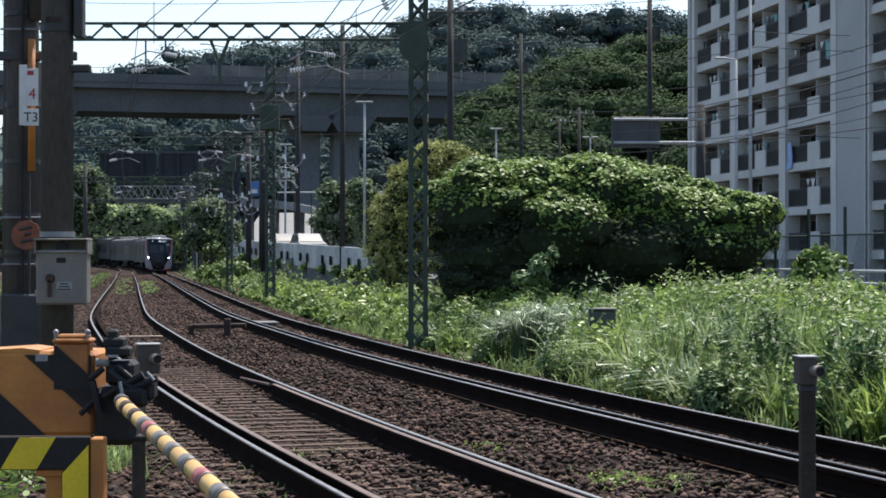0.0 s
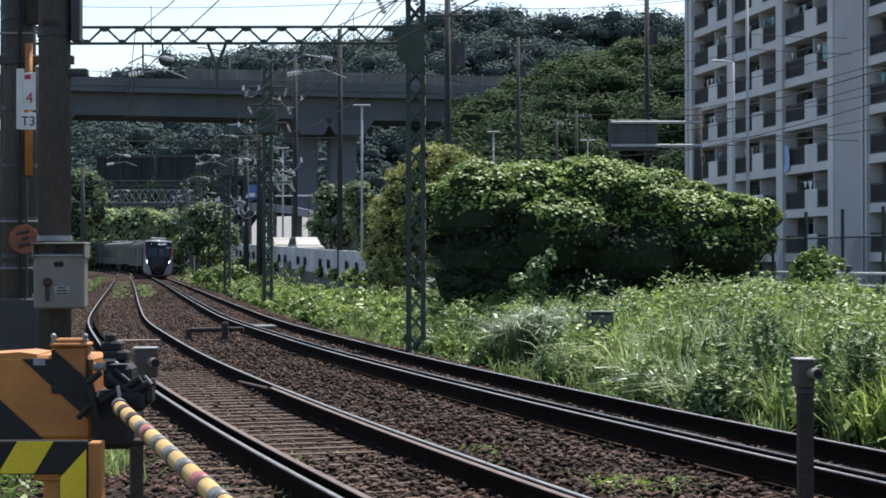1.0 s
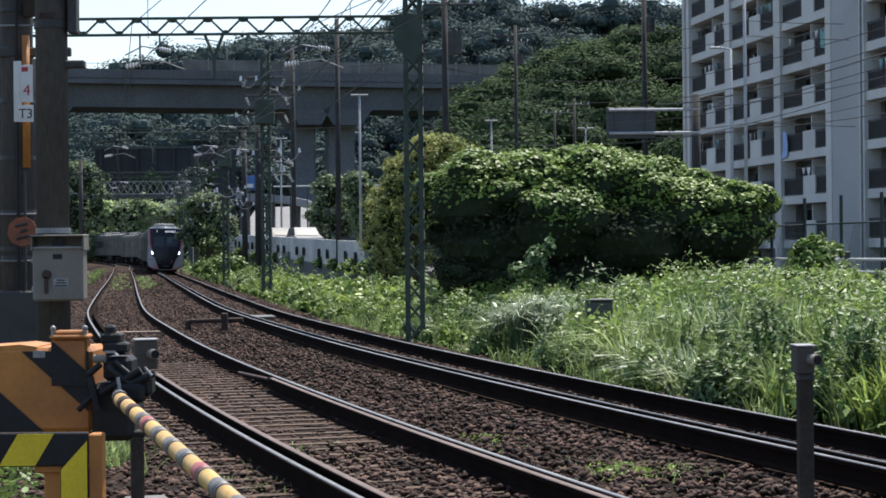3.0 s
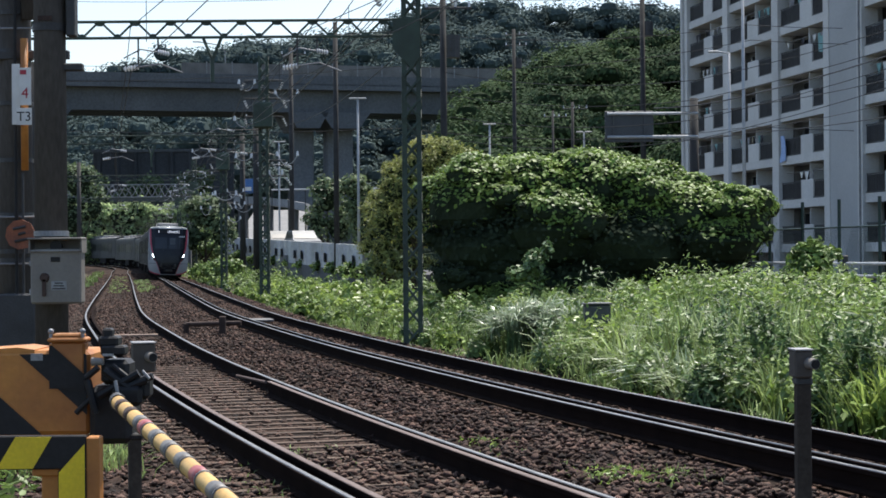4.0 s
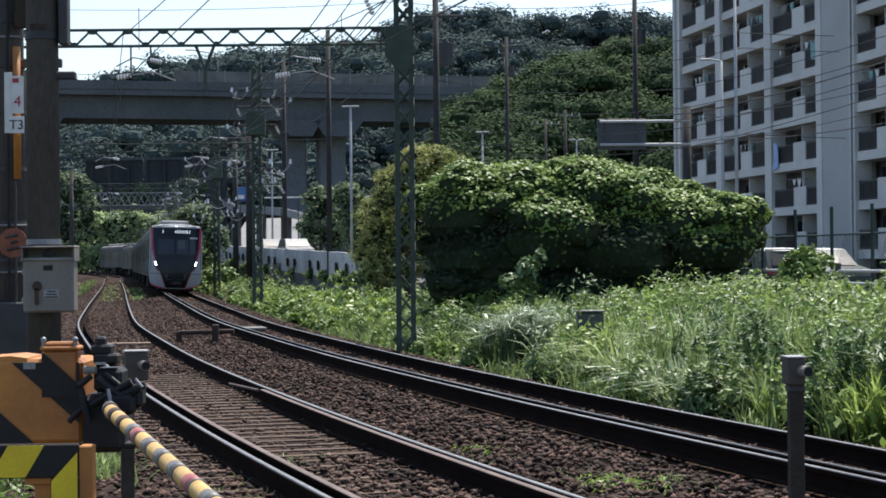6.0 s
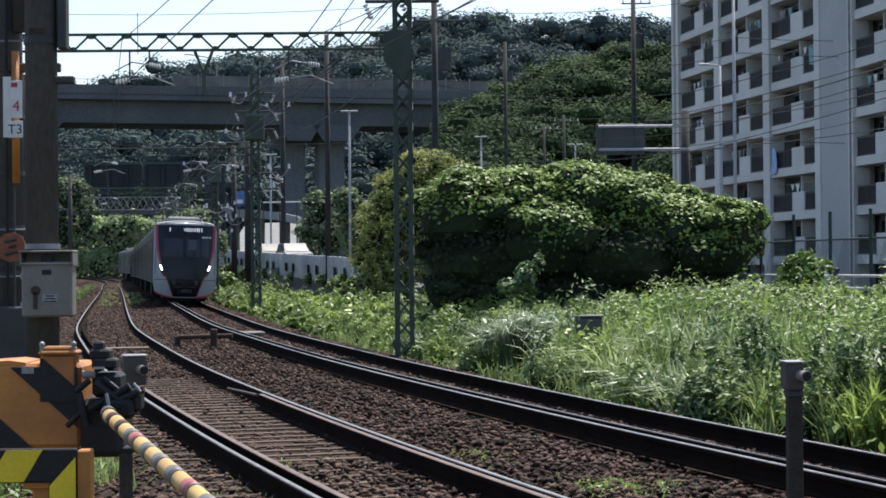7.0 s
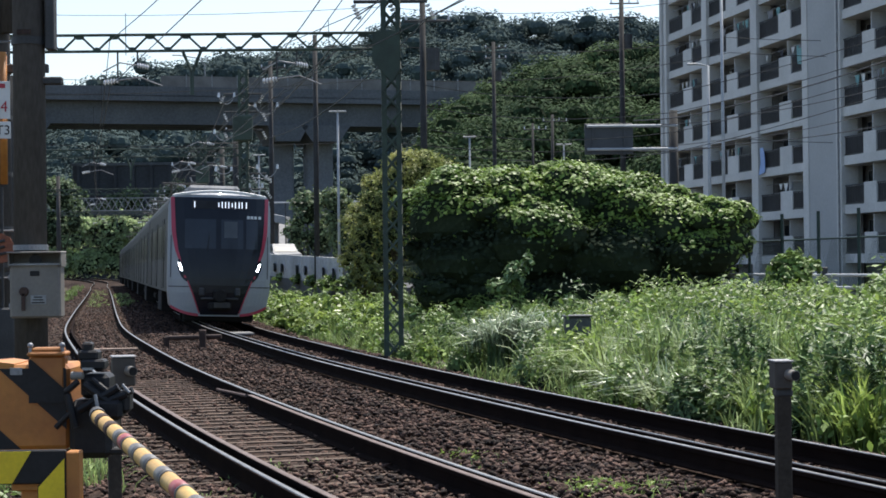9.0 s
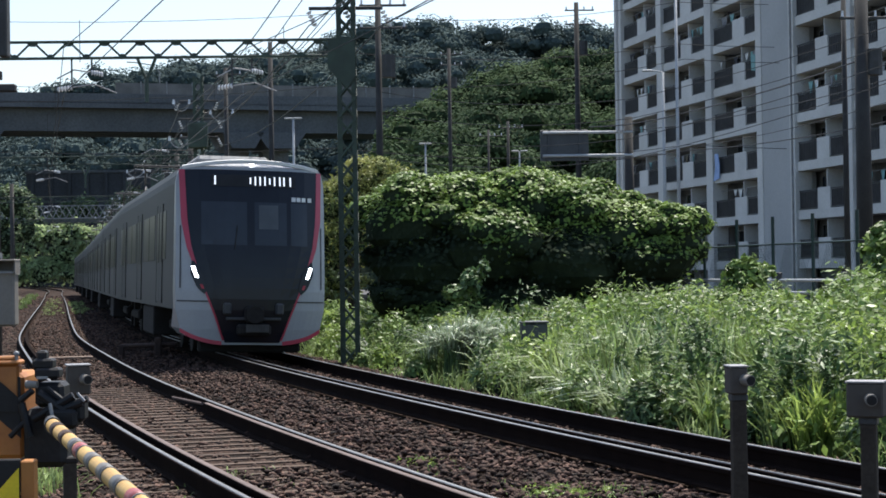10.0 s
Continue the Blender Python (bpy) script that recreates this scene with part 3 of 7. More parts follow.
        part("panel_seam", front_patch((lambda z: 0.80) if sx > 0 else (lambda z: -1.36), (lambda z: 1.36) if sx > 0 else (lambda z: -0.80), 1.10, 1.125, 0.006, nz=1, nx=6), M["steel_dark"], car, "dark seam across the lower panel")
        part("panel_seam", front_patch((lambda z: 1.30) if sx > 0 else (lambda z: -1.32), (lambda z: 1.32) if sx > 0 else (lambda z: -1.30), 1.35, 2.5, 0.006, nz=4, nx=1), M["steel_dark"], car, "dark upright seam of the corner panel")
        c_ = lambda z, w_: sx * (mask_half(z) + 0.05 + w_ * 0.5)
        wid = lambda z: float(np.interp(z, (1.25, 1.35, 1.62, 1.85), (0.01, 0.09, 0.11, 0.02)))
        hous = part("headlight_housing", front_patch(lambda z: c_(z, 0) - wid(z), lambda z: c_(z, 0) + wid(z), 1.25, 1.85, 0.022, nz=8, nx=4), M["car_black"], car)
        part("headlight", front_patch(lambda z: c_(z, 0) - 0.035 + 0.02 * sx, lambda z: c_(z, 0) + 0.025 + 0.02 * sx, 1.54, 1.75, 0.03, nz=5, nx=3), M["lamp"], hous, "lit white headlight")
        part("lower_lamp", front_patch(lambda z: c_(z, 0) - 0.02, lambda z: c_(z, 0) + 0.03, 1.34, 1.42, 0.03, nz=2, nx=2), M["red"], hous, "unlit red tail lamp")
    part("roof_edge", MB().sweep([[(x, -front_y(x, 3.62) + d, 3.55 + 0.13 * (1 - (x / 1.3) ** 2) + h) for d, h in ((-0.02, 0), (-0.02, 0.06), (0.12, 0.08), (0.12, 0))] for x in np.linspace(-1.27, 1.27, 20)]), M["white"], car, "pale roof edge over the mask")
    for x0, x1 in ((-0.95, -0.12), (0.02, 0.62), (0.70, 1.02)):
        part("windscreen", front_patch(lambda z: x0, lambda z: x1, 2.15, 2.95, 0.016, nz=6, nx=4), M["cab_glass"], car, "dark windscreen pane")
    part("cab_partition", front_patch(lambda z: 0.10, lambda z: 0.46, 2.45, 2.90, 0.021, nz=3, nx=3), M["cab_inside"], car, "pale cab interior seen through the glass")
    part("cab_partition", front_patch(lambda z: -0.85, lambda z: -0.35, 2.25, 2.88, 0.021, nz=3, nx=3), M["cab_glass"], car, "dim cab interior seen through the glass")
    # destination display: unlit box with lit bars of lettering
    disp = part("destination_display", front_patch(lambda z: -0.78, lambda z: 0.80, 3.24, 3.46, 0.018, nz=2), M["black"], car)
    for k, x in enumerate((-0.70, -0.05, 0.04, 0.13, 0.22, 0.31, 0.40, 0.50, 0.58, 0.70)):
        h = 0.06 if k in (1, 5) else 0.085
        part("display_bar", front_patch(lambda z: x - 0.013, lambda z: x + 0.013, 3.35 - h, 3.35 + h, 0.022, nz=1, nx=1), M["led"], disp)
    plate = part("number_bar", front_patch(lambda z: 0.72, lambda z: 0.80, 2.98, 3.06, 0.020, nz=1, nx=1), M["white"], car)
    for x in (0.82, 0.92, 1.04):
        part("number_bar", front_patch(lambda z: x, lambda z: x + 0.075, 2.98, 3.06, 0.020, nz=1, nx=1), M["white"], car)
    part("wiper", MB().line([(-0.35, -front_y(-0.35, 2.08) - 0.03, 2.08), (-0.30, -front_y(-0.3, 2.5) - 0.03, 2.5)], 0.012), M["black"], car)
    for sx in (-1, 1):
        part("jumper_socket", MB().box(sx * 0.48, -0.93, 0.98, 0.15, 0.16, 0.22, ch=0.03), M["steel_dark"], car, "grey socket beside the coupler")
    part("coupler_bar", MB().box(0, -0.98, 0.80, 1.0, 0.10, 0.05, ch=0.01), M["steel_dark"], car)
    part("coupler_plate", MB().box(0.05, -1.16, 0.63, 0.42, 0.03, 0.15, ch=0.01), M["pole"], car, "grey steel plate under the coupler")
    coup = part("coupler", MB().box(0, -0.95, 0.88, 0.34, 0.5, 0.30, ch=0.05).tube((0, -1.22, 0.88), (0, -1.05, 0.88), 0.16, n=12).box(0, -0.98, 0.60, 0.62, 0.3, 0.20, ch=0.04), M["under"], car, "black coupler below the mask")
    part("pilot", MB().box(0, -0.4, 0.28, 1.9, 0.2, 0.22, ch=0.04), M["under"], car)
    part("top_lamp", MB().ball(0.0, -0.30, 3.71, 0.05), M["lamp"], car, "small bright lamp on the roof edge")
    return car


cars = [build_car(True, "stainless train car with white and crimson cab and black mask")]
mid_car = build_car(False, "brushed stainless commuter train car with dark windows")
cars.append(mid_car)
for _ in range(N_CARS - 2):
    cars.append(copy_thing(mid_car, Matrix()))

# ---- overhead line ----
def build_mast(y, x, h, w, plate):
    m = thing("catenary_mast", Matrix.Translation((x, y, -0.35)), "green lattice steel mast of the overhead line", "mast", "overhead line masts")
    a = w / 2
    for sx in (-1, 1):
        for sy in (-1, 1):
            mb = MB().box(sx * a, sy * (a - 0.035), h / 2, 0.012, 0.095, h).box(sx * (a - 0.035), sy * a, h / 2, 0.095, 0.012, h)
            part("corner_angle", mb, M["steel_green"], m)
    n = round(h / 0.42)
    for f, (dx, dy) in enumerate(((0, -1), (0, 1), (-1, 0), (1, 0))):
        mb = MB()
        for i in range(n):
            z0, z1 = h * i / n, h * (i + 1) / n
            if plate:
                mb = MB()
            for s in (-1, 1):
                p = (dx * a + dy * s * a, dy * a + dx * s * a, z0)
                q = (dx * a - dy * s * a, dy * a - dx * s * a, z1)
                mb.tube(p, q, 0.027, n=4, caps=False)
            if plate:
                part("cross_brace", mb, M["steel_green"], m)
        if not plate:
            tagged(part("cross_bracing", mb, M["steel_green"], m), kind="stuff")
    part("base", MB().box(0, 0, -0.22, w + 0.3, w + 0.3, 0.5, ch=0.05), M["concrete"], m, "concrete footing")
    if plate:
        mb = MB().sweep([[(d, -a - 0.01 - k, z) for d, z in ((-0.36, 6.62), (0.18, 6.62), (0.18, 5.85), (0.02, 5.60), (-0.38, 6.02))] for k in (0, 0.02)])
        part("gusset_plate", mb, M["steel_green"], m, "green steel plate joining the beam")
    return m


def build_arms(y, x, z, reach, n, tilt):
    """Cross arm with a row of insulators on a mast."""
    arm = thing("cross_arm", Matrix.Translation((x, y, z)), "dark steel cross arm with white porcelain insulators", "cross arm", "cross arms")
    part("bar", MB().box(0, 0, 0, reach * 2, 0.07, 0.07, ch=0.01), M["steel_dark"], arm)
    for k in range(n):
        u = -reach + 2 * reach * k / max(1, n - 1)
        mb = MB()
        for j in range(4):
            mb.tube((u + tilt * j * 0.06, 0, -0.07 - j * 0.08), (u + tilt * (j + 0.6) * 0.06, 0, -0.12 - j * 0.08), 0.065, 0.03, n=8)
        part("insulator", mb, M["porcelain"], arm, "white porcelain insulator")
    return arm


MASTS = ((35.5, -0.50), (68, -6.7), (101, -12.3), (140, -19.4), (178, -26.2))
for k, (y, x) in enumerate(MASTS):
    build_mast(y, x, 9.6, 0.36, k == 0)
LEFT_MASTS = ((35.5, -8.75), (68, -15.6), (101, -21.6), (140, -28.6))
for y, x in LEFT_MASTS:
    pm = thing("catenary_pole", Matrix.Translation((x, y, -0.4)), "dark concrete overhead line pole", "pole", "overhead line poles")
    part("shaft", MB().tube((0, 0, 0), (0, 0, 9.5), 0.19, 0.15, n=14), M["pole"], pm, smooth=True)


def build_beam(y, x0, x1, z0, z1):
    """Flat truss beam: two chords and a zigzag with plates at the joints."""
    g = thing("overhead_gantry", Matrix.Translation((x0, y, z0)), "dark green steel truss beam spanning both tracks", "gantry", "overhead line gantries")
    L, h = x1 - x0, z1 - z0
    for z in (0, h):
        part("chord", MB().box(L / 2, 0, z, L, 0.09, 0.05, ch=0.008), M["steel_green"], g)
    n = round(L / 0.71)
    for i in range(n):
        a, b = L * i / n, L * (i + 1) / n
        mid = (a + b) / 2
        part("brace", MB().tube((a, 0, 0), (mid - 0.06, 0, h - 0.04), 0.024, n=5), M["steel_green"], g)
        part("brace", MB().tube((mid + 0.06, 0, h - 0.04), (b, 0, 0), 0.024, n=5), M["steel_green"], g)
        part("joint_plate", MB().sweep([[(mid - 0.14, d, h), (mid + 0.14, d, h), (mid + 0.05, d, h - 0.09), (mid - 0.05, d, h - 0.09)] for d in (-0.02, 0.02)]), M["steel_green"], g)
        part("joint_plate", MB().sweep([[(b - 0.10, d, 0), (b + 0.10, d, 0), (b + 0.03, d, 0.08), (b - 0.03, d, 0.08)] for d in (-0.02, 0.02)]), M["steel_green"], g)
    for u in (0.515 * L,):
        part("hanger", MB().tube((u - 0.18, 0, -0.02), (u, 0, -0.46), 0.035, n=5).tube((u + 0.18, 0, -0.02), (u, 0, -0.46), 0.035, n=5).tube((u, 0, -0.42), (u, 0, -0.9), 0.045, n=6), M["steel_green"], g, "steel V hanger with a drop post")
    return g


build_beam(35.5, -8.6, -0.7, 5.94, 6.27)
build_beam(68, -15.5, -6.9, 5.9, 6.2)
build_beam(101, -21.5, -12.5, 5.9, 6.2)
build_beam(140, -28.5, -19.6, 5.9, 6.2)


def insulated_arm(x, y, z, dx, stem):
    """A registration arm with its insulator string."""
    a = thing("registration_arm", Matrix.Translation((x, y, z)), "thin steel registration arm with white insulator", "bracket", "registration arms")
    part("tube", MB().line([(0, 0, 0), (dx * 0.5, 0, 0.06), (dx, 0, -0.12)], 0.016), M["steel_grey"], a)
    part("stem", MB().tube((0, 0, 0), stem, 0.02, n=6), M["steel_dark"], a)
    mb = MB()
    for j in range(5):
        mb.tube((-dx * 0.07 * j, 0, 0.0 - 0.01 * j), (-dx * (0.07 * j + 0.045), 0, -0.01 * j), 0.06, 0.03, n=8)
    part("insulator", mb, M["porcelain"], a, "white porcelain insulator string")


for (y, x), (y2, x2) in zip(MASTS, LEFT_MASTS):
    for f in (0.33, 0.72):
        xx = x2 + (x - x2) * f
        insulated_arm(xx, y, 5.35, 0.9, (0, 0, 0.58))
        insulated_arm(xx + 0.4, y, 5.65, -0.7, (0, 0, 0.28))
for y, x in MASTS:
    for z in (6.9, 7.6, 8.3):
        build_arms(y, x, z, 0.75, 3, 0.6 if z < 8 else -0.6)
for y, x in MASTS[1:]:
    for z in (4.6, 5.2):
        build_arms(y, x + 0.3, z, 0.55, 3, 0.9)
    for dx, dz in ((-0.9, 5.5), (0.8, 5.0), (-1.4, 6.4)):
        insulated_arm(x + dx, y, dz, -0.8, (-dx * 0.9, 0, 0))
    part("transformer_box", MB().box(0, -0.3, 7.3, 0.75, 0.4, 1.0, ch=0.05), M["steel_green"], [o for o in scene.objects if o.name.startswith("catenary_mast") and abs(o.location.y - y) < 0.1][0], "green equipment box on the mast")


def jumper(x, y, z, w, drop, stem):
    """A pale sagging arc between two insulators, standing in for highlights on curved arms."""
    j = thing("jumper_cable", Matrix.Translation((x, y, z)), "pale loop with insulators, a stand-in for bright highlights on mast arms", "cable", "jumper cables")
    part("loop", MB().line([(w * (u - 0.5), 0, -drop * 4 * u * (1 - u)) for u in (0, 0.15, 0.3, 0.5, 0.7, 0.85, 1)], 0.020), M["lamp_steel"], j)
    part("stem", MB().tube((-w / 2, 0, 0), (stem - w * 0.5, 0, 0.12), 0.018, n=5), M["steel_dark"], j)
    for e in (-w / 2, w / 2):
        part("insulator", MB().tube((e, 0, -0.02), (e, 0, 0.16), 0.06, 0.035, n=8), M["porcelain"], j)


jr = random.Random(8)
for k, (y, x) in enumerate(MASTS[1:]):
    for q in range(7):
        jx = jr.choice((-1, 1)) * jr.uniform(0.35, 1.5)
        jumper(x + jx, y - 0.1, jr.uniform(3.6, 8.2), jr.uniform(0.5, 1.0), jr.uniform(0.12, 0.4), -jx + (0.35 if jx < 0 else 0.35))


def wire(pts, r, label, sag=0.0, group="overhead wires"):
    mb = MB()
    full = []
    for p, q in zip(pts[:-1], pts[1:]):
        p, q = Vector(p), Vector(q)
        for k in range(8):
            u = k / 8
            full.append(p.lerp(q, u) - Vector((0, 0, sag * 4 * u * (1 - u))))
    full.append(Vector(pts[-1]))
    ob = ob_from("overhead_wire", mb.line(full, r), M["wire"])
    return tagged(ob, label, "wire", group)


STATIONS = (-6, 35.5, 68, 101, 140, 178, 215, 250)
for off in (0.0, NEAR):
    wire([along(s_at(y), off, 5.15) for y in STATIONS], 0.009, "dark contact wire over the track")
    wire([along(s_at(y), off, 6.05) for y in STATIONS], 0.009, "dark messenger wire slung over the track", 0.45)
    for y0, y1 in zip(STATIONS[:5], STATIONS[1:6]):
        mb = MB()
        for u in (0.12, 0.3, 0.5, 0.7, 0.88):
            p = along(s_at(y0 + (y1 - y0) * u), off, 5.15)
            mb.tube(p, p + Vector((0, 0, 0.9 - 0.45 * 4 * u * (1 - u))), 0.008, n=4)
        tagged(ob_from("wire_dropper", mb, M["wire"]), "thin droppers between messenger and contact wire", "wire", kind="stuff")
for dx, z, r in ((-0.75, 6.55, 0.014), (0.75, 6.55, 0.013), (-0.75, 7.25, 0.012), (0.0, 7.25, 0.012), (0.75, 7.95, 0.012), (-0.75, 7.95, 0.016)):
    wire([(7.2 + dx, -6, z + 0.2)] + [(x + dx, y, z) for y, x in MASTS], r, "dark feeder cable along the masts", 0.5)
for dx, z in ((0.3, 7.6), (-0.5, 8.2)):
    wire([(-0.9 + dx, -6, z)] + [(x + dx, y, z) for y, x in LEFT_MASTS], 0.008, "dark feeder cable along the poles", 0.5)
# power lines crossing the valley
for k, (z0, z1) in enumerate(((24.5, 25.6), (23.2, 24.5), (18.6, 17.2), (16.4, 14.6), (13.0, 13.6), (10.5, 8.6))):
    wire([(-40, 112 - k, z0), (-2, 108 - k, (z0 + z1) / 2 - 0.6), (18, 104 - k, z1), (40, 100, z1 + 1)], 0.018, "thin power line crossing the valley", 0.7, "power lines")
for k in range(4):
    wire([(0.25 + 0.15 * k, 70, 8.8 - 0.9 * k), (9.2, 62, 7.6 - 0.7 * k), (20, 48, 10.2 - 0.5 * k)], 0.014, "dark cable strung between street poles", 0.35, "street cables")

# ---- crossing equipment ----
M["rust_sign"] = mat("faded_rust_red_paint", (0.30, 0.10, 0.05), (0.18, 0.07, 0.045), 0.8, scale=9, fine=60, bump=0.2)
M["band_grey"] = mat("dark_grey_reflective_band", (0.145, 0.135, 0.125), (0.10, 0.095, 0.09), 0.5, scale=9, fine=60, bump=0.05)
M["band_red"] = mat("faded_red_band", (0.30, 0.06, 0.065), (0.22, 0.05, 0.05), 0.5, scale=9, fine=60, bump=0.05)
M["arm_yellow"] = mat("yellow_painted_tube", (0.56, 0.36, 0.10), (0.42, 0.25, 0.07), 0.5, scale=6, fine=60, bump=0.05)


def text_part(body, size, m, material, parent, name):
    cu = bpy.data.curves.new(name, "FONT")
    cu.body, cu.size, cu.extrude, cu.align_x, cu.align_y = body, size, 0.001, "CENTER", "CENTER"
    tmp = bpy.data.objects.new(name, cu)
    me = bpy.data.meshes.new_from_object(tmp)
    me.materials.clear()
    me.materials.append(material)
    ob = new(name, me)
    ob.matrix_world = m
    ob.parent = parent
    return ob


def build_pole_with_box():
    p = thing("utility_pole", Matrix.Translation((-3.59, 16.3, -0.35)), "thick brown-grey concrete pole by the crossing", "pole")
    part("shaft", MB().tube((0, 0, 0), (0, 0, 11), 0.155, 0.135, n=28), M["pole"], p, smooth=True)
    part("band", MB().tube((0, 0, 3.95), (0, 0, 4.02), 0.160, n=28), M["steel_dark"], p)
    part("bracket", MB().box(0.20, 0, 3.62, 0.22, 0.10, 0.07, ch=0.01), M["steel_dark"], p)
    part("equipment_case", MB().box(0.21, -0.02, 4.25, 0.085, 0.16, 0.7, ch=0.012), M["steel_dark"], p, "dark narrow case fixed to the pole")
    part("label_strip", MB().box(-0.01, -0.149, 4.06, 0.13, 0.01, 0.045), M["guard"], p)
    part("band", MB().tube((0, 0, 2.05), (0, 0, 2.10), 0.160, n=28), M["steel_grey"], p)
    b = thing("control_box", Matrix.Translation((-3.47, 16.02, 1.03)), "cream-grey steel control box with hood and handle on a pole", "control box")
    part("body", MB().box(0, 0, 0.30, 0.46, 0.20, 0.50, ch=0.018), M["box_grey"], b)
    hood = part("hood", MB().box(0, -0.02, 0.645, 0.49, 0.27, 0.018, ch=0.006).box(-0.235, 0, 0.58, 0.015, 0.22, 0.13).box(0.235, 0, 0.58, 0.015, 0.22, 0.13).box(0, 0.09, 0.58, 0.46, 0.02, 0.14), M["box_grey"], b, "box hood with open front")
    part("warning_horn", MB().tube((0.0, -0.08, 0.575), (0.0, 0.07, 0.575), 0.055, 0.03, n=16), M["black"], hood, "round black sounder")
    part("shelf", MB().box(0, -0.03, 0.535, 0.45, 0.2, 0.012), M["steel_grey"], b)
    part("emblem", MB().box(0.0, -0.104, 0.455, 0.085, 0.008, 0.045, ch=0.003), M["black"], b, "small dark oval emblem")
    part("lock_knob", MB().tube((-0.10, -0.10, 0.29), (-0.10, -0.135, 0.29), 0.045, 0.036, n=16), M["guard"], b, "round brown lock cover")
    part("lever", MB().box(-0.10, -0.125, 0.20, 0.035, 0.02, 0.16, ch=0.006), M["guard"], b)
    pl = part("name_plate", MB().box(0.03, -0.103, 0.215, 0.14, 0.006, 0.085, ch=0.002), M["steel_grey"], b)
    for k in range(3):
        part("plate_bar", MB().box(0.03, -0.107, 0.19 + 0.025 * k, 0.115 - 0.02 * k, 0.003, 0.010), M["black"], pl)
    part("hinge", MB().box(-0.235, -0.05, 0.42, 0.02, 0.05, 0.05, ch=0.004), M["steel_grey"], b)
    part("hinge", MB().box(-0.235, -0.05, 0.16, 0.02, 0.05, 0.05, ch=0.004), M["steel_grey"], b)


build_pole_with_box()


def build_dark_pole():
    """The pole behind: rungs, orange tube, signs and conduits."""
    y, k = 20.0, 155.0
    px = lambda x: (x + 13 - 784) / k
    pz = lambda v: 1.5 + (458 - v) / k
    p = thing("signal_pole", Matrix.Translation((px(27), y, -0.4)), "dark concrete pole with cables, bands and rungs", "pole")
    part("shaft", MB().tube((0, 0, 0), (0, 0, 9), 0.19, 0.17, n=24), M["pole"], p, smooth=True)
    for v in (30, 98, 108, 190, 290, 386, 450, 466, 540, 556):
        z = pz(v) + 0.4
        part("band", MB().tube((0, 0, z), (0, 0, z + 0.05), 0.197, n=24), M["steel_dark"], p)
    for v in (56, 386, 468, 542, 560):
        part("rung", MB().tube((-0.2, -0.22, pz(v) + 0.4), (0.30, -0.22, pz(v) + 0.4), 0.012, n=6), M["steel_grey"], p)
    part("side_pipe", MB().tube((0.20, -0.18, 4.6), (0.20, -0.18, 7.5), 0.085, n=14), M["pole"], p, smooth=True)
    part("orange_tube", MB().tube((0.165, -0.27, pz(305) + 0.4), (0.165, -0.27, pz(75) + 0.4), 0.042, n=12), M["orange"], p, "orange cable guard tube", smooth=True)
    part("conduit", MB().line([(0.14, -0.27, 0.2), (0.14, -0.27, pz(310) + 0.4)], 0.016), M["steel_dark"], p)
    part("conduit", MB().line([(0.06, -0.25, 0.2), (0.06, -0.25, 5.2)], 0.02), M["rubber"], p)
    part("cross_bar", MB().box(0.1, -0.15, pz(102) + 0.4, 1.1, 0.08, 0.10, ch=0.01), M["steel_dark"], p)
    part("cabinet", MB().box(0.05, -0.26, 0.95, 0.46, 0.12, 1.1, ch=0.02), M["steel_dark"], p, "dark grey equipment cabinet")
    # signs
    s = thing("number_sign", Matrix.Translation((px(57), y - 0.36, pz(160))), "white plate with a red number on a pole", "sign", "pole signs")
    part("plate", MB().box(0, 0, 0, 0.135, 0.006, 0.42, ch=0.002), M["white"], s)
    text_part("4", 0.17, Matrix.Translation((0.0, -0.006, -0.08)) @ pose(0, 0, 0, 90, 0, 0), M["red"], s, "lettering")
    part("red_mark", MB().box(-0.02, -0.005, 0.16, 0.07, 0.004, 0.05), M["red"], s)
    s = thing("number_sign", Matrix.Translation((px(55), y - 0.36, pz(212))), "white plate with black letter and number on a pole", "sign", "pole signs")
    part("plate", MB().box(0, 0, 0, 0.17, 0.006, 0.19, ch=0.002), M["white"], s)
    text_part("T3", 0.15, Matrix.Translation((0.0, -0.006, -0.005)) @ pose(0, 0, 0, 90, 0, 0), M["black"], s, "lettering")
    s = thing("number_sign", Matrix.Translation((px(40), y - 0.33, pz(173))), "long plain white plate on a pole", "sign", "pole signs")
    part("plate", MB().box(0, 0, 0, 0.09, 0.006, 0.68, ch=0.002), M["white"], s)
    s = thing("round_sign", Matrix.Translation((px(46), y - 0.34, pz(417))), "faded rust-red round sign on a dark pole", "sign")
    part("plate", MB().tube((0, 0, 0), (0, 0.012, 0), 0.17, n=10), M["rust_sign"], s)
    for a, b in (((-0.08, 0.06), (0.06, 0.09)), ((-0.06, -0.08), (0.08, -0.05)), ((-0.02, 0.0), (0.06, 0.02))):
        part("sign_bar", MB().tube((a[0], -0.006, a[1]), (b[0], -0.006, b[1]), 0.016, n=6), M["steel_dark"], s)


build_dark_pole()


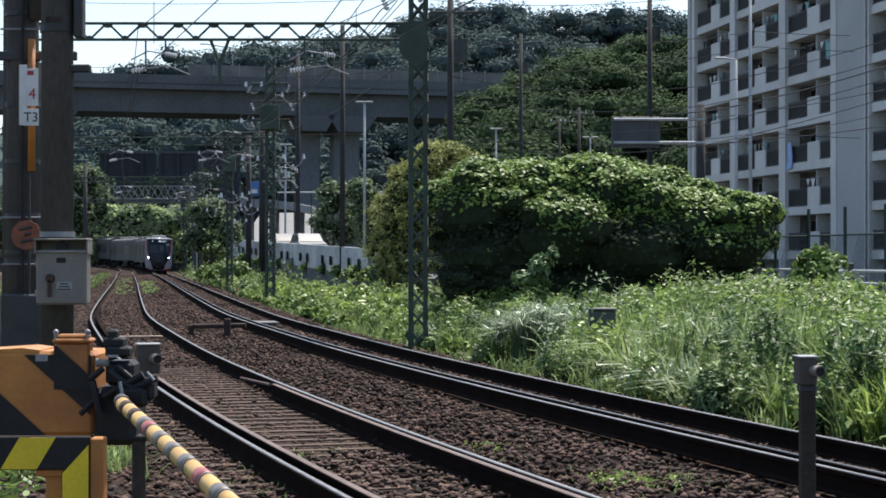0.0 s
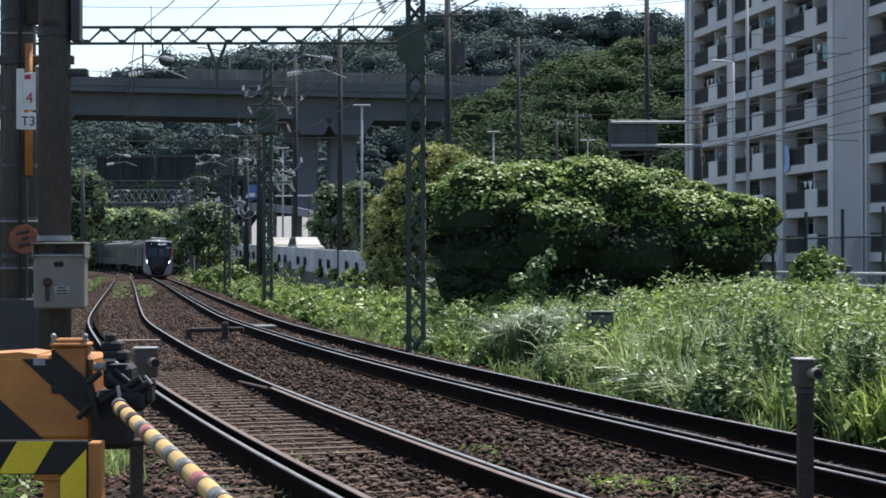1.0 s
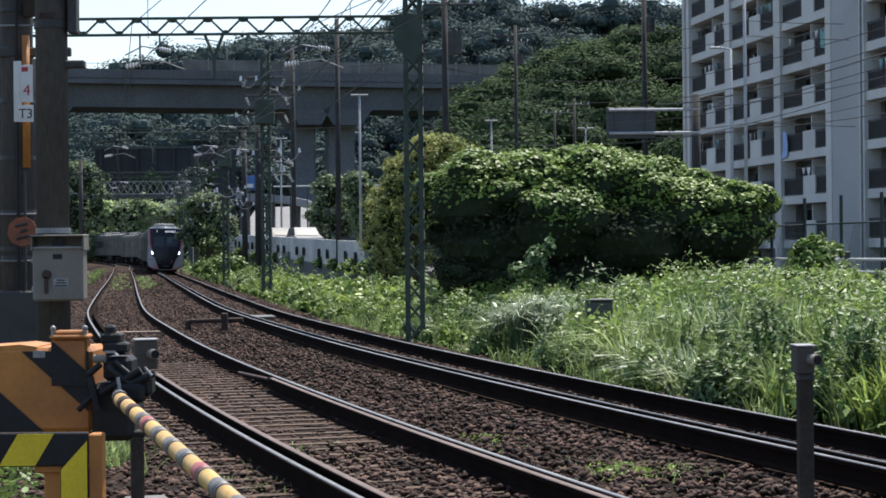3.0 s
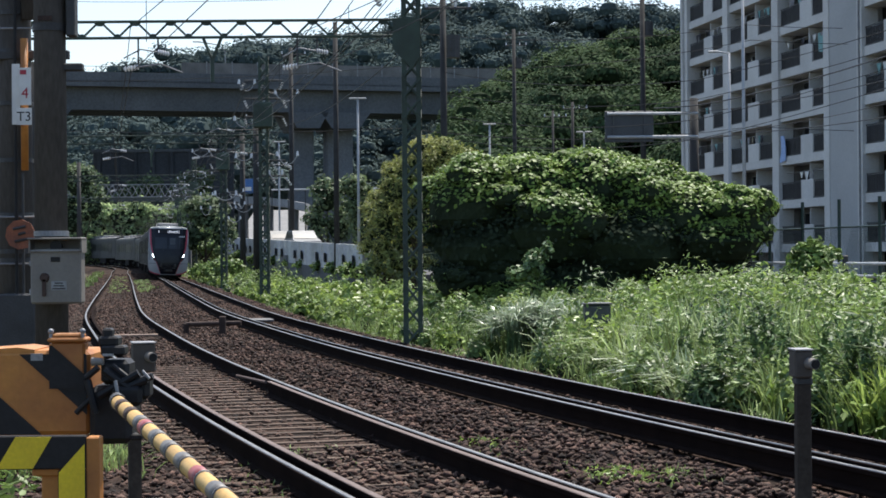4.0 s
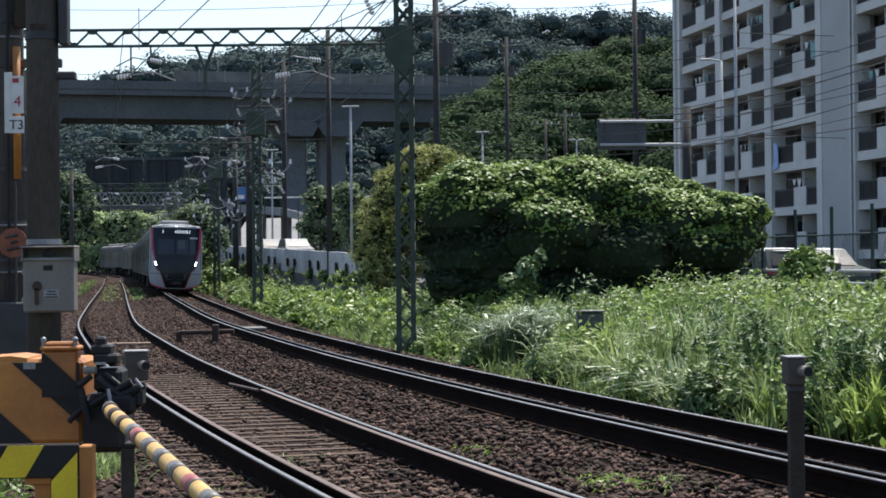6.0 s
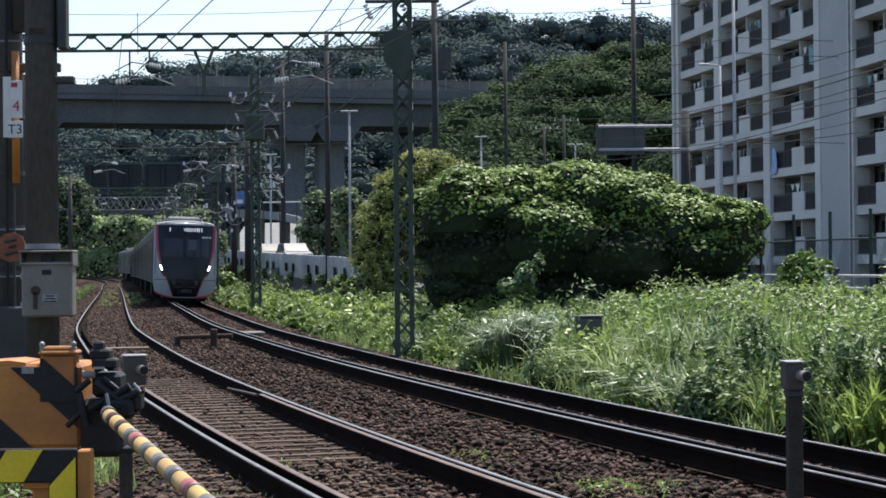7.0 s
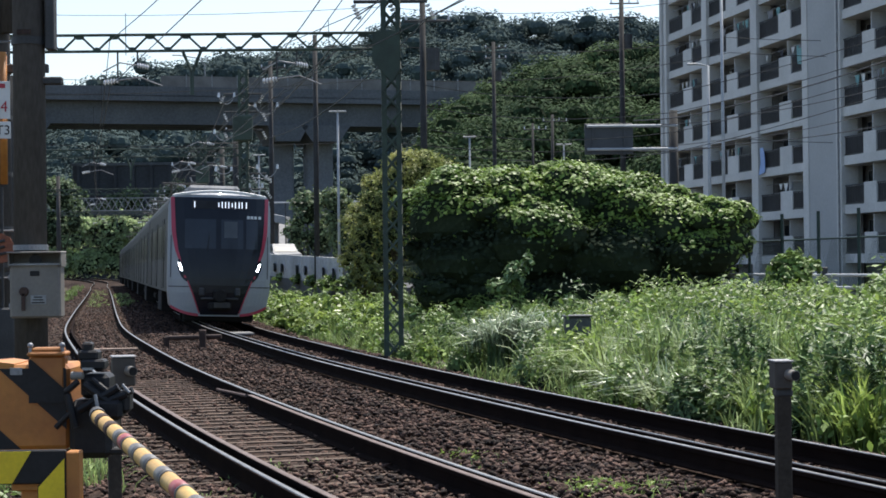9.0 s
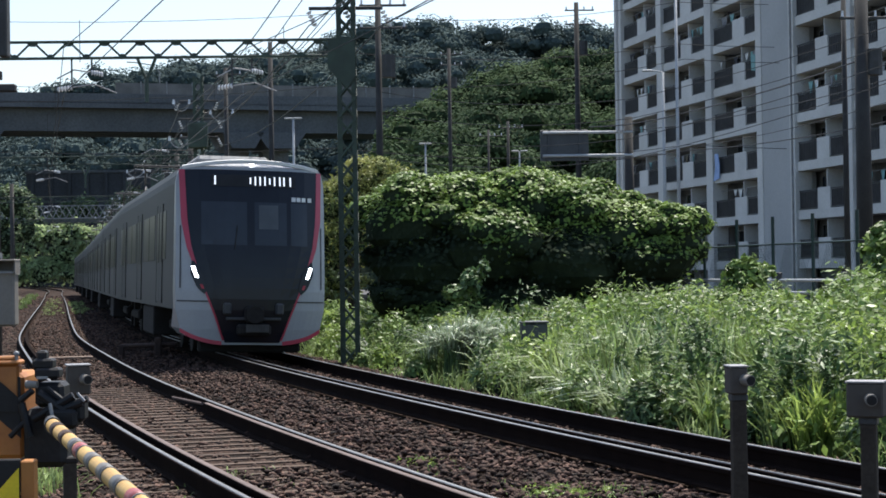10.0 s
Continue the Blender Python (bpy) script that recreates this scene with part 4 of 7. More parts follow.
def stripes(x0, x1, z0, z1, y, period, slant, width, phase=0.0):
    """Diagonal band sheets clipped to a rectangle."""
    out = []
    k = -12
    while k < 14:
        a = x0 + phase + k * period
        k += 1
        poly = [(a, z0), (a + width, z0), (a + width + slant * (z1 - z0), z1), (a + slant * (z1 - z0), z1)]
        for axis, lim, sign in ((0, x0, 1), (0, x1, -1)):
            res = []
            for p, q in zip(poly, poly[1:] + poly[:1]):
                ip, iq = sign * (p[axis] - lim) >= 0, sign * (q[axis] - lim) >= 0
                if ip:
                    res.append(p)
                if ip != iq:
                    t = (lim - p[axis]) / (q[axis] - p[axis])
                    res.append((lim, p[1] + t * (q[1] - p[1])))
            poly = res
            if len(poly) < 3:
                break
        if len(poly) >= 3:
            out.append(MB().sweep([[(px_, y, pz_) for px_, pz_ in poly], [(px_, y + 0.003, pz_) for px_, pz_ in poly]]))
    return out


def build_barrier():
    y, k = 8.7, 356.0
    X = lambda v: (v - 784) / k
    Z = lambda v: 1.5 - (v - 458) / k
    b = thing("crossing_barrier", Matrix(), "orange and black striped crossing barrier machine with lowered arm", "barrier")
    x0, x1 = X(-90), X(168)
    case = part("case", MB().box((x0 + x1) / 2, y + 0.19, (Z(622) + Z(772)) / 2, x1 - x0, 0.38, Z(622) - Z(772), ch=0.022), M["orange"], b, "orange sheet steel machine case")
    for mb in stripes(x0 + 0.02, x1 - 0.015, Z(770), Z(628), y - 0.005, 0.66, -1.1, 0.33, X(200) - x0 - 0.02):
        part("stripe", mb, M["black"], case, "black diagonal stripe")
    part("case_top", MB().sweep([[(x, y + d, z) for x, z in ((x0, Z(626)), (X(70), Z(626)), (X(70), Z(620)), (X(40), Z(616)), (x0, Z(624)))] for d in (0.01, 0.37)]), M["orange"], b)
    lid = part("lid_box", MB().box((X(97) + X(160)) / 2, y + 0.04, (Z(606) + Z(690)) / 2, X(160) - X(97), 0.10, Z(606) - Z(690), ch=0.012), M["orange"], b, "orange gear box with bolted lid")
    part("lid", MB().box((X(95) + X(163)) / 2, y + 0.04, Z(603), X(163) - X(95), 0.14, 0.022, ch=0.008).box((X(102) + X(156)) / 2, y + 0.04, Z(596), X(156) - X(102), 0.10, 0.022, ch=0.008), M["orange"], lid, "stepped orange lid")
    for v in (100, 156):
        part("lid_bolt", MB().tube((X(v), y, Z(603)), (X(v), y, Z(588)), 0.010, n=8).ball(X(v), y, Z(588), 0.015), M["steel_grey"], lid)
    part("stripe", MB().sweep([[(X(u), y - 0.017 + d, Z(v)) for u, v in ((97.5, 612), (102, 612), (159.5, 664), (159.5, 689), (97.5, 689))] for d in (0, 0.004)]), M["black"], lid, "black diagonal stripe")
    part("warning_label", MB().box(X(75), y - 0.004, Z(633), 0.06, 0.006, 0.035), M["steel_grey"], b)
    # drive and counterweight gear
    g = part("drive_housing", MB().box(X(205), y + 0.12, Z(736), 0.21, 0.30, 0.29, ch=0.03).box(X(215), y + 0.05, Z(660), 0.14, 0.2, 0.12, ch=0.02), M["black"], b, "black cast drive housing")
    part("cable_gland", MB().tube((X(176), y - 0.05, Z(641)), (X(196), y - 0.06, Z(641)), 0.022, 0.018, n=12), M["box_grey"], g, "pale round cable gland")
    part("limit_switch", MB().box(X(203), y + 0.02, Z(606), 0.10, 0.12, 0.05, ch=0.01).box(X(200), y + 0.02, Z(592), 0.05, 0.08, 0.05, ch=0.01).box(X(212), y + 0.0, Z(622), 0.12, 0.12, 0.05, ch=0.01), M["black"], g, "black limit switch boxes")
    part("bracket", MB().box(X(205), y - 0.07, Z(629), 0.055, 0.01, 0.012), M["steel_grey"], g)
    for (a, c), (d, e), r in (((168, 668), (190, 650), 0.016), ((214, 646), (244, 670), 0.012), ((150, 730), (180, 700), 0.014), ((255, 676), (285, 666), 0.018), ((190, 700), (260, 660), 0.02), ((200, 655), (262, 700), 0.022), ((170, 672), (185, 730), 0.02), ((225, 690), (275, 672), 0.02)):
        part("linkage_rod", MB().tube((X(a), y - 0.09, Z(c)), (X(d), y - 0.10, Z(e)), r, n=8), M["black"], g)
    part("bare_rod", MB().tube((X(222), y - 0.14, Z(672)), (X(228), y - 0.15, Z(700)), 0.009, n=8), M["steel_grey"], g, "bright steel pin")
    part("bare_rod", MB().tube((X(268), y - 0.12, Z(656)), (X(281), y - 0.13, Z(670)), 0.008, n=8), M["steel_grey"], g, "bright steel pin")
    part("clamp", MB().box(X(240), y - 0.05, Z(700), 0.15, 0.16, 0.10, ch=0.02).box(X(262), y - 0.02, Z(688), 0.09, 0.14, 0.11, ch=0.02), M["black"], g, "black arm clamp")
    part("lower_bracket", MB().box(X(232), y + 0.05, Z(776), 0.16, 0.12, 0.03, ch=0.006), M["black"], g)
    # arm
    p, q = Vector((-1.326, 7.25, 0.899)), Vector((0.055, 2.4, 0.846))
    d = (q - p)
    L = d.length
    d.normalize()
    part("arm_socket", MB().tube(Vector((X(225), y - 0.15, Z(705))), p + d * 0.02, 0.036, n=14), M["steel_dark"], b, "grey steel arm socket")
    seg, u, i = 0.165, 0.0, 0
    order = ("yellow", "brown_band", "yellow", "brown_band", "yellow", "grey_band", "pink_band", "yellow", "grey_band", "yellow", "grey_band", "yellow", "grey_band", "yellow", "pink_band", "yellow", "grey_band", "yellow", "grey_band", "yellow", "grey_band")
    arm = part("arm", MB().tube(p, q, 0.0300, 0.0235, n=16), M["arm_yellow"], b, "round barrier pole with yellow, grey and red bands", smooth=True)
    while u < L - seg:
        kind = order[i % len(order)]
        r = 0.0300 - 0.0065 * u / L
        if kind != "yellow":
            me = {"brown_band": "guard", "grey_band": "band_grey", "pink_band": "band_red"}[kind]
            part("band", MB().tube(p + d * u, p + d * (u + seg * 0.8), r + 0.0015, r + 0.0012, n=16), M[me], arm, smooth=True)
            if kind != "brown_band":
                part("band", MB().tube(p + d * (u + seg * 0.8), p + d * (u + seg * 0.86), r + 0.004, n=16), M["band_grey"], arm, smooth=True)
        u += seg
        i += 1
    return b


build_barrier()


def build_striped_guard():
    y, k = 8.0, 387.0
    X = lambda v: (v - 784) / k
    Z = lambda v: 1.5 - (v - 458) / k
    b = thing("striped_guard", Matrix(), "black and yellow striped guard frame on orange posts", "guard frame")
    x0, x1 = X(-90), X(160)
    bd = part("board", MB().box((x0 + x1) / 2, y + 0.02, (Z(772) + Z(832)) / 2, x1 - x0, 0.035, Z(772) - Z(832), ch=0.006), M["black"], b)
    for mb in stripes(x0 + 0.004, X(122), Z(830), Z(774), y - 0.002, 0.33, 0.60, 0.165, 0.235):
        part("stripe", mb, M["yellow"], bd, "yellow reflective stripe")
    leg = part("leg", MB().box((X(110) + X(160)) / 2, y + 0.02, (Z(833) + -0.4) / 2, X(160) - X(110), 0.035, Z(833) + 0.4, ch=0.006), M["black"], b)
    for z in (Z(787), Z(787) - 0.52):
        part("stripe", MB().sweep([[(xx, y - 0.003 + dd, zz) for xx, zz in ((X(112), z - 0.13), (X(158), z), (X(158), z - 0.27), (X(112), z - 0.40))] for dd in (0, 0.003)]), M["yellow"], leg, "yellow reflective stripe")
    part("post", MB().box(X(171), y + 0.06, (Z(776) - 0.4) / 2, 0.062, 0.10, Z(776) + 0.4, ch=0.006), M["orange"], b, "orange steel post")
    part("post", MB().box(X(92), y + 0.12, (Z(835) - 0.4) / 2, 0.09, 0.08, Z(835) + 0.4, ch=0.006), M["orange"], b, "orange steel post")
    part("cross_rail", MB().box(X(88), y + 0.07, Z(838), 0.14, 0.05, 0.04, ch=0.006), M["orange"], b, "orange steel rail")


build_striped_guard()


def build_detector(x, y, top, w, h, turn, group="obstacle detectors", side=0.01):
    d = thing("obstacle_detector", Matrix.Translation((x, y, -0.3)) @ pose(0, 0, 0, 0, 0, turn), "grey obstacle detector box with round lens on a steel post", "detector", group)
    zt = top + 0.3
    part("post", MB().box(side, 0, (zt - h) / 2, 0.085, 0.085, zt - h, ch=0.008), M["post_brown"], d, "brown-grey steel post")
    part("collar", MB().box(side, 0, zt - h - 0.02, 0.10, 0.10, 0.05, ch=0.01), M["steel_dark"], d)
    bx = part("box", MB().box(0, 0, zt - h / 2, w, 0.15, h, ch=0.01), M["detector_grey"], d, "grey metal detector housing")
    part("lid", MB().box(0, 0, zt + 0.005, w + 0.010, 0.16, 0.012, ch=0.003), M["steel_grey"], bx, "pale metal lid")
    part("lens_hood", MB().tube((0.03, -0.07, zt - h * 0.45), (0.05, -0.14, zt - h * 0.47), 0.033, n=16), M["box_grey"], bx, "pale round lens hood")
    part("lens", MB().tube((0.047, -0.13, zt - h * 0.465), (0.052, -0.146, zt - h * 0.472), 0.027, n=16), M["black"], bx, "dark lens")
    part("footing", MB().box(0, 0, 0.05, 0.3, 0.3, 0.24, ch=0.02), M["concrete"], d)


M["detector_grey"] = mat("brown_grey_detector_paint", (0.10, 0.088, 0.077), (0.075, 0.066, 0.058), 0.8, scale=2.5, fine=30, bump=0.1, grain=0.07, spec=0.15)
M["post_brown"] = mat("brown_grey_painted_post", (0.065, 0.053, 0.043), (0.045, 0.037, 0.03), 0.85, spec=0.12, scale=4, fine=40, bump=0.2)
build_detector(2.13, 10.3, 0.92, 0.105, 0.16, 3)
build_detector(2.71, 9.6, 0.86, 0.20, 0.19, -25)
build_detector(-1.97, 11.7, 0.925, 0.15, 0.19, 15, side=-0.06)

# ---- vegetation ----
def lobe_points(lobes, n, rng, up=0.5, fill=0.16):
    """Points and outward normals on the skins of ellipsoid lobes (cx, cy, cz, rx, ry, rz), none deep inside another lobe."""
    lobes = np.array(lobes, float)
    wgt = lobes[:, 3] * lobes[:, 5]
    k = rng.choice(len(lobes), n * 3, p=wgt / wgt.sum())
    d = rng.normal(0, 1, (n * 3, 3))
    d /= np.linalg.norm(d, axis=1)[:, None]
    keep = rng.uniform(0, 1, len(d)) < np.clip(d[:, 2] * up + (1 - up), 0.05, 1)
    k, d = k[keep], d[keep]
    r = 1 + rng.normal(0, 1, len(d)) * fill * 0.5 - np.abs(rng.normal(0, fill, len(d)))
    # knobbly skin: bumps of about a fifth of the lobe
    ph = rng.uniform(0, 6.28, (len(lobes), 3))
    b = np.sin(d[:, 0] * 7 + ph[k, 0]) * np.sin(d[:, 1] * 7 + ph[k, 1]) + np.sin(d[:, 2] * 8 + ph[k, 2]) * 0.6
    r = r * (1 + 0.09 * b)
    p = lobes[k, :3] + d * lobes[k, 3:] * r[:, None]
    ok = np.ones(len(p), bool)
    for i, l in enumerate(lobes):
        q = ((p - l[:3]) / l[3:])
        ok &= (k == i) | ((q ** 2).sum(1) > 0.72)
    p, d = p[ok][:n], (d / lobes[k, 3:] * lobes[k, 3:].mean())[ok][:n]
    nrm = d / np.linalg.norm(d, axis=1)[:, None] + np.array([0, 0, 0.55])
    return p, nrm


def lobes_px(y, depth, rows):
    """Lobes from sight angles: rows of (u, v, ru, rv) in units of 1/3100 about the eye's level line, at range y."""
    k = 3100.0 / y
    return [((u - 784) / k, y + dy, 1.5 + (458 - v) / k, ru / k, depth, rv / k) for u, v, ru, rv, dy in rows]


def core_mesh(lobes, f, rng):
    mb = MB()
    for l in lobes:
        n, m = 14, 8
        rings = []
        for i in range(m + 1):
            w = -math.pi / 2 + math.pi * i / m
            c = max(math.cos(w), 0.03)
            rings.append([(l[0] + l[3] * f * c * math.cos(2 * math.pi * k / n) * rng.uniform(0.9, 1.06), l[1] + l[4] * f * c * math.sin(2 * math.pi * k / n) * rng.uniform(0.9, 1.06), l[2] + l[5] * f * math.sin(w)) for k in range(n)])
        mb.sweep(rings)
    return mb


def enrich(lobes, rng, k=7, lo=0.26, hi=0.46, lift=-0.1):
    """Adds smaller lobes on the upper skin of the large ones, for an uneven outline."""
    out = [tuple(l) for l in lobes]
    for l in lobes:
        for _ in range(k):
            d = rng.normal(0, 1, 3)
            d[2] = abs(d[2]) * 0.9 + lift
            d[1] -= 0.4
            d /= np.linalg.norm(d)
            r = rng.uniform(lo, hi) * min(l[3], l[5])
            out.append((l[0] + d[0] * l[3] * 0.86, l[1] + d[1] * l[4] * 0.86, l[2] + d[2] * l[5] * 0.86, r * 1.25, r, r * 0.85))
    return out


def build_tree(lobes, n, leaf, leaf_mat, label, category="tree", trunk=True, up=0.5, core=0.78, seed=1, group="", name="tree", lift=-0.1, fill=0.16, wide=0.42, stray=0.55, knobs=7, bare=None):
    rng = np.random.default_rng(seed)
    big = lobes
    lobes = enrich(lobes, rng, knobs, lift=lift)
    L = np.array(big)
    x, y = float(L[:, 0].mean()), float(L[:, 1].mean())
    gz = float(ground_z(np.array(x), np.array(y)))
    t = thing(name, Matrix(), label, category, group)
    p, nrm = lobe_points(lobes, n, rng, up, fill)
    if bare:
        # below the overhanging skirt of vines, leaves thin out and dark ones paint shade
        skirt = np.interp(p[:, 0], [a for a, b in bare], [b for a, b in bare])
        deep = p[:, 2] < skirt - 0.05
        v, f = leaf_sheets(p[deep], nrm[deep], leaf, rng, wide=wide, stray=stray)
        np_ob("inner_leaves", v, f, M["core"], t)["label"] = "leaves in the hollow below the vines, shade in their dark colour"
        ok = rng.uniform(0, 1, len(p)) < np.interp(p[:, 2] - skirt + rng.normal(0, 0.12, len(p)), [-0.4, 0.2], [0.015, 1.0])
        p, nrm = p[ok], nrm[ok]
    v, f = leaf_sheets(p, nrm, leaf, rng, wide=wide, stray=stray)
    cr = np_ob("crown", v, f, leaf_mat, t)
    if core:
        # dark core puts the crown's inner shade into colour
        part("inner_foliage", core_mesh(lobes, core, rng), M["core"], t, "inside of the crown, shade put into its dark colour")
    if trunk:
        top = float(L[:, 2].max())
        part("trunk", MB().tube((x, y, gz - 0.3), (x, y, (gz + top) / 2), 0.18, 0.10, n=8), M["bark"], t)
        for l in big:
            part("limb", MB().tube((x, y, gz + (l[2] - gz) * 0.45), tuple(l[:3]), 0.08, 0.03, n=6), M["bark"], t)
    return t


KUDZU = lobes_px(47, 1.9, ((850, 372, 95, 78, 0), (935, 352, 90, 68, 0.6), (1060, 352, 118, 80, 0.8), (1150, 375, 90, 75, 0.5), (985, 420, 130, 80, -0.2),
                            (1215, 395, 110, 66, 0.2), (1310, 398, 72, 60, 0), (870, 445, 105, 70, 0), (1120, 445, 125, 70, -0.3), (1270, 440, 100, 52, -0.2), (890, 495, 115, 50, 0.3), (1060, 498, 135, 50, 0.3), (1230, 490, 115, 50, 0.3), (830, 505, 60, 40, 0.2), (960, 515, 120, 40, 0.2)))
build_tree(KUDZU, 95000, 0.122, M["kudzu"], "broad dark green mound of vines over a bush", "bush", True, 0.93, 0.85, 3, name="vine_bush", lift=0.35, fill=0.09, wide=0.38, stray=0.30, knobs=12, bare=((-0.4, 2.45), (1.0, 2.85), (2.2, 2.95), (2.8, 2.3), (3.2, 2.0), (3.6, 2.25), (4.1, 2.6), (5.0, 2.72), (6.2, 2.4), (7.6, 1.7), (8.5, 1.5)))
YELLOW = lobes_px(58, 1.5, ((770, 300, 50, 46, 0), (738, 318, 34, 40, 0), (755, 274, 22, 22, 0), (800, 278, 26, 26, 0), (715, 345, 30, 44, 0), (836, 298, 26, 28, 0), (700, 310, 14, 18, 0), (742, 400, 70, 80, 0), (692, 400, 38, 60, 0), (690, 450, 45, 45, 0), (720, 475, 55, 32, -0.5), (795, 370, 55, 70, 0.3)))
build_tree(YELLOW, 24000, 0.15, M["bushy"], "yellow-green feathery tree behind the mast", "tree", True, 0.5, 0.34, 5, fill=0.32, wide=0.18, knobs=16)
BUSH = lobes_px(40, 0.5, ((955, 478, 20, 26, 0), (978, 452, 10, 18, 0), (930, 494, 24, 15, 0)))
build_tree(BUSH, 700, 0.12, M["stalk"], "small leafy sapling before the vine bush", "bush", False, 0.4, 0.5, 6, name="bush")
BUSH2 = lobes_px(36, 0.6, ((1445, 480, 35, 38, 0), (1415, 500, 25, 22, 0), (1470, 470, 22, 22, 0)))
build_tree(BUSH2, 1500, 0.14, M["weed"], "round leafy bush by the guard rail", "bush", False, 0.5, 0.6, 7, name="bush")
MID = (
    (150, 1.6, ((150, 330, 45, 40, 0), (178, 370, 25, 40, 0), (140, 390, 36, 50, 0)), 2600, "midleaf", "dark leafy tree beside the line"),
    (128, 1.8, ((372, 385, 42, 38, 0), (400, 420, 28, 40, 0), (350, 430, 25, 34, 0)), 3200, "midleaf", "dark leafy tree beside the line"),
    (122, 1.8, ((590, 360, 30, 42, 0), (610, 410, 40, 45, 0), (570, 400, 22, 34, 0)), 3000, "midleaf", "dark leafy tree by the road"),
    (80, 1.2, ((688, 474, 24, 24, 0), (712, 484, 30, 20, 0), (672, 484, 14, 14, 0)), 2600, "midleaf", "dark leafy shrub at the end of the wall"),
    (118, 1.6, ((650, 400, 30, 60, 0), (640, 345, 26, 30, 0)), 2400, "midleaf", "dark leafy tree by the road"),
    (330, 4.0, ((195, 425, 45, 28, 0), (250, 415, 45, 26, 0), (310, 425, 45, 28, 0)), 4000, "weed", "bright green bush on the embankment"),
    (150, 1.5, ((395, 446, 20, 14, 0), (375, 448, 16, 12, 0), (420, 444, 16, 12, 0)), 2000, "weed", "bright green bush on the embankment"),
    (240, 3.0, ((345, 425, 30, 26, 0), (385, 435, 28, 22, 0), (330, 440, 20, 18, 0)), 3000, "weed", "bright green bush on the embankment"),
    (250, 3.0, ((150, 430, 30, 26, 0), (120, 425, 30, 30, 0), (165, 450, 16, 20, 0)), 2600, "weed", "bright green bush on the embankment"),
)
for i, (y, dep, rows, n, mt, label) in enumerate(MID):
    build_tree(lobes_px(y, dep, rows), n, 0.24 if mt == "midleaf" else 0.28, M[mt], label, "tree", True, 0.5, 0.48, 20 + i, "trees along the line", fill=0.30, knobs=11)
for i, (u, y) in enumerate(((435, 138), (470, 126), (505, 118), (535, 112), (560, 106), (590, 99), (615, 94), (640, 88), (665, 84))):
    v0 = 458 - 3100 / y * (np.interp(y, [80, 149], [0.75, 1.75]) - 1.5)
    k = 3100 / y
    build_tree(lobes_px(y - 1.5, 0.7, ((u, v0, k * 0.55, k * 0.4, 0), (u - 0.5 * k, v0 + 0.2 * k, k * 0.5, k * 0.35, 0))), 700, 0.13, M["weed"], "leafy green bush before the white wall", "bush", False, 0.5, 0.6, 70 + i, "bushes along the wall", "bush")
for i, row in enumerate((((150, 410, 30, 42, 0), (185, 392, 34, 34, 0.5)), ((225, 395, 34, 34, 0), (255, 380, 26, 26, 0.5), (240, 425, 40, 26, -0.5)), ((150, 452, 36, 24, -1), (205, 448, 36, 26, -1)), ((262, 450, 36, 24, -1), (320, 448, 36, 24, -1), (372, 450, 30, 22, -1)), ((290, 400, 34, 30, 0), (315, 385, 26, 26, 0.5)), ((350, 402, 32, 30, 0), (385, 412, 28, 26, -0.5)))):
    build_tree(lobes_px(243, 1.6, row), 3000, 0.42, M["bank"], "bright green trees on the embankment below the viaduct", "tree", True, 0.5, 0.6, 90 + i, "trees below the viaduct", fill=0.24)
for i, row in enumerate((((175, 345, 30, 34, 0), (150, 320, 24, 30, 0)), ((250, 352, 30, 26, 0), (275, 335, 24, 22, 0)), ((340, 350, 30, 36, 0), (365, 330, 22, 30, 0)))):
    build_tree(lobes_px(264, 2.5, row), 2400, 0.5, M["midleaf"], "dark green tree against the retaining wall", "tree", True, 0.5, 0.55, 95 + i, "trees below the viaduct", fill=0.26)
for i, row in enumerate((((362, 486, 12, 12, 0), (382, 482, 14, 14, 0.3)), ((404, 478, 16, 18, 0), (426, 480, 16, 16, -0.3)))):
    build_tree(lobes_px(116 - 8 * i, 1.3, row), 2200, 0.2, M["weed"], "bright green bushes on the bank beside the far rail", "bush", False, 0.5, 0.4, 110 + i, "bushes on the bank", "bush", fill=0.35)
# mostly hidden tree row, added to darken reflections on the train's side
ADDED_LEFT_TREES = [(-24, 60, 2.5, 2.5, 2.5, 2.8), (-27, 75, 3.0, 3, 3, 3.4), (-33, 100, 3.0, 3, 3, 3.2), (-21, 44, 2.6, 2.6, 2.8, 2.8), (-30, 88, 3.2, 3, 3, 3.6), (-36.5, 114, 3.2, 3, 3, 3.6), (-39.5, 128, 3.4, 3.2, 3.2, 3.8), (-43, 146, 3.4, 3.4, 3.4, 3.8), (-47, 165, 3.6, 3.4, 3.4, 4.0), (-37.5, 152, 3.6, 3.0, 3.0, 4.2), (-40.5, 168, 3.8, 3.0, 3.2, 4.4), (-43.5, 184, 4.0, 3.2, 3.2, 4.6), (-47.5, 201, 4.2, 3.4, 3.4, 4.8)]
for i, l in enumerate(ADDED_LEFT_TREES):
    build_tree([l, (l[0] + 1.2, l[1], l[2] - 1, 1.8, 1.8, 1.9)], 1500, 0.3, M["midleaf"], "dark leafy tree beside the line", "tree", True, 0.5, 0.48, 40 + i, "trees along the line", fill=0.30, knobs=11)


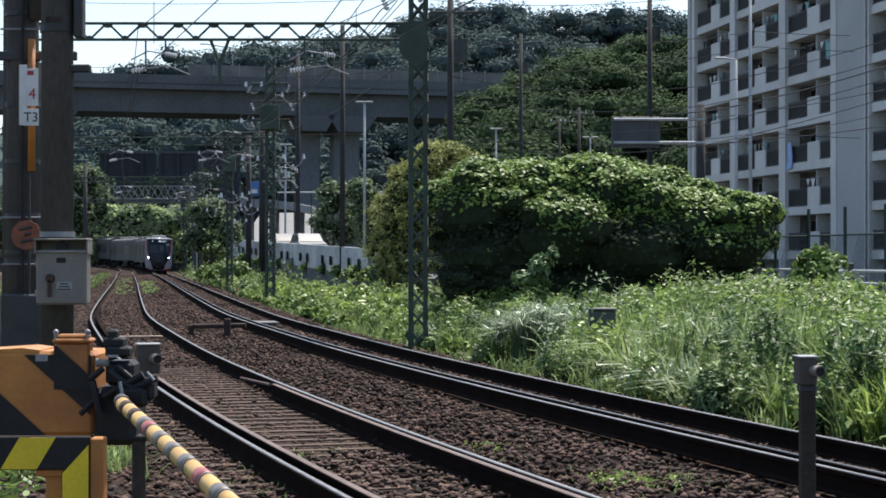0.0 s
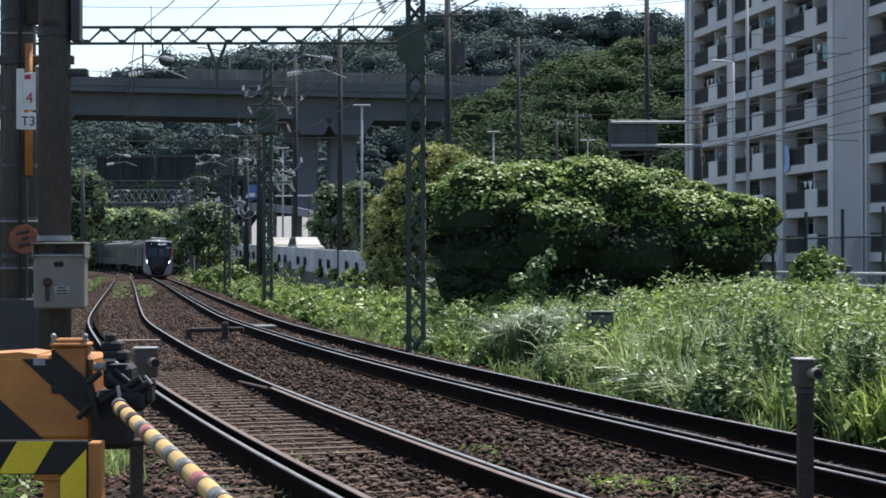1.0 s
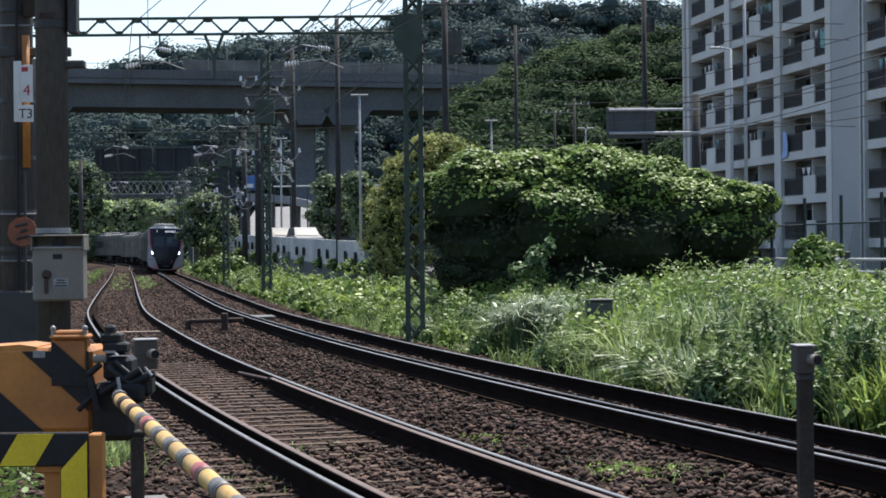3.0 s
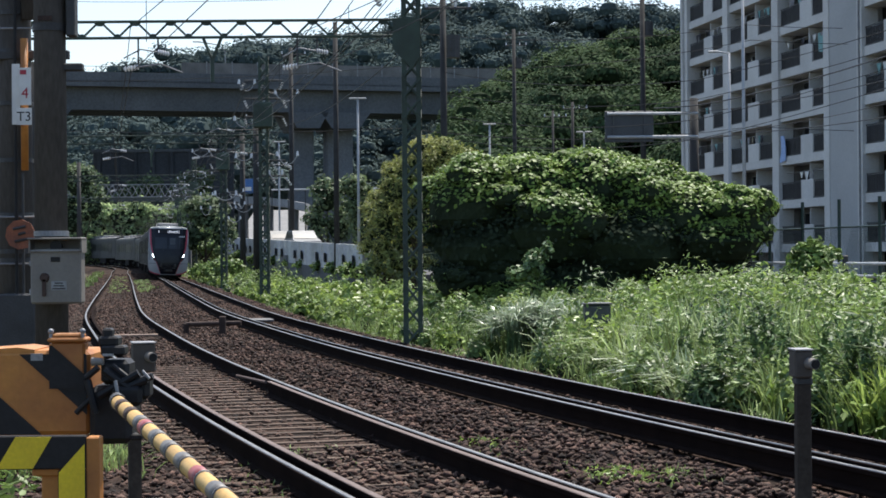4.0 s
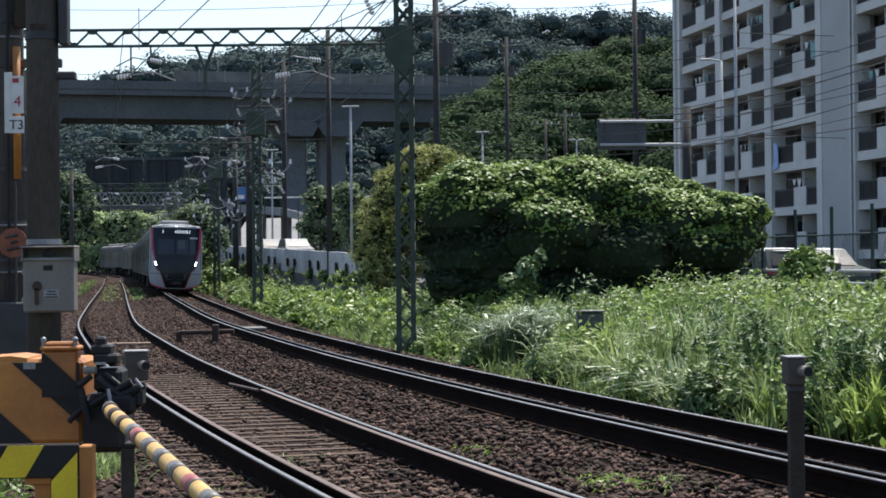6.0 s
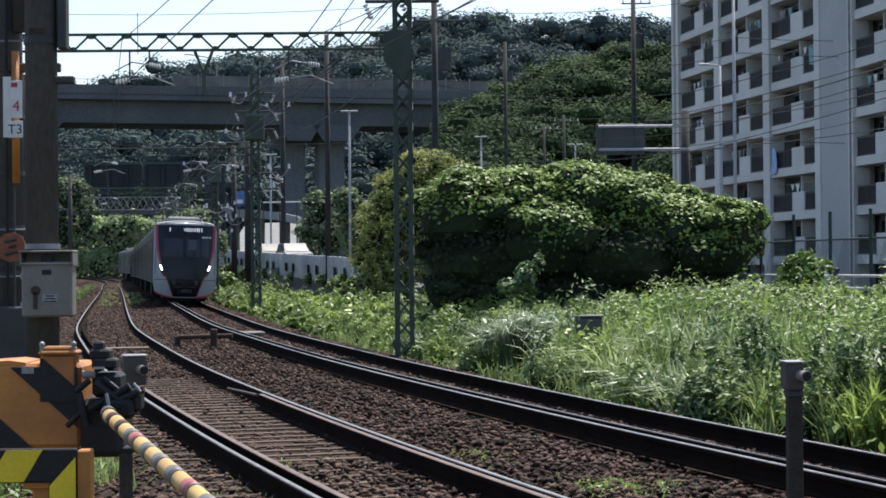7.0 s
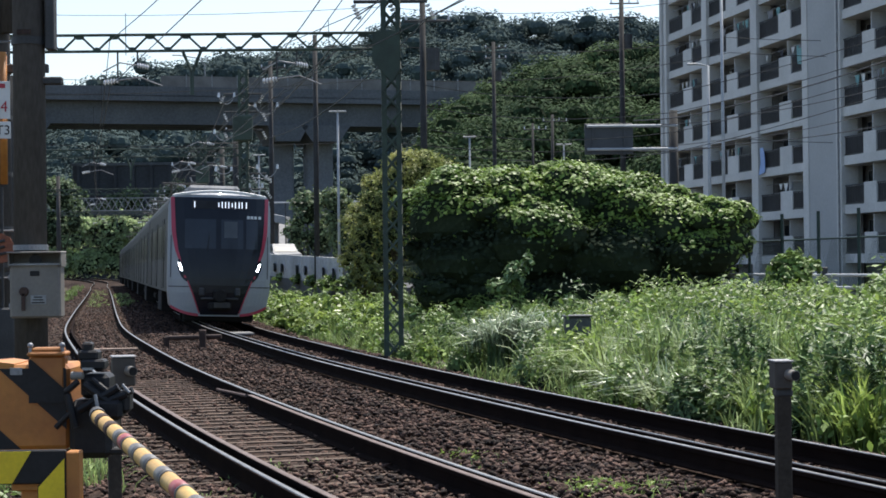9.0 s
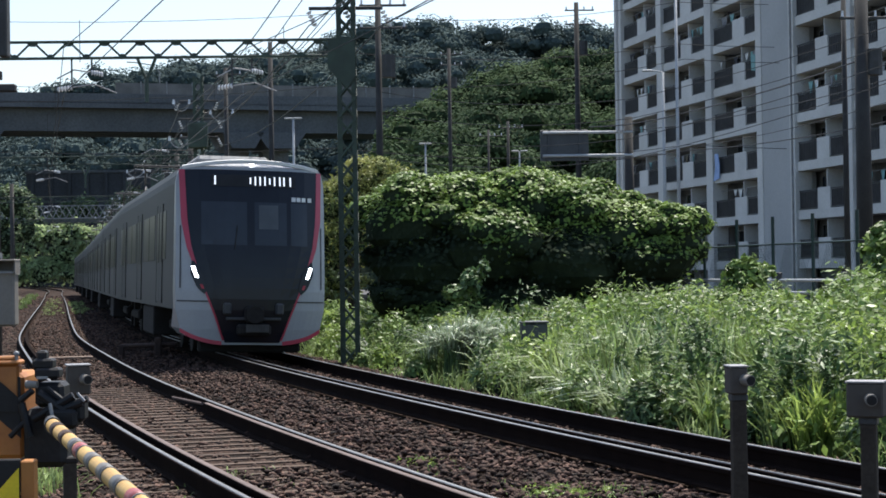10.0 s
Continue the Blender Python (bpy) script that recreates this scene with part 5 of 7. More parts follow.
def blades(x, y, z, h, n_per, width, rng, arch, material, name, label):
    """Clumps of arching grass blades."""
    N = len(x) * n_per
    i = np.repeat(np.arange(len(x)), n_per)
    a = rng.uniform(0, 2 * np.pi, N)
    L = h[i] * rng.uniform(0.55, 1.15, N)
    lean = rng.uniform(0.15, 1.0, N) * arch
    base = np.stack([x[i] + rng.normal(0, 0.06, N), y[i] + rng.normal(0, 0.06, N), z[i] - 0.03], 1)
    d = np.stack([np.cos(a), np.sin(a), np.zeros(N)], 1)
    s = np.stack([-np.sin(a), np.cos(a), np.zeros(N)], 1)
    tw = rng.normal(0, 0.4, N)[:, None]
    v = np.empty((N, 8, 3))
    for j, (u, wd) in enumerate(((0, 0.8), (0.4, 1.0), (0.75, 0.7), (1.0, 0.08))):
        c = base + d * (L * lean * u ** 2 * 0.75)[:, None] + np.array([0, 0, 1.0]) * (L * (u - lean * 0.42 * u ** 3))[:, None]
        side = s + np.array([0, 0, 1.0]) * tw * u
        w = (width * wd * (0.6 + 0.5 * h[i]))[:, None]
        v[:, 2 * j], v[:, 2 * j + 1] = c - side * w, c + side * w
    b = (np.arange(N) * 8)[:, None]
    f = np.concatenate([b + np.array([[0, 1, 3, 2]]), b + np.array([[2, 3, 5, 4]]), b + np.array([[4, 5, 7, 6]])])
    ob = np_ob(name, v.reshape(-1, 3), f, material)
    return tagged(ob, label, "grass", kind="stuff")


def verge_points(n, o0, o1, y0, y1, rng, power=1.6):
    """Scatter on the verge, denser near the crossing."""
    y = y0 + (y1 - y0) * rng.uniform(0, 1, n) ** power
    o = rng.uniform(o0, o1, n)
    x = np.interp(y, _ys, _xs) + o * 1.03
    u = 784 + x / y * 3100
    keep = (x / y < 0.34) & (x / y > -0.26) & ~((np.abs(u - 925) < 42) & (y > 28.2) & (y < 31.6))
    return x[keep], y[keep], o[keep]


def patch(x, y, s, seed):
    """Smooth field from -1 to 1 that varies over about s metres."""
    r = np.random.default_rng(seed)
    f = 0
    for _ in range(5):
        k, a, ph = r.uniform(0.6, 1.6) * 2 * np.pi / s, r.uniform(0, 6.28), r.uniform(0, 6.28)
        f = f + np.sin(k * (x * np.cos(a) + y * np.sin(a)) + ph)
    return f / 2.6


def verge_height(o, x, y):
    """How tall the weeds stand: short by the track, over a metre further out, lower in the distance."""
    near = np.interp(o, [1.5, 1.8, 2.5, 4.2], [0.12, 0.34, 0.74, 1.0])
    far = np.interp(y, [12, 20, 26, 29.5, 33, 38, 60, 110, 190], [1.35, 1.55, 1.6, 1.25, 0.86, 0.78, 0.66, 1.1, 1.7])
    far = far * np.interp(o, [5.5, 7.5, 11], [1.0, 0.84, 0.66])
    far = far * np.where((y > 22) & (y < 46), np.interp(x / np.maximum(y, 1), [0.04, 0.085, 0.135], [0.95, 0.86, 1.0]), 1.0)
    return np.minimum(1.42, near * far * 0.88 * (1 + 0.2 * patch(x, y, 4, 3) + 0.42 * patch(x, y, 1.4, 5)))


rng = np.random.default_rng(11)
x, y, o = verge_points(7500, 1.5, 10.5, 13, 62, rng)
sel = (patch(x, y, 5, 8) > -0.45) & (patch(x, y, 1.2, 77) > -0.25)
x, y, o = x[sel], y[sel], o[sel]
blades(x, y, ground_z(x, y), verge_height(o, x, y) * np.interp(o, [3, 5], [1.0, 0.78]), 9, 0.0125, rng, 0.9, M["grass"], "tall_grass", "tall arching green grass on the verge")
# pale plume-grass clumps
cl = np.array([(920, 600, 31), (965, 590, 31.5), (1085, 620, 27), (1140, 640, 25.5), (1190, 690, 24), (1270, 560, 26)])
cx_ = (cl[:, 0] - 784) / 3100 * cl[:, 2]
x = np.repeat(cx_, 6) + rng.normal(0, 0.22, 36)
y = np.repeat(cl[:, 2], 6) + rng.normal(0, 0.3, 36)
blades(x, y, ground_z(x, y), np.full(36, 1.15), 30, 0.013, rng, 1.25, M["grass"], "tall_grass", "clumps of tall arching grass on the verge")


def leafy_weeds(n, o0, o1, y0, y1, leaf, per, seed, name, material, label, hmul=1.0, power=1.6, wide=0.17):
    rng = np.random.default_rng(seed)
    x, y, o = verge_points(n, o0, o1, y0, y1, rng, power)
    sel = (patch(x, y, 6, seed) > -0.40) & (patch(x, y, 1.2, 77) > (-0.12 if y1 < 60 else -2))
    x, y, o = x[sel], y[sel], o[sel]
    h = verge_height(o, x, y) * hmul * np.clip(0.95 + 0.4 * patch(x, y, 1.2, 77), 0.7, 1.25) * rng.uniform(0.6, 1.15, len(x))
    i = np.repeat(np.arange(len(x)), per)
    u = rng.uniform(0.12, 1, len(i))
    spread = 0.16 * (0.6 + h[i]) * (1.25 - u)
    c = np.stack([x[i] + rng.normal(0, 1, len(i)) * spread, y[i] + rng.normal(0, 1, len(i)) * spread, ground_z(x, y)[i] + h[i] * u], 1)
    nrm = np.stack([rng.normal(0, 0.5, len(i)), rng.normal(0, 0.5, len(i)), np.ones(len(i))], 1)
    v, f = leaf_sheets(c, nrm, leaf, rng, wide=wide)
    return tagged(np_ob(name, v, f, material), label, "weeds", kind="stuff")


leafy_weeds(2900, 1.8, 10.5, 13, 50, 0.085, 26, 12, "leafy_weeds", M["weed"], "bright green leafy weeds crowding the verge", 0.82)
leafy_weeds(1000, 1.9, 10.5, 13, 44, 0.095, 22, 18, "vine_weeds", M["kudzu"], "darker broad-leaved vines among the weeds", 0.85, 1.6, 0.30)
leafy_weeds(1800, 2.2, 13.0, 45, 195, 0.22, 24, 13, "verge_weeds", M["weed"], "bright green weeds along the far verge", 1.1, 1.3)
leafy_weeds(1000, -12.5, -6.8, 40, 135, 0.22, 16, 16, "verge_weeds", M["weed"], "green weeds beside the near track", 0.8, 1.2)


def weed_mounds(n, o0, o1, y0, y1, per, seed, power, kinds):
    """Rounded clumps of leafy weeds, each with a dark inside, of several kinds in drifts."""
    rng = np.random.default_rng(seed)
    x, y, o = verge_points(n, o0, o1, y0, y1, rng, power)
    h = verge_height(o, x, y) * rng.uniform(0.7, 1.15, len(x))
    w = h * rng.uniform(0.30, 0.48, len(x))
    gz = ground_z(x, y)
    kind = np.digitize(patch(x, y, 4.5, seed + 1) + rng.normal(0, 0.35, len(x)), [-0.5, 0.25, 0.55])
    core = MB()
    for k, (name, material, leaf, wide, label) in enumerate(kinds):
        idx = np.where(kind == k)[0]
        if not len(idx):
            continue
        i = np.repeat(idx, per)
        d = rng.normal(0, 1, (len(i), 3))
        d[:, 2] = np.abs(d[:, 2]) * 1.2 - 0.35
        d /= np.linalg.norm(d, axis=1)[:, None]
        r = np.minimum(1.08, 1 + rng.normal(0, 0.11, len(i)))[:, None] * (1 + 0.16 * np.sin(d[:, :1] * 6 + x[i, None] * 9) * np.sin(d[:, 1:2] * 6 + y[i, None] * 7))
        c = np.stack([x[i], y[i], gz[i] + h[i] * 0.45], 1) + d * np.stack([w[i], w[i], h[i] * 0.55], 1) * r
        v, f = leaf_sheets(c, d + np.array([0, 0, 0.5]), leaf, rng, wide=wide, stray=0.42)
        tagged(np_ob(name, v, f, material), label, "weeds", kind="stuff")
    # dark cores stand in for the shade inside each clump
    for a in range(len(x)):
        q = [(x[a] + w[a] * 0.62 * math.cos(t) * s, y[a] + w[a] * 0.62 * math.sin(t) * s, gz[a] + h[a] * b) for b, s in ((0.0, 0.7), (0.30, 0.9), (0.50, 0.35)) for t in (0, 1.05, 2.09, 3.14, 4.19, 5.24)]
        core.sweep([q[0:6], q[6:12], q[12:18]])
    tagged(ob_from("weed_shade", core, M["core"]), "weed clump cores, shade put into their dark colour", "weeds", kind="stuff")


KINDS = (("vine_weeds", M["weed"], 0.09, 0.36, "broad-leaved green vines in low mounds"), ("leafy_weeds", M["weed"], 0.10, 0.17, "narrow-leaved green weeds in clumps"),
         ("stalky_weeds", M["stalk"], 0.115, 0.15, "dark blue-green leafy weeds in clumps"), ("lime_weeds", M["lime"], 0.09, 0.28, "fresh yellow-green weeds in clumps"))
weed_mounds(640, 1.9, 10.5, 14, 50, 230, 71, 1.4, KINDS)
weed_mounds(420, 1.9, 13.0, 45, 150, 60, 73, 1.3, tuple((a, b, c * 2.0, d, e) for a, b, c, d, e in KINDS))
weed_mounds(150, 2.0, 5.5, 46, 82, 100, 75, 1.0, tuple(("lime_weeds", M["lime"], 0.16, 0.36, "bright yellow-green broad-leaved vines by the mast") for _ in range(4)))
sr = np.random.default_rng(48)
for u0, y0, n, h in ((948, 30.3, 9, 0.62), (915, 30.4, 9, 0.60), (985, 30.2, 7, 0.60)):
    x, y = (u0 - 784) / 3100 * y0 + sr.normal(0, 0.16, n), y0 + sr.normal(0, 0.22, n)
    blades(x, y, ground_z(x, y), np.full(n, 1.0), 16, 0.008, sr, 0.22, M["stalk"], "plume_stalks", "dark upright stalks under the silvery grass")
    blades(x, y, ground_z(x, y) + sr.uniform(0.45, 0.8, n), np.full(n, h), 42, 0.014, sr, 1.75, M["silver"], "plume_grass", "silvery clump of broad arching grass")
for u0, y0, n, h, arch, m_ in ((1070, 26.5, 7, 0.9, 1.4, "pale_grass"), (1105, 25.0, 7, 0.85, 1.45, "pale_grass"), (1150, 23.6, 7, 0.85, 1.4, "pale_grass"), (1200, 22.6, 7, 0.85, 1.4, "silver"), (1250, 21.6, 7, 0.8, 1.4, "pale_grass"), (1130, 27.0, 7, 1.1, 1.2, "pale_grass"), (1180, 26.0, 8, 1.2, 1.2, "pale_grass"), (1230, 25.4, 8, 1.35, 1.15, "pale_grass"), (1290, 24.2, 8, 1.3, 1.2, "pale_grass"), (1340, 23.2, 7, 1.3, 1.15, "grass"), (1400, 22.0, 7, 1.3, 1.2, "pale_grass"), (1460, 21.4, 7, 1.3, 1.2, "grass"), (1093, 27.2, 5, 1.05, 0.45, "lime"), (1120, 26.2, 9, 0.85, 1.35, "pale_grass"), (1160, 25.4, 9, 0.8, 1.45, "silver"), (1075, 27.6, 7, 0.8, 1.45, "silver"), (1520, 20.6, 7, 1.15, 1.3, "pale_grass"), (1585, 20.2, 7, 1.2, 1.3, "pale_grass"), (1560, 18.4, 6, 0.95, 0.9, "lime"), (1600, 17.6, 6, 0.9, 0.9, "lime"), (1410, 19.2, 3, 0.75, 0.8, "lime")):
    x, y = (u0 - 784) / 3100 * y0 + sr.normal(0, 0.18, n), y0 + sr.normal(0, 0.3, n)
    blades(x, y, ground_z(x, y), np.full(n, h), 34, 0.014, sr, arch, M[m_], "tall_grass", "lush upright lime-green grass" if m_ == "lime" else "broad arching pale grass on the verge")
EDGE = lobes_px(30, 0.8, ((1710, 440, 45, 55, 0), (1680, 490, 30, 30, 0)))
build_tree(EDGE, 2200, 0.13, M["weed"], "tall leafy bush by the guard rail", "bush", False, 0.5, 0.6, 9, name="bush")


def stalks(spots, seed):
    """Upright dark-leaved stalks in stands: (u, range, spread, number, height)."""
    rng = np.random.default_rng(seed)
    c, nr = [], []
    for u, yy, sp, n, h in spots:
        x0 = (u - 784) / 3100 * yy
        for _ in range(n):
            px, py = x0 + rng.normal(0, sp), yy + rng.normal(0, sp)
            hh, m = h * rng.uniform(0.75, 1.1), 46
            t = rng.uniform(0.08, 1, m)
            a = rng.uniform(0, 6.28, m)
            r = 0.09 * (1.15 - t)
            gz = float(ground_z(np.array(px), np.array(py)))
            c.append(np.stack([px + np.cos(a) * r + rng.normal(0, 0.02) * t, py + np.sin(a) * r, gz + hh * t], 1))
            nr.append(np.stack([np.cos(a) * 0.5, np.sin(a) * 0.5, np.full(m, 1.0)], 1))
    v, f = leaf_sheets(np.concatenate(c), np.concatenate(nr), 0.14, rng, wide=0.13)
    tagged(np_ob("weed_stalks", v, f, M["stalk"]), "stands of dark upright leafy weed stalks", "weeds", kind="stuff")


stalks(((1300, 21, 0.22, 12, 1.25), (1350, 20, 0.2, 11, 1.2), (1390, 21, 0.2, 8, 1.2), (1500, 18.5, 0.22, 13, 1.2), (1535, 18, 0.2, 10, 1.15), (1230, 23, 0.2, 6, 1.1), (1030, 30, 0.25, 10, 0.95), (850, 37, 0.3, 16, 0.8), (880, 36, 0.3, 14, 0.8), (1600, 18, 0.3, 16, 1.2)), 44)
# weeds in the ballast and by the barrier
for spot, (wx, wy, rx, ry, n, h) in enumerate(((1.5, 13.2, 0.30, 0.30, 12, 0.12), (-3.5, 14.2, 0.25, 0.4, 22, 0.38), (-2.75, 14.3, 0.15, 0.4, 14, 0.25), (0.45, 15.2, 0.12, 0.5, 8, 0.08), (-2.1, 8.6, 0.25, 0.4, 16, 0.22), (-1.75, 9.4, 0.2, 0.5, 14, 0.16), (-1.2, 13.5, 0.2, 0.8, 14, 0.12))):
    r = np.random.default_rng(60 + spot)
    n *= 3
    x, y = wx + r.normal(0, rx, n), wy + r.normal(0, ry, n)
    blades(x, y, np.full(n, -0.20), np.full(n, h), 8, 0.010, r, 1.0, M["grass"], "ballast_weeds", "low yellow-green weeds growing in the ballast")


def leaf_clump(x, y, z, sp, h, n, leaf, material, seed, label):
    """A low clump of leafy weeds."""
    r = np.random.default_rng(seed)
    c = np.stack([x + r.normal(0, sp, n), y + r.normal(0, sp, n), z + h * r.uniform(0.05, 1, n)], 1)
    v, f = leaf_sheets(c, np.stack([r.normal(0, 0.5, n), r.normal(0, 0.5, n), np.ones(n)], 1), leaf, r, wide=0.2)
    tagged(np_ob("leafy_weeds", v, f, material), label, "weeds", kind="stuff")


leaf_clump(1.38, 13.2, -0.23, 0.17, 0.10, 900, 0.045, M["lime"], 313, "yellow-green weeds spreading over the ballast")
leaf_clump(1.72, 13.4, -0.24, 0.15, 0.08, 600, 0.045, M["lime"], 314, "yellow-green weeds spreading over the ballast")
leaf_clump(0.42, 15.6, -0.23, 0.09, 0.10, 160, 0.04, M["lime"], 315, "small tuft of weeds in the ballast")
leaf_clump(-2.35, 9.5, -0.3, 0.16, 0.72, 420, 0.09, M["weed"], 311, "bright leafy weeds behind the striped guard")
leaf_clump(-2.05, 9.9, -0.3, 0.12, 0.35, 160, 0.08, M["lime"], 312, "low leafy weeds beside the barrier post")


def track_grass(o0, o1, y0, y1, n, h, seed, material, name="track_grass", label="yellow-green grass growing between the far rails"):
    """Low grass that follows the track, between two offsets from its centre line."""
    r = np.random.default_rng(seed)
    pts_ = [along(s_at(yy), oo, -0.17) for yy, oo in zip(r.uniform(y0, y1, n), r.uniform(o0, o1, n))]
    x, y, z = (np.array([p[k] for p in pts_]) for k in range(3))
    blades(x, y, z, np.full(n, h), 8, 0.03, r, 1.1, material, name, label)


track_grass(NEAR - 0.5, NEAR + 0.5, 82, 150, 120, 0.12, 301, M["grass"])
track_grass(NEAR + 1.0, NEAR + 1.9, 84, 125, 75, 0.20, 302, M["grass"])
track_grass(NEAR - 2.6, NEAR - 1.5, 100, 190, 90, 0.3, 303, M["weed"])


def build_woods(name, label, ridge, y0, y1, base, n, per, leaf, material, seed, r0, r1, floor_mat, core_mat, stray=0.15):
    """A wooded slope: terrain from base height at y0 to the ridge line at y1, with many crowns of leaf clumps."""
    rng = np.random.default_rng(seed)
    us, vs = np.array([a for a, b in ridge], float), np.array([b for a, b in ridge], float)
    rx, rz = (us - 784) / 3100 * y1, 1.5 + (458 - vs) / 3100 * y1

    def height(x, y):
        t = np.clip((y - y0) / (y1 - y0), 0, 1)
        top = np.interp(x * y1 / np.maximum(y, 1), rx, rz) - r1 * 1.3
        return base + (top - base) * t ** 0.85 - np.clip((y - y1) / 60, 0, 1) * 10

    X = np.linspace(rx[0] * 0.9 - 15, rx[-1] + 15, 40)
    Y = np.linspace(y0 - 5, y1 + 60, 22)
    gx, gy = np.meshgrid(X, Y)
    gz = height(gx, gy)
    gz[0] = -0.6
    i = (np.arange(21)[:, None] * 40 + np.arange(39)[None]).ravel()
    hill = np_ob(name + "_slope", np.stack([gx, gy, gz], -1).reshape(-1, 3), np.stack([i, i + 1, i + 41, i + 40], 1), floor_mat)
    tagged(hill, "dark wooded hillside", "hill", kind="structure")
    ty = y0 + (y1 - y0 + 4) * rng.uniform(0, 1, n)
    ty[: n // 3] = y1 + rng.uniform(-6, 4, n // 3)
    tx = (rng.uniform(us[0], us[-1], n) - 784) / 3100 * ty
    r = rng.uniform(r0, r1, n)
    tz = height(tx, ty) + r * 0.6
    c, nr = [], []
    core = MB()
    for k in range(n):
        j = int(rng.integers(9, 14))
        ctr = np.array([tx[k], ty[k], tz[k]]) + np.clip(rng.normal(0, 0.5, (j, 3)), -0.8, 0.8) * r[k] * np.array([1, 1, 0.5])
        rad = r[k] * rng.uniform(0.26, 0.46, j)
        q = rng.choice(j, per, p=rad ** 2 / (rad ** 2).sum())
        d = rng.normal(0, 1, (per, 3))
        d[:, 2] = np.abs(d[:, 2]) * 1.1 - 0.35
        d /= np.linalg.norm(d, axis=1)[:, None]
        c.append(ctr[q] + d * (rad[q] * rng.uniform(0.88, 1.2, per))[:, None] * np.array([1, 1, 0.8]))
        nr.append(d + np.array([0, 0, 0.35]))
        # core colour stands in for shade on the spur, haze on the far hill
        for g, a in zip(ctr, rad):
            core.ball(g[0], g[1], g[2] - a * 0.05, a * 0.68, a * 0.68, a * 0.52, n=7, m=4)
    tagged(ob_from(name + "_shade", core, core_mat), "crown cores on the hill, shade and haze put into their colours", "woods", kind="stuff")
    v, f = leaf_quads(np.concatenate(c), np.concatenate(nr), leaf, rng, stray)
    tagged(np_ob(name, v, f, material), label, "woods", kind="stuff")


build_woods("hill_woods", "woods covering the far hill, haze put into their green",
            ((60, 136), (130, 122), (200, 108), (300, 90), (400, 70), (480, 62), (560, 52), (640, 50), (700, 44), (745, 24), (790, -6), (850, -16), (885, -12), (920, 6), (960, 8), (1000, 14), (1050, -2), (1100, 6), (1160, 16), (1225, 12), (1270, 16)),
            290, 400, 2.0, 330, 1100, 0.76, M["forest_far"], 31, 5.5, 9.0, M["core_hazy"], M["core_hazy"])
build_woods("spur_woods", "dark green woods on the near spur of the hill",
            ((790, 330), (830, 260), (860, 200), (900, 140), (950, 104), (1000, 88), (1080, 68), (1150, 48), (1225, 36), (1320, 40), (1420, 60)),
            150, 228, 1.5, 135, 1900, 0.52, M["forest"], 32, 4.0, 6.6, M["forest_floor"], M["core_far"])

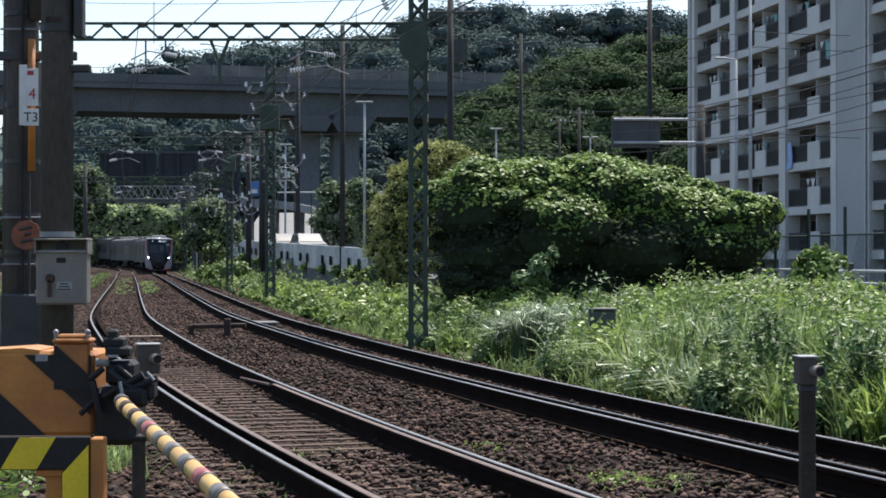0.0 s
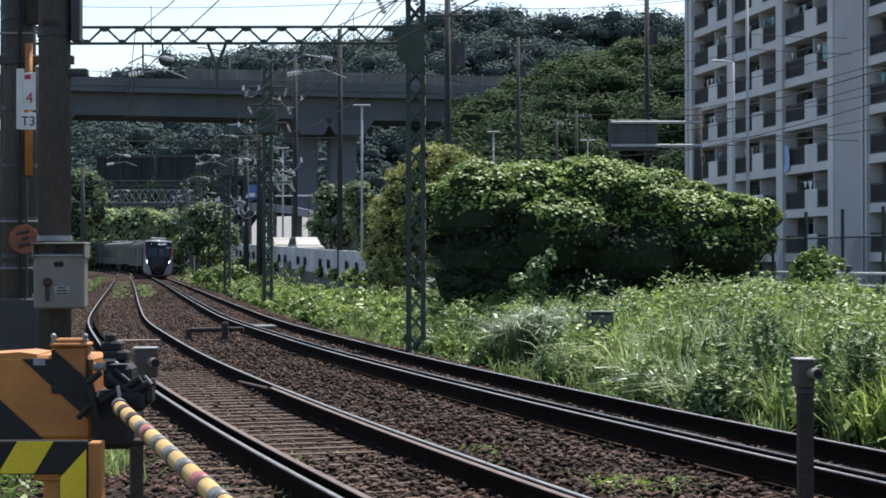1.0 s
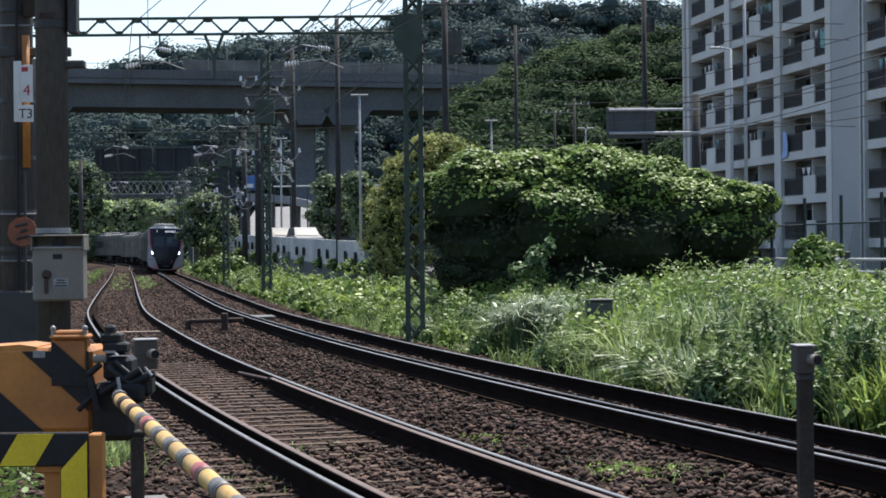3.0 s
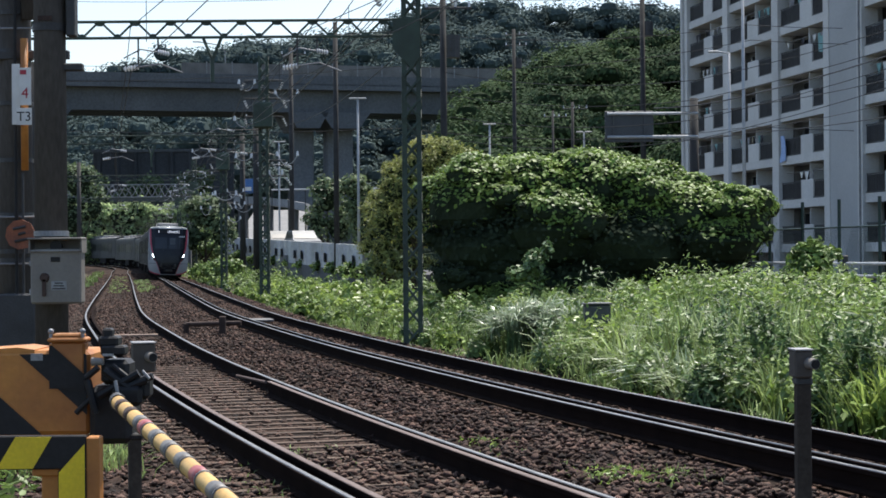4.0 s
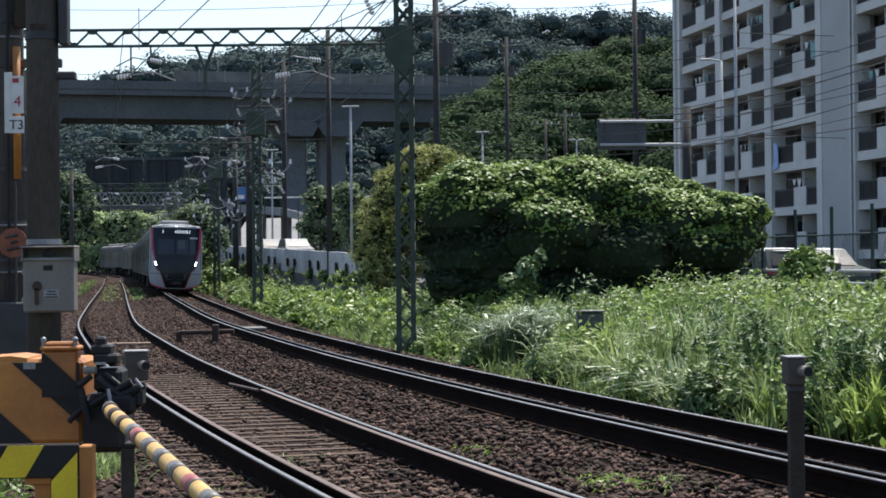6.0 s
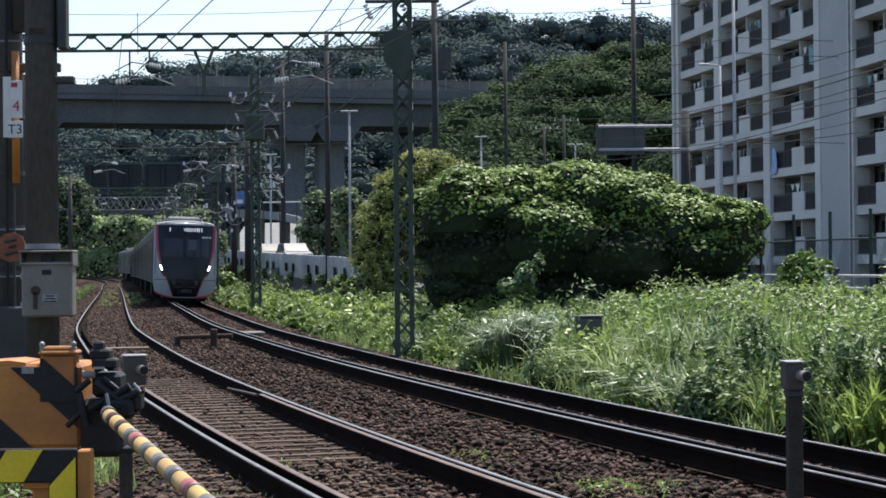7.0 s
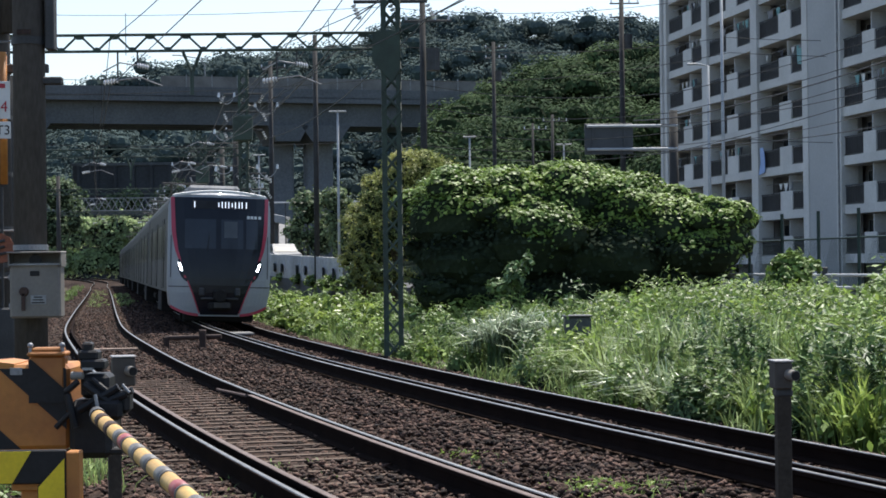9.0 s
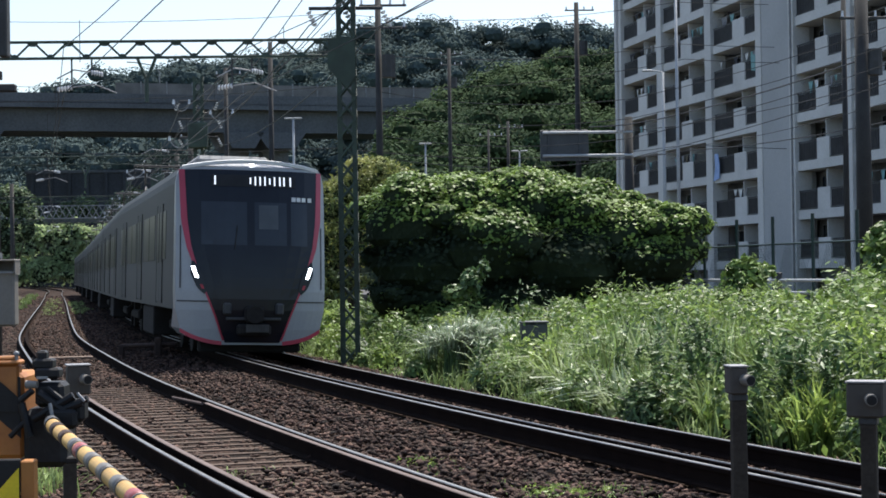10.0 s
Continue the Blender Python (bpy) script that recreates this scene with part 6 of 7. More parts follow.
# ---- apartment block ----
def build_block():
    ap = thing("apartment_building", Matrix(), "grey concrete apartment block with balconies and laundry", "apartment building")
    e = Vector((40.84 - 0.172 * 129.5, 129.5, 0))
    u = Vector((0.172, -1, 0)).normalized()
    w = Vector((-u.y, u.x, 0))
    m = Matrix(((u.x, w.x, 0, e.x), (u.y, w.y, 0, e.y), (0, 0, 1, 0), (0, 0, 0, 1)))
    U = lambda yy: (129.5 - yy) * 1.0147
    S, Z0, N = 2.74, 1.95, 8
    bays = [(U(128.9), U(121.2)), (U(120.2), U(111.9)), (U(110.8), U(102.9)), (U(98.2), U(91.6)), (U(90.7), U(84.0)), (U(83.1), U(76.0))]
    walls = [(U(102.9), U(98.2))]
    L = U(75.0)
    top = Z0 + S * N
    part("back_wall", MB().box(L / 2, 6.2, top / 2, L, 9.4, top + 0.6, m), M["recess"], ap, "wall behind the balconies, recess shade put into its dark grey")
    part("roof", MB().box(L / 2, 5.5, top + 0.55, L + 0.6, 12.0, 0.5, m), M["wall_paint"], ap)
    part("end_wall", MB().box(-0.35, 5.3, top / 2, 0.5, 11.2, top, m), M["wall_paint"], ap, "grey end wall of the block")
    for a, b in walls:
        part("blank_wall", MB().box((a + b) / 2, 0.55, top / 2, b - a, 1.3, top, m), M["wall_shade"], ap, "plain grey stairwell wall")
    cols = [(-0.1, 0.5), (U(121.2), U(120.2)), (U(111.9), U(110.8)), (U(103.5), U(102.7)), (U(98.7), U(98.0)), (U(91.6), U(90.7)), (U(84.0), U(83.1)), (U(76.0), U(75.2))]
    for a, b in cols:
        part("column", MB().box((a + b) / 2, 0.35, top / 2, b - a, 1.0, top, m), M["wall_white"], ap)
    rng2 = random.Random(5)
    for k in range(-1, N):
        z = Z0 + S * k
        for a, b in bays:
            part("balcony_slab", MB().box((a + b) / 2, 0.75, z - 0.22, b - a, 1.5, 0.52, m), M["wall_white"], ap)
            if k < 0:
                continue
            l = b - a
            c0, c1 = a + l * 0.42, a + l * 0.66
            part("balcony_panel", MB().box((c0 + c1) / 2, 0.06, z + 0.62, c1 - c0, 0.10, 1.16, m), M["wall_white"], ap, "solid white balcony parapet")
            for r0, r1 in ((a, c0), (c1, b)):
                rail = part("balcony_railing", MB().box((r0 + r1) / 2, 0.08, z + 1.12, r1 - r0, 0.05, 0.05, m).box((r0 + r1) / 2, 0.08, z + 0.12, r1 - r0, 0.04, 0.04, m), M["steel_dark"], ap, "dark metal balcony railing")
                mb = MB()
                nb = int((r1 - r0) / 0.22)
                for q in range(nb):
                    mb.box(r0 + 0.1 + q * 0.22, 0.08, z + 0.62, 0.05, 0.03, 0.98, m)
                tagged(part("railing_infill", mb, M["steel_dark"], rail), kind="stuff")
                part("railing_sheet", MB().box((r0 + r1) / 2, 0.12, z + 0.60, r1 - r0 - 0.05, 0.012, 0.9, m), M["rail_sheet"], rail, "dark screen behind the railing")
            for q in (0.16, 0.5, 0.84):
                wd = part("window", MB().box(a + l * q, 1.46, z + 1.02, l * 0.22, 0.06, 1.85, m), M["window"], ap, "dark sliding window")
                part("window_frame", MB().box(a + l * q, 1.43, z + 1.02, 0.06, 0.05, 1.85, m).box(a + l * q, 1.43, z + 1.95, l * 0.23, 0.05, 0.06, m), M["steel_grey"], wd)
            part("balcony_divider", MB().box(a + l * 0.54, 0.8, z + 1.1, 0.08, 1.2, 2.2, m), M["wall_white"], ap)
            if rng2.random() < 0.6:
                part("air_conditioner", MB().box(a + l * rng2.choice((0.3, 0.72)), 1.0, z + 0.35, 0.8, 0.3, 0.6, m), M["white"], ap, "white air conditioner on the balcony")
            # washing on poles
            if rng2.random() < 0.65:
                pole = part("washing_pole", MB().tube(m @ Vector((a + 0.2, 0.35, z + 1.75)), m @ Vector((b - 0.2, 0.35, z + 1.75)), 0.02, n=5), M["steel_grey"], ap)
                for q in range(rng2.randint(3, 9)):
                    cxx = a + l * rng2.uniform(0.05, 0.95)
                    ww, hh = rng2.uniform(0.2, 0.6), rng2.uniform(0.35, 0.8)
                    part("hung_cloth", MB().sweep([[m @ Vector((cxx - ww / 2, 0.33 + dd, z + 1.73)), m @ Vector((cxx + ww / 2, 0.37 + dd, z + 1.73)), m @ Vector((cxx + ww * 0.45, 0.30 + dd, z + 1.73 - hh)), m @ Vector((cxx - ww * 0.4, 0.40 + dd, z + 1.70 - hh))] for dd in (0, 0.02)]), M[rng2.choice(("cloth_dark", "cloth_grey", "white", "cloth_teal", "cloth_dark"))], pole)
    a, b = bays[2]
    # the long pale blue sheet hung out on the lower storey
    part("hung_sheet", MB().sweep([[m @ Vector((a + 0.10 + x, -0.10 - d - 0.04 * math.sin(x * 12), Z0 + S * 2 + zz)) for x, zz in ((0.25, 1.35), (0.8, 1.35), (1.0, 0.6), (0.95, -0.2), (0.1, -0.35), (0.3, 0.5))] for d in (0, 0.04)]), M["blue_cloth"], ap, "pale blue sheet hung over the railing")
    part("hung_sheet", MB().sweep([[m @ Vector((b - 1.5 + x, -0.06 - d, Z0 + S * 4 + zz)) for x, zz in ((0, 1.4), (0.75, 1.4), (0.7, 0.4), (0.1, 0.5))] for d in (0, 0.04)]), M["cloth_teal"], ap, "teal towel hung over the railing")
    part("drain_pipe", MB().tube(m @ Vector((U(98.3), -0.2, 0)), m @ Vector((U(98.3), -0.2, top)), 0.06, n=8), M["steel_grey"], ap)


M["cloth_dark"] = mat("dark_cloth", (0.05, 0.05, 0.06), (0.03, 0.03, 0.04), 0.9, scale=5, fine=60, bump=0.2)
M["cloth_grey"] = mat("grey_cloth", (0.30, 0.30, 0.31), (0.22, 0.22, 0.23), 0.9, scale=5, fine=60, bump=0.2)
M["cloth_teal"] = mat("teal_cloth", (0.22, 0.42, 0.42), (0.17, 0.33, 0.33), 0.9, scale=5, fine=60, bump=0.2)
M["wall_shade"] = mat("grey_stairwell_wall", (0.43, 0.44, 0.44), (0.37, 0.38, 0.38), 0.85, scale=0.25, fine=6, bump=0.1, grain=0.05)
M["rail_sheet"] = mat("dark_railing_screen", (0.06, 0.06, 0.065), (0.045, 0.045, 0.05), 0.7, scale=2, fine=20, bump=0.1)
build_block()


# ---- viaduct ----
def build_viaduct():
    v = thing("highway_viaduct", Matrix(), "dark grey concrete highway viaduct crossing the valley", "viaduct")
    p = Vector((-70, 262, 0))
    q = Vector((60, 296, 0))
    d = (q - p).normalized()
    n = Vector((d.y, -d.x, 0))
    m = Matrix(((d.x, -n.x, 0, p.x), (d.y, -n.y, 0, p.y), (0, 0, 1, 0), (0, 0, 0, 1)))
    L = (q - p).length
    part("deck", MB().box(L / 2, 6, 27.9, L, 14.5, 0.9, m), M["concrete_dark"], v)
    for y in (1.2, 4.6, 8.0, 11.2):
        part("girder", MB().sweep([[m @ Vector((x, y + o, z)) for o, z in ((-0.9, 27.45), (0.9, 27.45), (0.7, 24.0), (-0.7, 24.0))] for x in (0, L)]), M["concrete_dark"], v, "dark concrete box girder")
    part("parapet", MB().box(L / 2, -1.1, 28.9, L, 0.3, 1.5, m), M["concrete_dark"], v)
    for k in range(34):
        x = L * (k + 0.5) / 34
        if x < 32:
            continue
        part("noise_panel", MB().box(x, -1.0, 30.4, L / 34 - 0.12, 0.12, 1.9, m), M["concrete"], v)
        part("panel_post", MB().box(x + L / 68, -1.05, 30.5, 0.16, 0.22, 2.2, m), M["steel_grey"], v)
    for k in range(13):
        x = 2 + k * 2.4
        part("guard_post", MB().box(x, -1.0, 30.1, 0.08, 0.08, 1.0, m), M["steel_dark"], v)
    part("guard_bar", MB().box(16, -1.0, 30.5, 32, 0.07, 0.07, m), M["steel_dark"], v)
    for x, w in ((11.0, 4.6), (51.5, 3.6), (57.5, 4.4), (86, 4.0)):
        pier = part("pier", MB().box(x, 6, 11.5, w, 3.0, 25.0, m, 0.3), M["concrete_pier"], v, "dark concrete pier")
        part("pier_cap", MB().sweep([[m @ Vector((x + o, y, z)) for o, z in ((-w * 0.5, 21.5), (w * 0.5, 21.5), (w * 0.9, 24.0), (-w * 0.9, 24.0))] for y in (-0.5, 12.5)]), M["concrete_dark"], pier)
    for x in (9.5, 34.5):
        lamp = part("highway_lamp", MB().line([m @ Vector((x + 4, -0.6, 29)), m @ Vector((x + 4, -0.6, 33.2)), m @ Vector((x + 3, -0.6, 34.2)), m @ Vector((x, -0.6, 34.6))], 0.10), M["steel_grey"], v, "curved grey street lamp on the parapet")
        part("lamp_head", MB().box(x - 0.4, -0.6, 34.6, 1.2, 0.35, 0.18, m, 0.05), M["steel_grey"], lamp)
    # retaining wall below the deck, with the shade put into its dark concrete
    w = thing("retaining_wall", Matrix(), "concrete retaining wall under the viaduct, shade put into its dark colour", "wall")
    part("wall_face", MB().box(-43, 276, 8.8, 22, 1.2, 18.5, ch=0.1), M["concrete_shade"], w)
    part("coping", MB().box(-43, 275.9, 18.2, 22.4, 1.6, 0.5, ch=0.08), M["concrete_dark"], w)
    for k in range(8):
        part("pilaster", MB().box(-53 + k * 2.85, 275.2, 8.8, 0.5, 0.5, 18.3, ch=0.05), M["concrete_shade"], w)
    # plain slab bridge further below
    b = thing("footbridge", Matrix(), "grey steel lattice footbridge over the line", "footbridge")
    part("deck", MB().box(-38, 215, 8.6, 16, 2.0, 0.5), M["concrete_dark"], b)
    part("railing", MB().lattice((-46, 213.8, 9.6), (-30, 213.8, 9.6), (0, 0, 1), 1.5, 0.1, 1.6, 0.05), M["steel_grey"], b)
    part("support", MB().box(-30.5, 215, 4, 0.6, 0.8, 9), M["concrete_dark"], b)
    part("support", MB().box(-45.5, 215, 4, 0.6, 0.8, 9), M["concrete_dark"], b)


# dark blue-grey imitates the shade under the viaduct
M["concrete_shade"] = mat("shade_dark_concrete", (0.062, 0.066, 0.072), (0.045, 0.048, 0.053), 0.9, scale=0.2, fine=3, bump=0.3)
# haze over the viaduct is put into these two blue-tinted concretes
M["concrete_dark"] = mat("stained_hazy_dark_concrete", (0.120, 0.128, 0.138), (0.088, 0.095, 0.104), 0.9, scale=0.15, fine=3, bump=0.3)
M["concrete_pier"] = mat("hazy_grey_pier_concrete", (0.185, 0.195, 0.21), (0.14, 0.148, 0.16), 0.9, scale=0.15, fine=3, bump=0.3)
build_viaduct()


# ---- street side ----
def px_at(u, v, y):
    """Point at range y on the sight line (u, v)."""
    return Vector(((u - 784) / 3100 * y, y, 1.5 + (458 - v) / 3100 * y))


M["wall_dirty"] = mat("stained_white_wall", (0.60, 0.61, 0.61), (0.42, 0.43, 0.43), 0.85, scale=0.5, fine=6, bump=0.1)


def build_white_wall():
    w = thing("white_wall", Matrix(), "white concrete panel wall along the road", "wall")
    a, b = px_at(408, 452, 149), px_at(645, 489, 85)
    n = 22
    for k in range(n):
        p, q = a.lerp(b, k / n), a.lerp(b, (k + 0.96) / n)
        h = 1.35
        d = Vector((0.18, 0, 0))
        part("panel", MB().sweep([[r, r + d, r + d + Vector((0, 0, h)), r + Vector((0, 0, h))] for r in (p, q)]), M["wall_dirty"], w)
        if k % 3 != 1:
            c = p.lerp(q, 0.5) + Vector((-0.03, -0.05, h * 0.42))
            part("opening_cover", MB().box(c.x, c.y, c.z, 0.06, 1.2, 0.5), M["steel_dark"], w, "dark rectangular cover")
    part("base_course", MB().sweep([[r + Vector((-0.05, 0, -0.9)), r + Vector((0.4, 0, -0.9)), r + Vector((0.4, 0, 0)), r + Vector((-0.05, 0, 0))] for r in (a, b)]), M["concrete_dark"], w)


build_white_wall()
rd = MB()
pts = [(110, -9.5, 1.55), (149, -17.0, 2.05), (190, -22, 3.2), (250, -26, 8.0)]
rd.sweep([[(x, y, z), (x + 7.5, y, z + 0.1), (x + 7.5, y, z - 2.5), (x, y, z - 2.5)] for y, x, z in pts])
tagged(ob_from("road", rd, M["asphalt_pale"]), "asphalt road behind the wall, sunlight put into its pale grey", "road", kind="structure")


def build_ramp():
    """A low concrete slip road rising behind the houses, with a pipe rail."""
    r = thing("road_ramp", Matrix(), "grey concrete slip road on piers with a pale pipe rail", "ramp")
    line = [px_at(u, v, y) for u, v, y in ((425, 352, 172), (470, 353, 168), (515, 358, 164), (552, 366, 160))]
    part("deck", MB().sweep([[p, p + Vector((0, 5, 0.1)), p + Vector((0, 5, -0.7)), p + Vector((0, 0, -0.7))] for p in line]), M["ramp_grey"], r, "grey concrete deck edge")
    for p in line[:-1]:
        part("pier", MB().box(p.x + 0.6, p.y + 2.5, (p.z - 0.7) / 2, 0.9, 1.2, p.z - 0.75, ch=0.05), M["concrete_dark"], r)
    a, b = px_at(492, 341, 158), px_at(684, 340, 140)
    part("pipe_rail", MB().tube(a, b, 0.07, n=6), M["lamp_grey"], r, "pale steel pipe")
    for k in range(7):
        p = a.lerp(b, k / 6)
        part("rail_post", MB().tube(p, (p.x, p.y, 0.0), 0.05, n=6), M["steel_dark"], r)
    s = thing("road_sign", Matrix.Translation(px_at(449, 334, 140)), "small blue and white road sign on a post", "sign")
    part("plate", MB().box(0, 0, 0, 0.85, 0.04, 1.15, ch=0.01), M["sign_blue"], s)
    part("white_bar", MB().box(0, -0.03, -0.22, 0.6, 0.02, 0.3), M["white"], s)
    part("post", MB().tube((0, 0.05, 0.5), (0, 0.05, -7.0), 0.04, n=6), M["steel_dark"], s)


M["ramp_grey"] = mat("pale_grey_ramp_concrete", (0.26, 0.27, 0.28), (0.20, 0.21, 0.22), 0.9, scale=0.4, fine=6, bump=0.2)
M["sign_blue"] = mat("blue_sign_paint", (0.06, 0.17, 0.42), (0.05, 0.14, 0.36), 0.5, scale=2, fine=20, bump=0.0)
M["lamp_grey"] = mat("pale_grey_lamp_paint", (0.42, 0.44, 0.46), (0.34, 0.36, 0.38), 0.5, scale=2, fine=20, bump=0.0)
build_ramp()


def build_vehicle(name, m, label, colour, l=4.4, w=1.7, h=1.48, van=False, top=None):
    """A car or van: lower body, cabin, glass, wheels, lamps; it faces +Y."""
    c = thing(name, m, label, "van" if van else "car", "vehicles on the road")
    hl = l / 2
    low = [(-hl, 0.35), (-hl, 0.80), (-hl + 0.15, 0.92), (hl * 0.45, 0.95), (hl - 0.12, 0.78), (hl, 0.6), (hl, 0.33)]
    body = MB().sweep([[(s * (w / 2 - i), y, z) for y, z in low] for s, i in ((-1, 0.0), (-1, 0.0), (1, 0.0))][1:])
    part("body", body, colour, c)
    cab = [(-hl + 0.1, 0.90), (-hl + (0.12 if van else 0.55), h), (hl * (0.55 if van else 0.12), h), (hl * (0.85 if van else 0.52), 0.92)]
    part("cabin", MB().sweep([[(s * (w / 2 - 0.06), cab[0][0], cab[0][1]), (s * (w / 2 - 0.16), cab[1][0], cab[1][1]), (s * (w / 2 - 0.16), cab[2][0], cab[2][1]), (s * (w / 2 - 0.06), cab[3][0], cab[3][1])] for s in (-1, 1)]), colour, c)
    for s in (-1, 1):
        part("side_glass", MB().sweep([[(s * (w / 2 - 0.075 + d), cab[0][0] + 0.25, 0.98), (s * (w / 2 - 0.135 + d), cab[1][0] + 0.12, h - 0.10), (s * (w / 2 - 0.135 + d), cab[2][0] - 0.08, h - 0.10), (s * (w / 2 - 0.075 + d), cab[3][0] - 0.30, 0.98)] for d in (0.0, 0.012)]), M["car_glass"], c, "dark side glass")
        for y in (-hl + 0.8, hl - 0.8):
            wh = part("wheel", MB().tube((s * (w / 2 - 0.2), y, 0.31), (s * (w / 2 + 0.01), y, 0.31), 0.31, n=18), M["rubber"], c)
            part("rim", MB().tube((s * (w / 2 - 0.02), y, 0.31), (s * (w / 2 + 0.016), y, 0.31), 0.19, n=14), M["steel_grey"], wh)
        part("tail_lamp", MB().box(s * (w / 2 - 0.15), -hl - 0.005, 0.76, 0.24, 0.03, 0.14, ch=0.008), M["red"], c)
    part("windscreen", MB().sweep([[(x, cab[3][0] - 0.02 + d, 0.96) if k == 0 else (x * 0.9, cab[2][0] + 0.04 + d, h - 0.06) for k, x in ((0, -w / 2 + 0.14), (0, w / 2 - 0.14), (1, w / 2 - 0.2), (1, -w / 2 + 0.2))] for d in (0.0, 0.02)]), M["car_glass"], c)
    part("rear_glass", MB().sweep([[(x, cab[0][0] + 0.02 - d, 0.98) if k == 0 else (x * 0.9, cab[1][0] - 0.03 - d, h - 0.08) for k, x in ((0, -w / 2 + 0.2), (0, w / 2 - 0.2), (1, w / 2 - 0.26), (1, -w / 2 + 0.26))] for d in (0.0, 0.02)]), M["car_glass"], c)
    if top:
        y0, y1 = cab[1][0] - 0.08, cab[2][0] + 0.10
        part("roof", MB().sweep([[(x * w / 2, y0 + 0.05 * abs(x), h - 0.05), (x * w / 2, y0 + 0.25, h + 0.05 - 0.05 * abs(x)), (x * w / 2, y1 - 0.35, h + 0.06 - 0.05 * abs(x)), (x * w / 2, y1, h - 0.06)] for x in (-0.86, -0.5, 0, 0.5, 0.86)]), top, c, "pale roof left bright above the shade-dark body")
    return c


# shade behind the mesh fence is put into this dark body colour
M["paint_shaded"] = mat("shade_dark_teal_car_body", (0.035, 0.05, 0.05), (0.028, 0.04, 0.04), 0.5, scale=1, fine=20, bump=0.0, spec=0.3)
M["paint_roof"] = mat("pale_car_roof_paint", (0.55, 0.57, 0.58), (0.5, 0.52, 0.53), 0.4, scale=1, fine=20, bump=0.0)
M["paint_white"] = mat("white_car_paint", (0.22, 0.225, 0.23), (0.18, 0.185, 0.19), 0.6, scale=1, fine=20, bump=0.0)
M["paint_silver"] = mat("silver_car_paint", (0.13, 0.135, 0.14), (0.10, 0.105, 0.11), 0.6, scale=1, fine=20, bump=0.0)
for u, v_, y, van, col, turn in ((505, 446, 122, False, "paint_silver", 195), (545, 446, 116, False, "paint_white", 195)):
    p = px_at(u, v_, y)
    p.z = float(np.interp(y, [a for a, b, c in pts], [c for a, b, c in pts])) + 0.05
    build_vehicle("van" if van else "car", Matrix.Translation(p) @ pose(0, 0, 0, 0, 0, turn), ("white van" if van else "white or silver car") + " standing on the sunlit road", M[col], 4.5, 1.75, 1.95 if van else 1.48, van)
car_a = build_vehicle("car", Matrix.Translation((14, 30, 0.33)), "white-roofed car driving behind the fence, shade put into its dark body", M["paint_shaded"], top=M["paint_roof"])
car_b = build_vehicle("car", Matrix.Translation((14, 24, 0.33)), "pale-roofed people carrier driving behind the fence, shade put into its dark body", M["paint_shaded"], 4.7, 1.75, 1.66, top=M["paint_roof"])
car_c = build_vehicle("car", Matrix.Translation((20, 104, 0.33)), "white-roofed car coming along the road, shade put into its dark body", M["paint_shaded"], top=M["paint_roof"])


def build_utility_pole(u, y, top_v, r, arms, label="dark concrete utility pole with cross arms"):
    p = px_at(u, top_v, y)
    base = float(ground_z(np.array(p.x), np.array(y))) - 0.5
    t = thing("utility_pole", Matrix.Translation((p.x, y, base)), label, "pole", "utility poles")
    h = p.z - base
    part("shaft", MB().tube((0, 0, 0), (0, 0, h), r, r * 0.75, n=12), M["pole_dark"], t, smooth=True)
    for k in range(arms):
        z = h - 0.5 - 0.9 * k
        arm = part("cross_arm", MB().box(0.2, 0, z, 1.9, 0.09, 0.09, ch=0.01), M["steel_dark"], t)
        for q in (-0.65, 0.1, 0.5, 1.05):
            part("insulator", MB().tube((q, 0, z + 0.05), (q, 0, z + 0.25), 0.05, 0.035, n=8), M["porcelain"], arm)
    if arms > 1:
        part("transformer", MB().tube((0.4, -0.1, h - 3.4), (0.4, -0.1, h - 2.5), 0.28, n=12), M["steel_dark"], t, "dark pole-mounted transformer")
    return t


M["pole_dark"] = mat("dark_weathered_pole", (0.04, 0.039, 0.038), (0.026, 0.025, 0.025), 0.85, scale=1.5, fine=20, bump=0.2)
for u, y, tv, r, arms in ((606, 92, 45, 0.16, 0), (797, 70, -40, 0.16, 2), (1150, 112, -20, 0.2, 2), (922, 150, 60, 0.2, 2), (1025, 130, 190, 0.14, 1), (990, 140, 205, 0.12, 1), (527, 130, 90, 0.2, 1), (465, 118, 200, 0.28, 1), (440, 112, 240, 0.2, 0), (1240, 82, 185, 0.26, 0), (1662, 60, -60, 0.30, 2), (1630, 64, -40, 0.12, 0)):
    build_utility_pole(u, y, tv, r, arms)


def build_street_lamp(u, y, top_v, double, arm=0.7):
    p = px_at(u, top_v, y)
    t = thing("street_lamp", Matrix.Translation((p.x, y, 0.2)), "slim pale grey street lamp post", "street lamp", "street lamps")
    h = p.z - 0.2
    part("post", MB().tube((0, 0, 0), (0, 0, h), 0.085, 0.06, n=10), M["lamp_grey"], t, smooth=True)
    for s in ((-1, 1) if double else (-1,)):
        a = part("arm", MB().line([(0, 0, h), (s * arm * 0.5, 0, h + 0.06), (s * arm, 0, h + 0.08)], 0.035), M["lamp_grey"], t)
        part("lamp_head", MB().box(s * arm, 0, h + 0.08, 0.5, 0.2, 0.09, ch=0.03), M["lamp_grey"], a)
    return t


for u, y, tv, dbl, arm in ((645, 100, 183, True, 0.25), (505, 130, 258, True, 0.25), (878, 120, 230, True, 0.2), (1328, 72, -30, False, 0.3), (1303, 78, 106, False, 0.7), (1045, 120, 245, True, 0.3)):
    build_street_lamp(u, y, tv, dbl, arm)


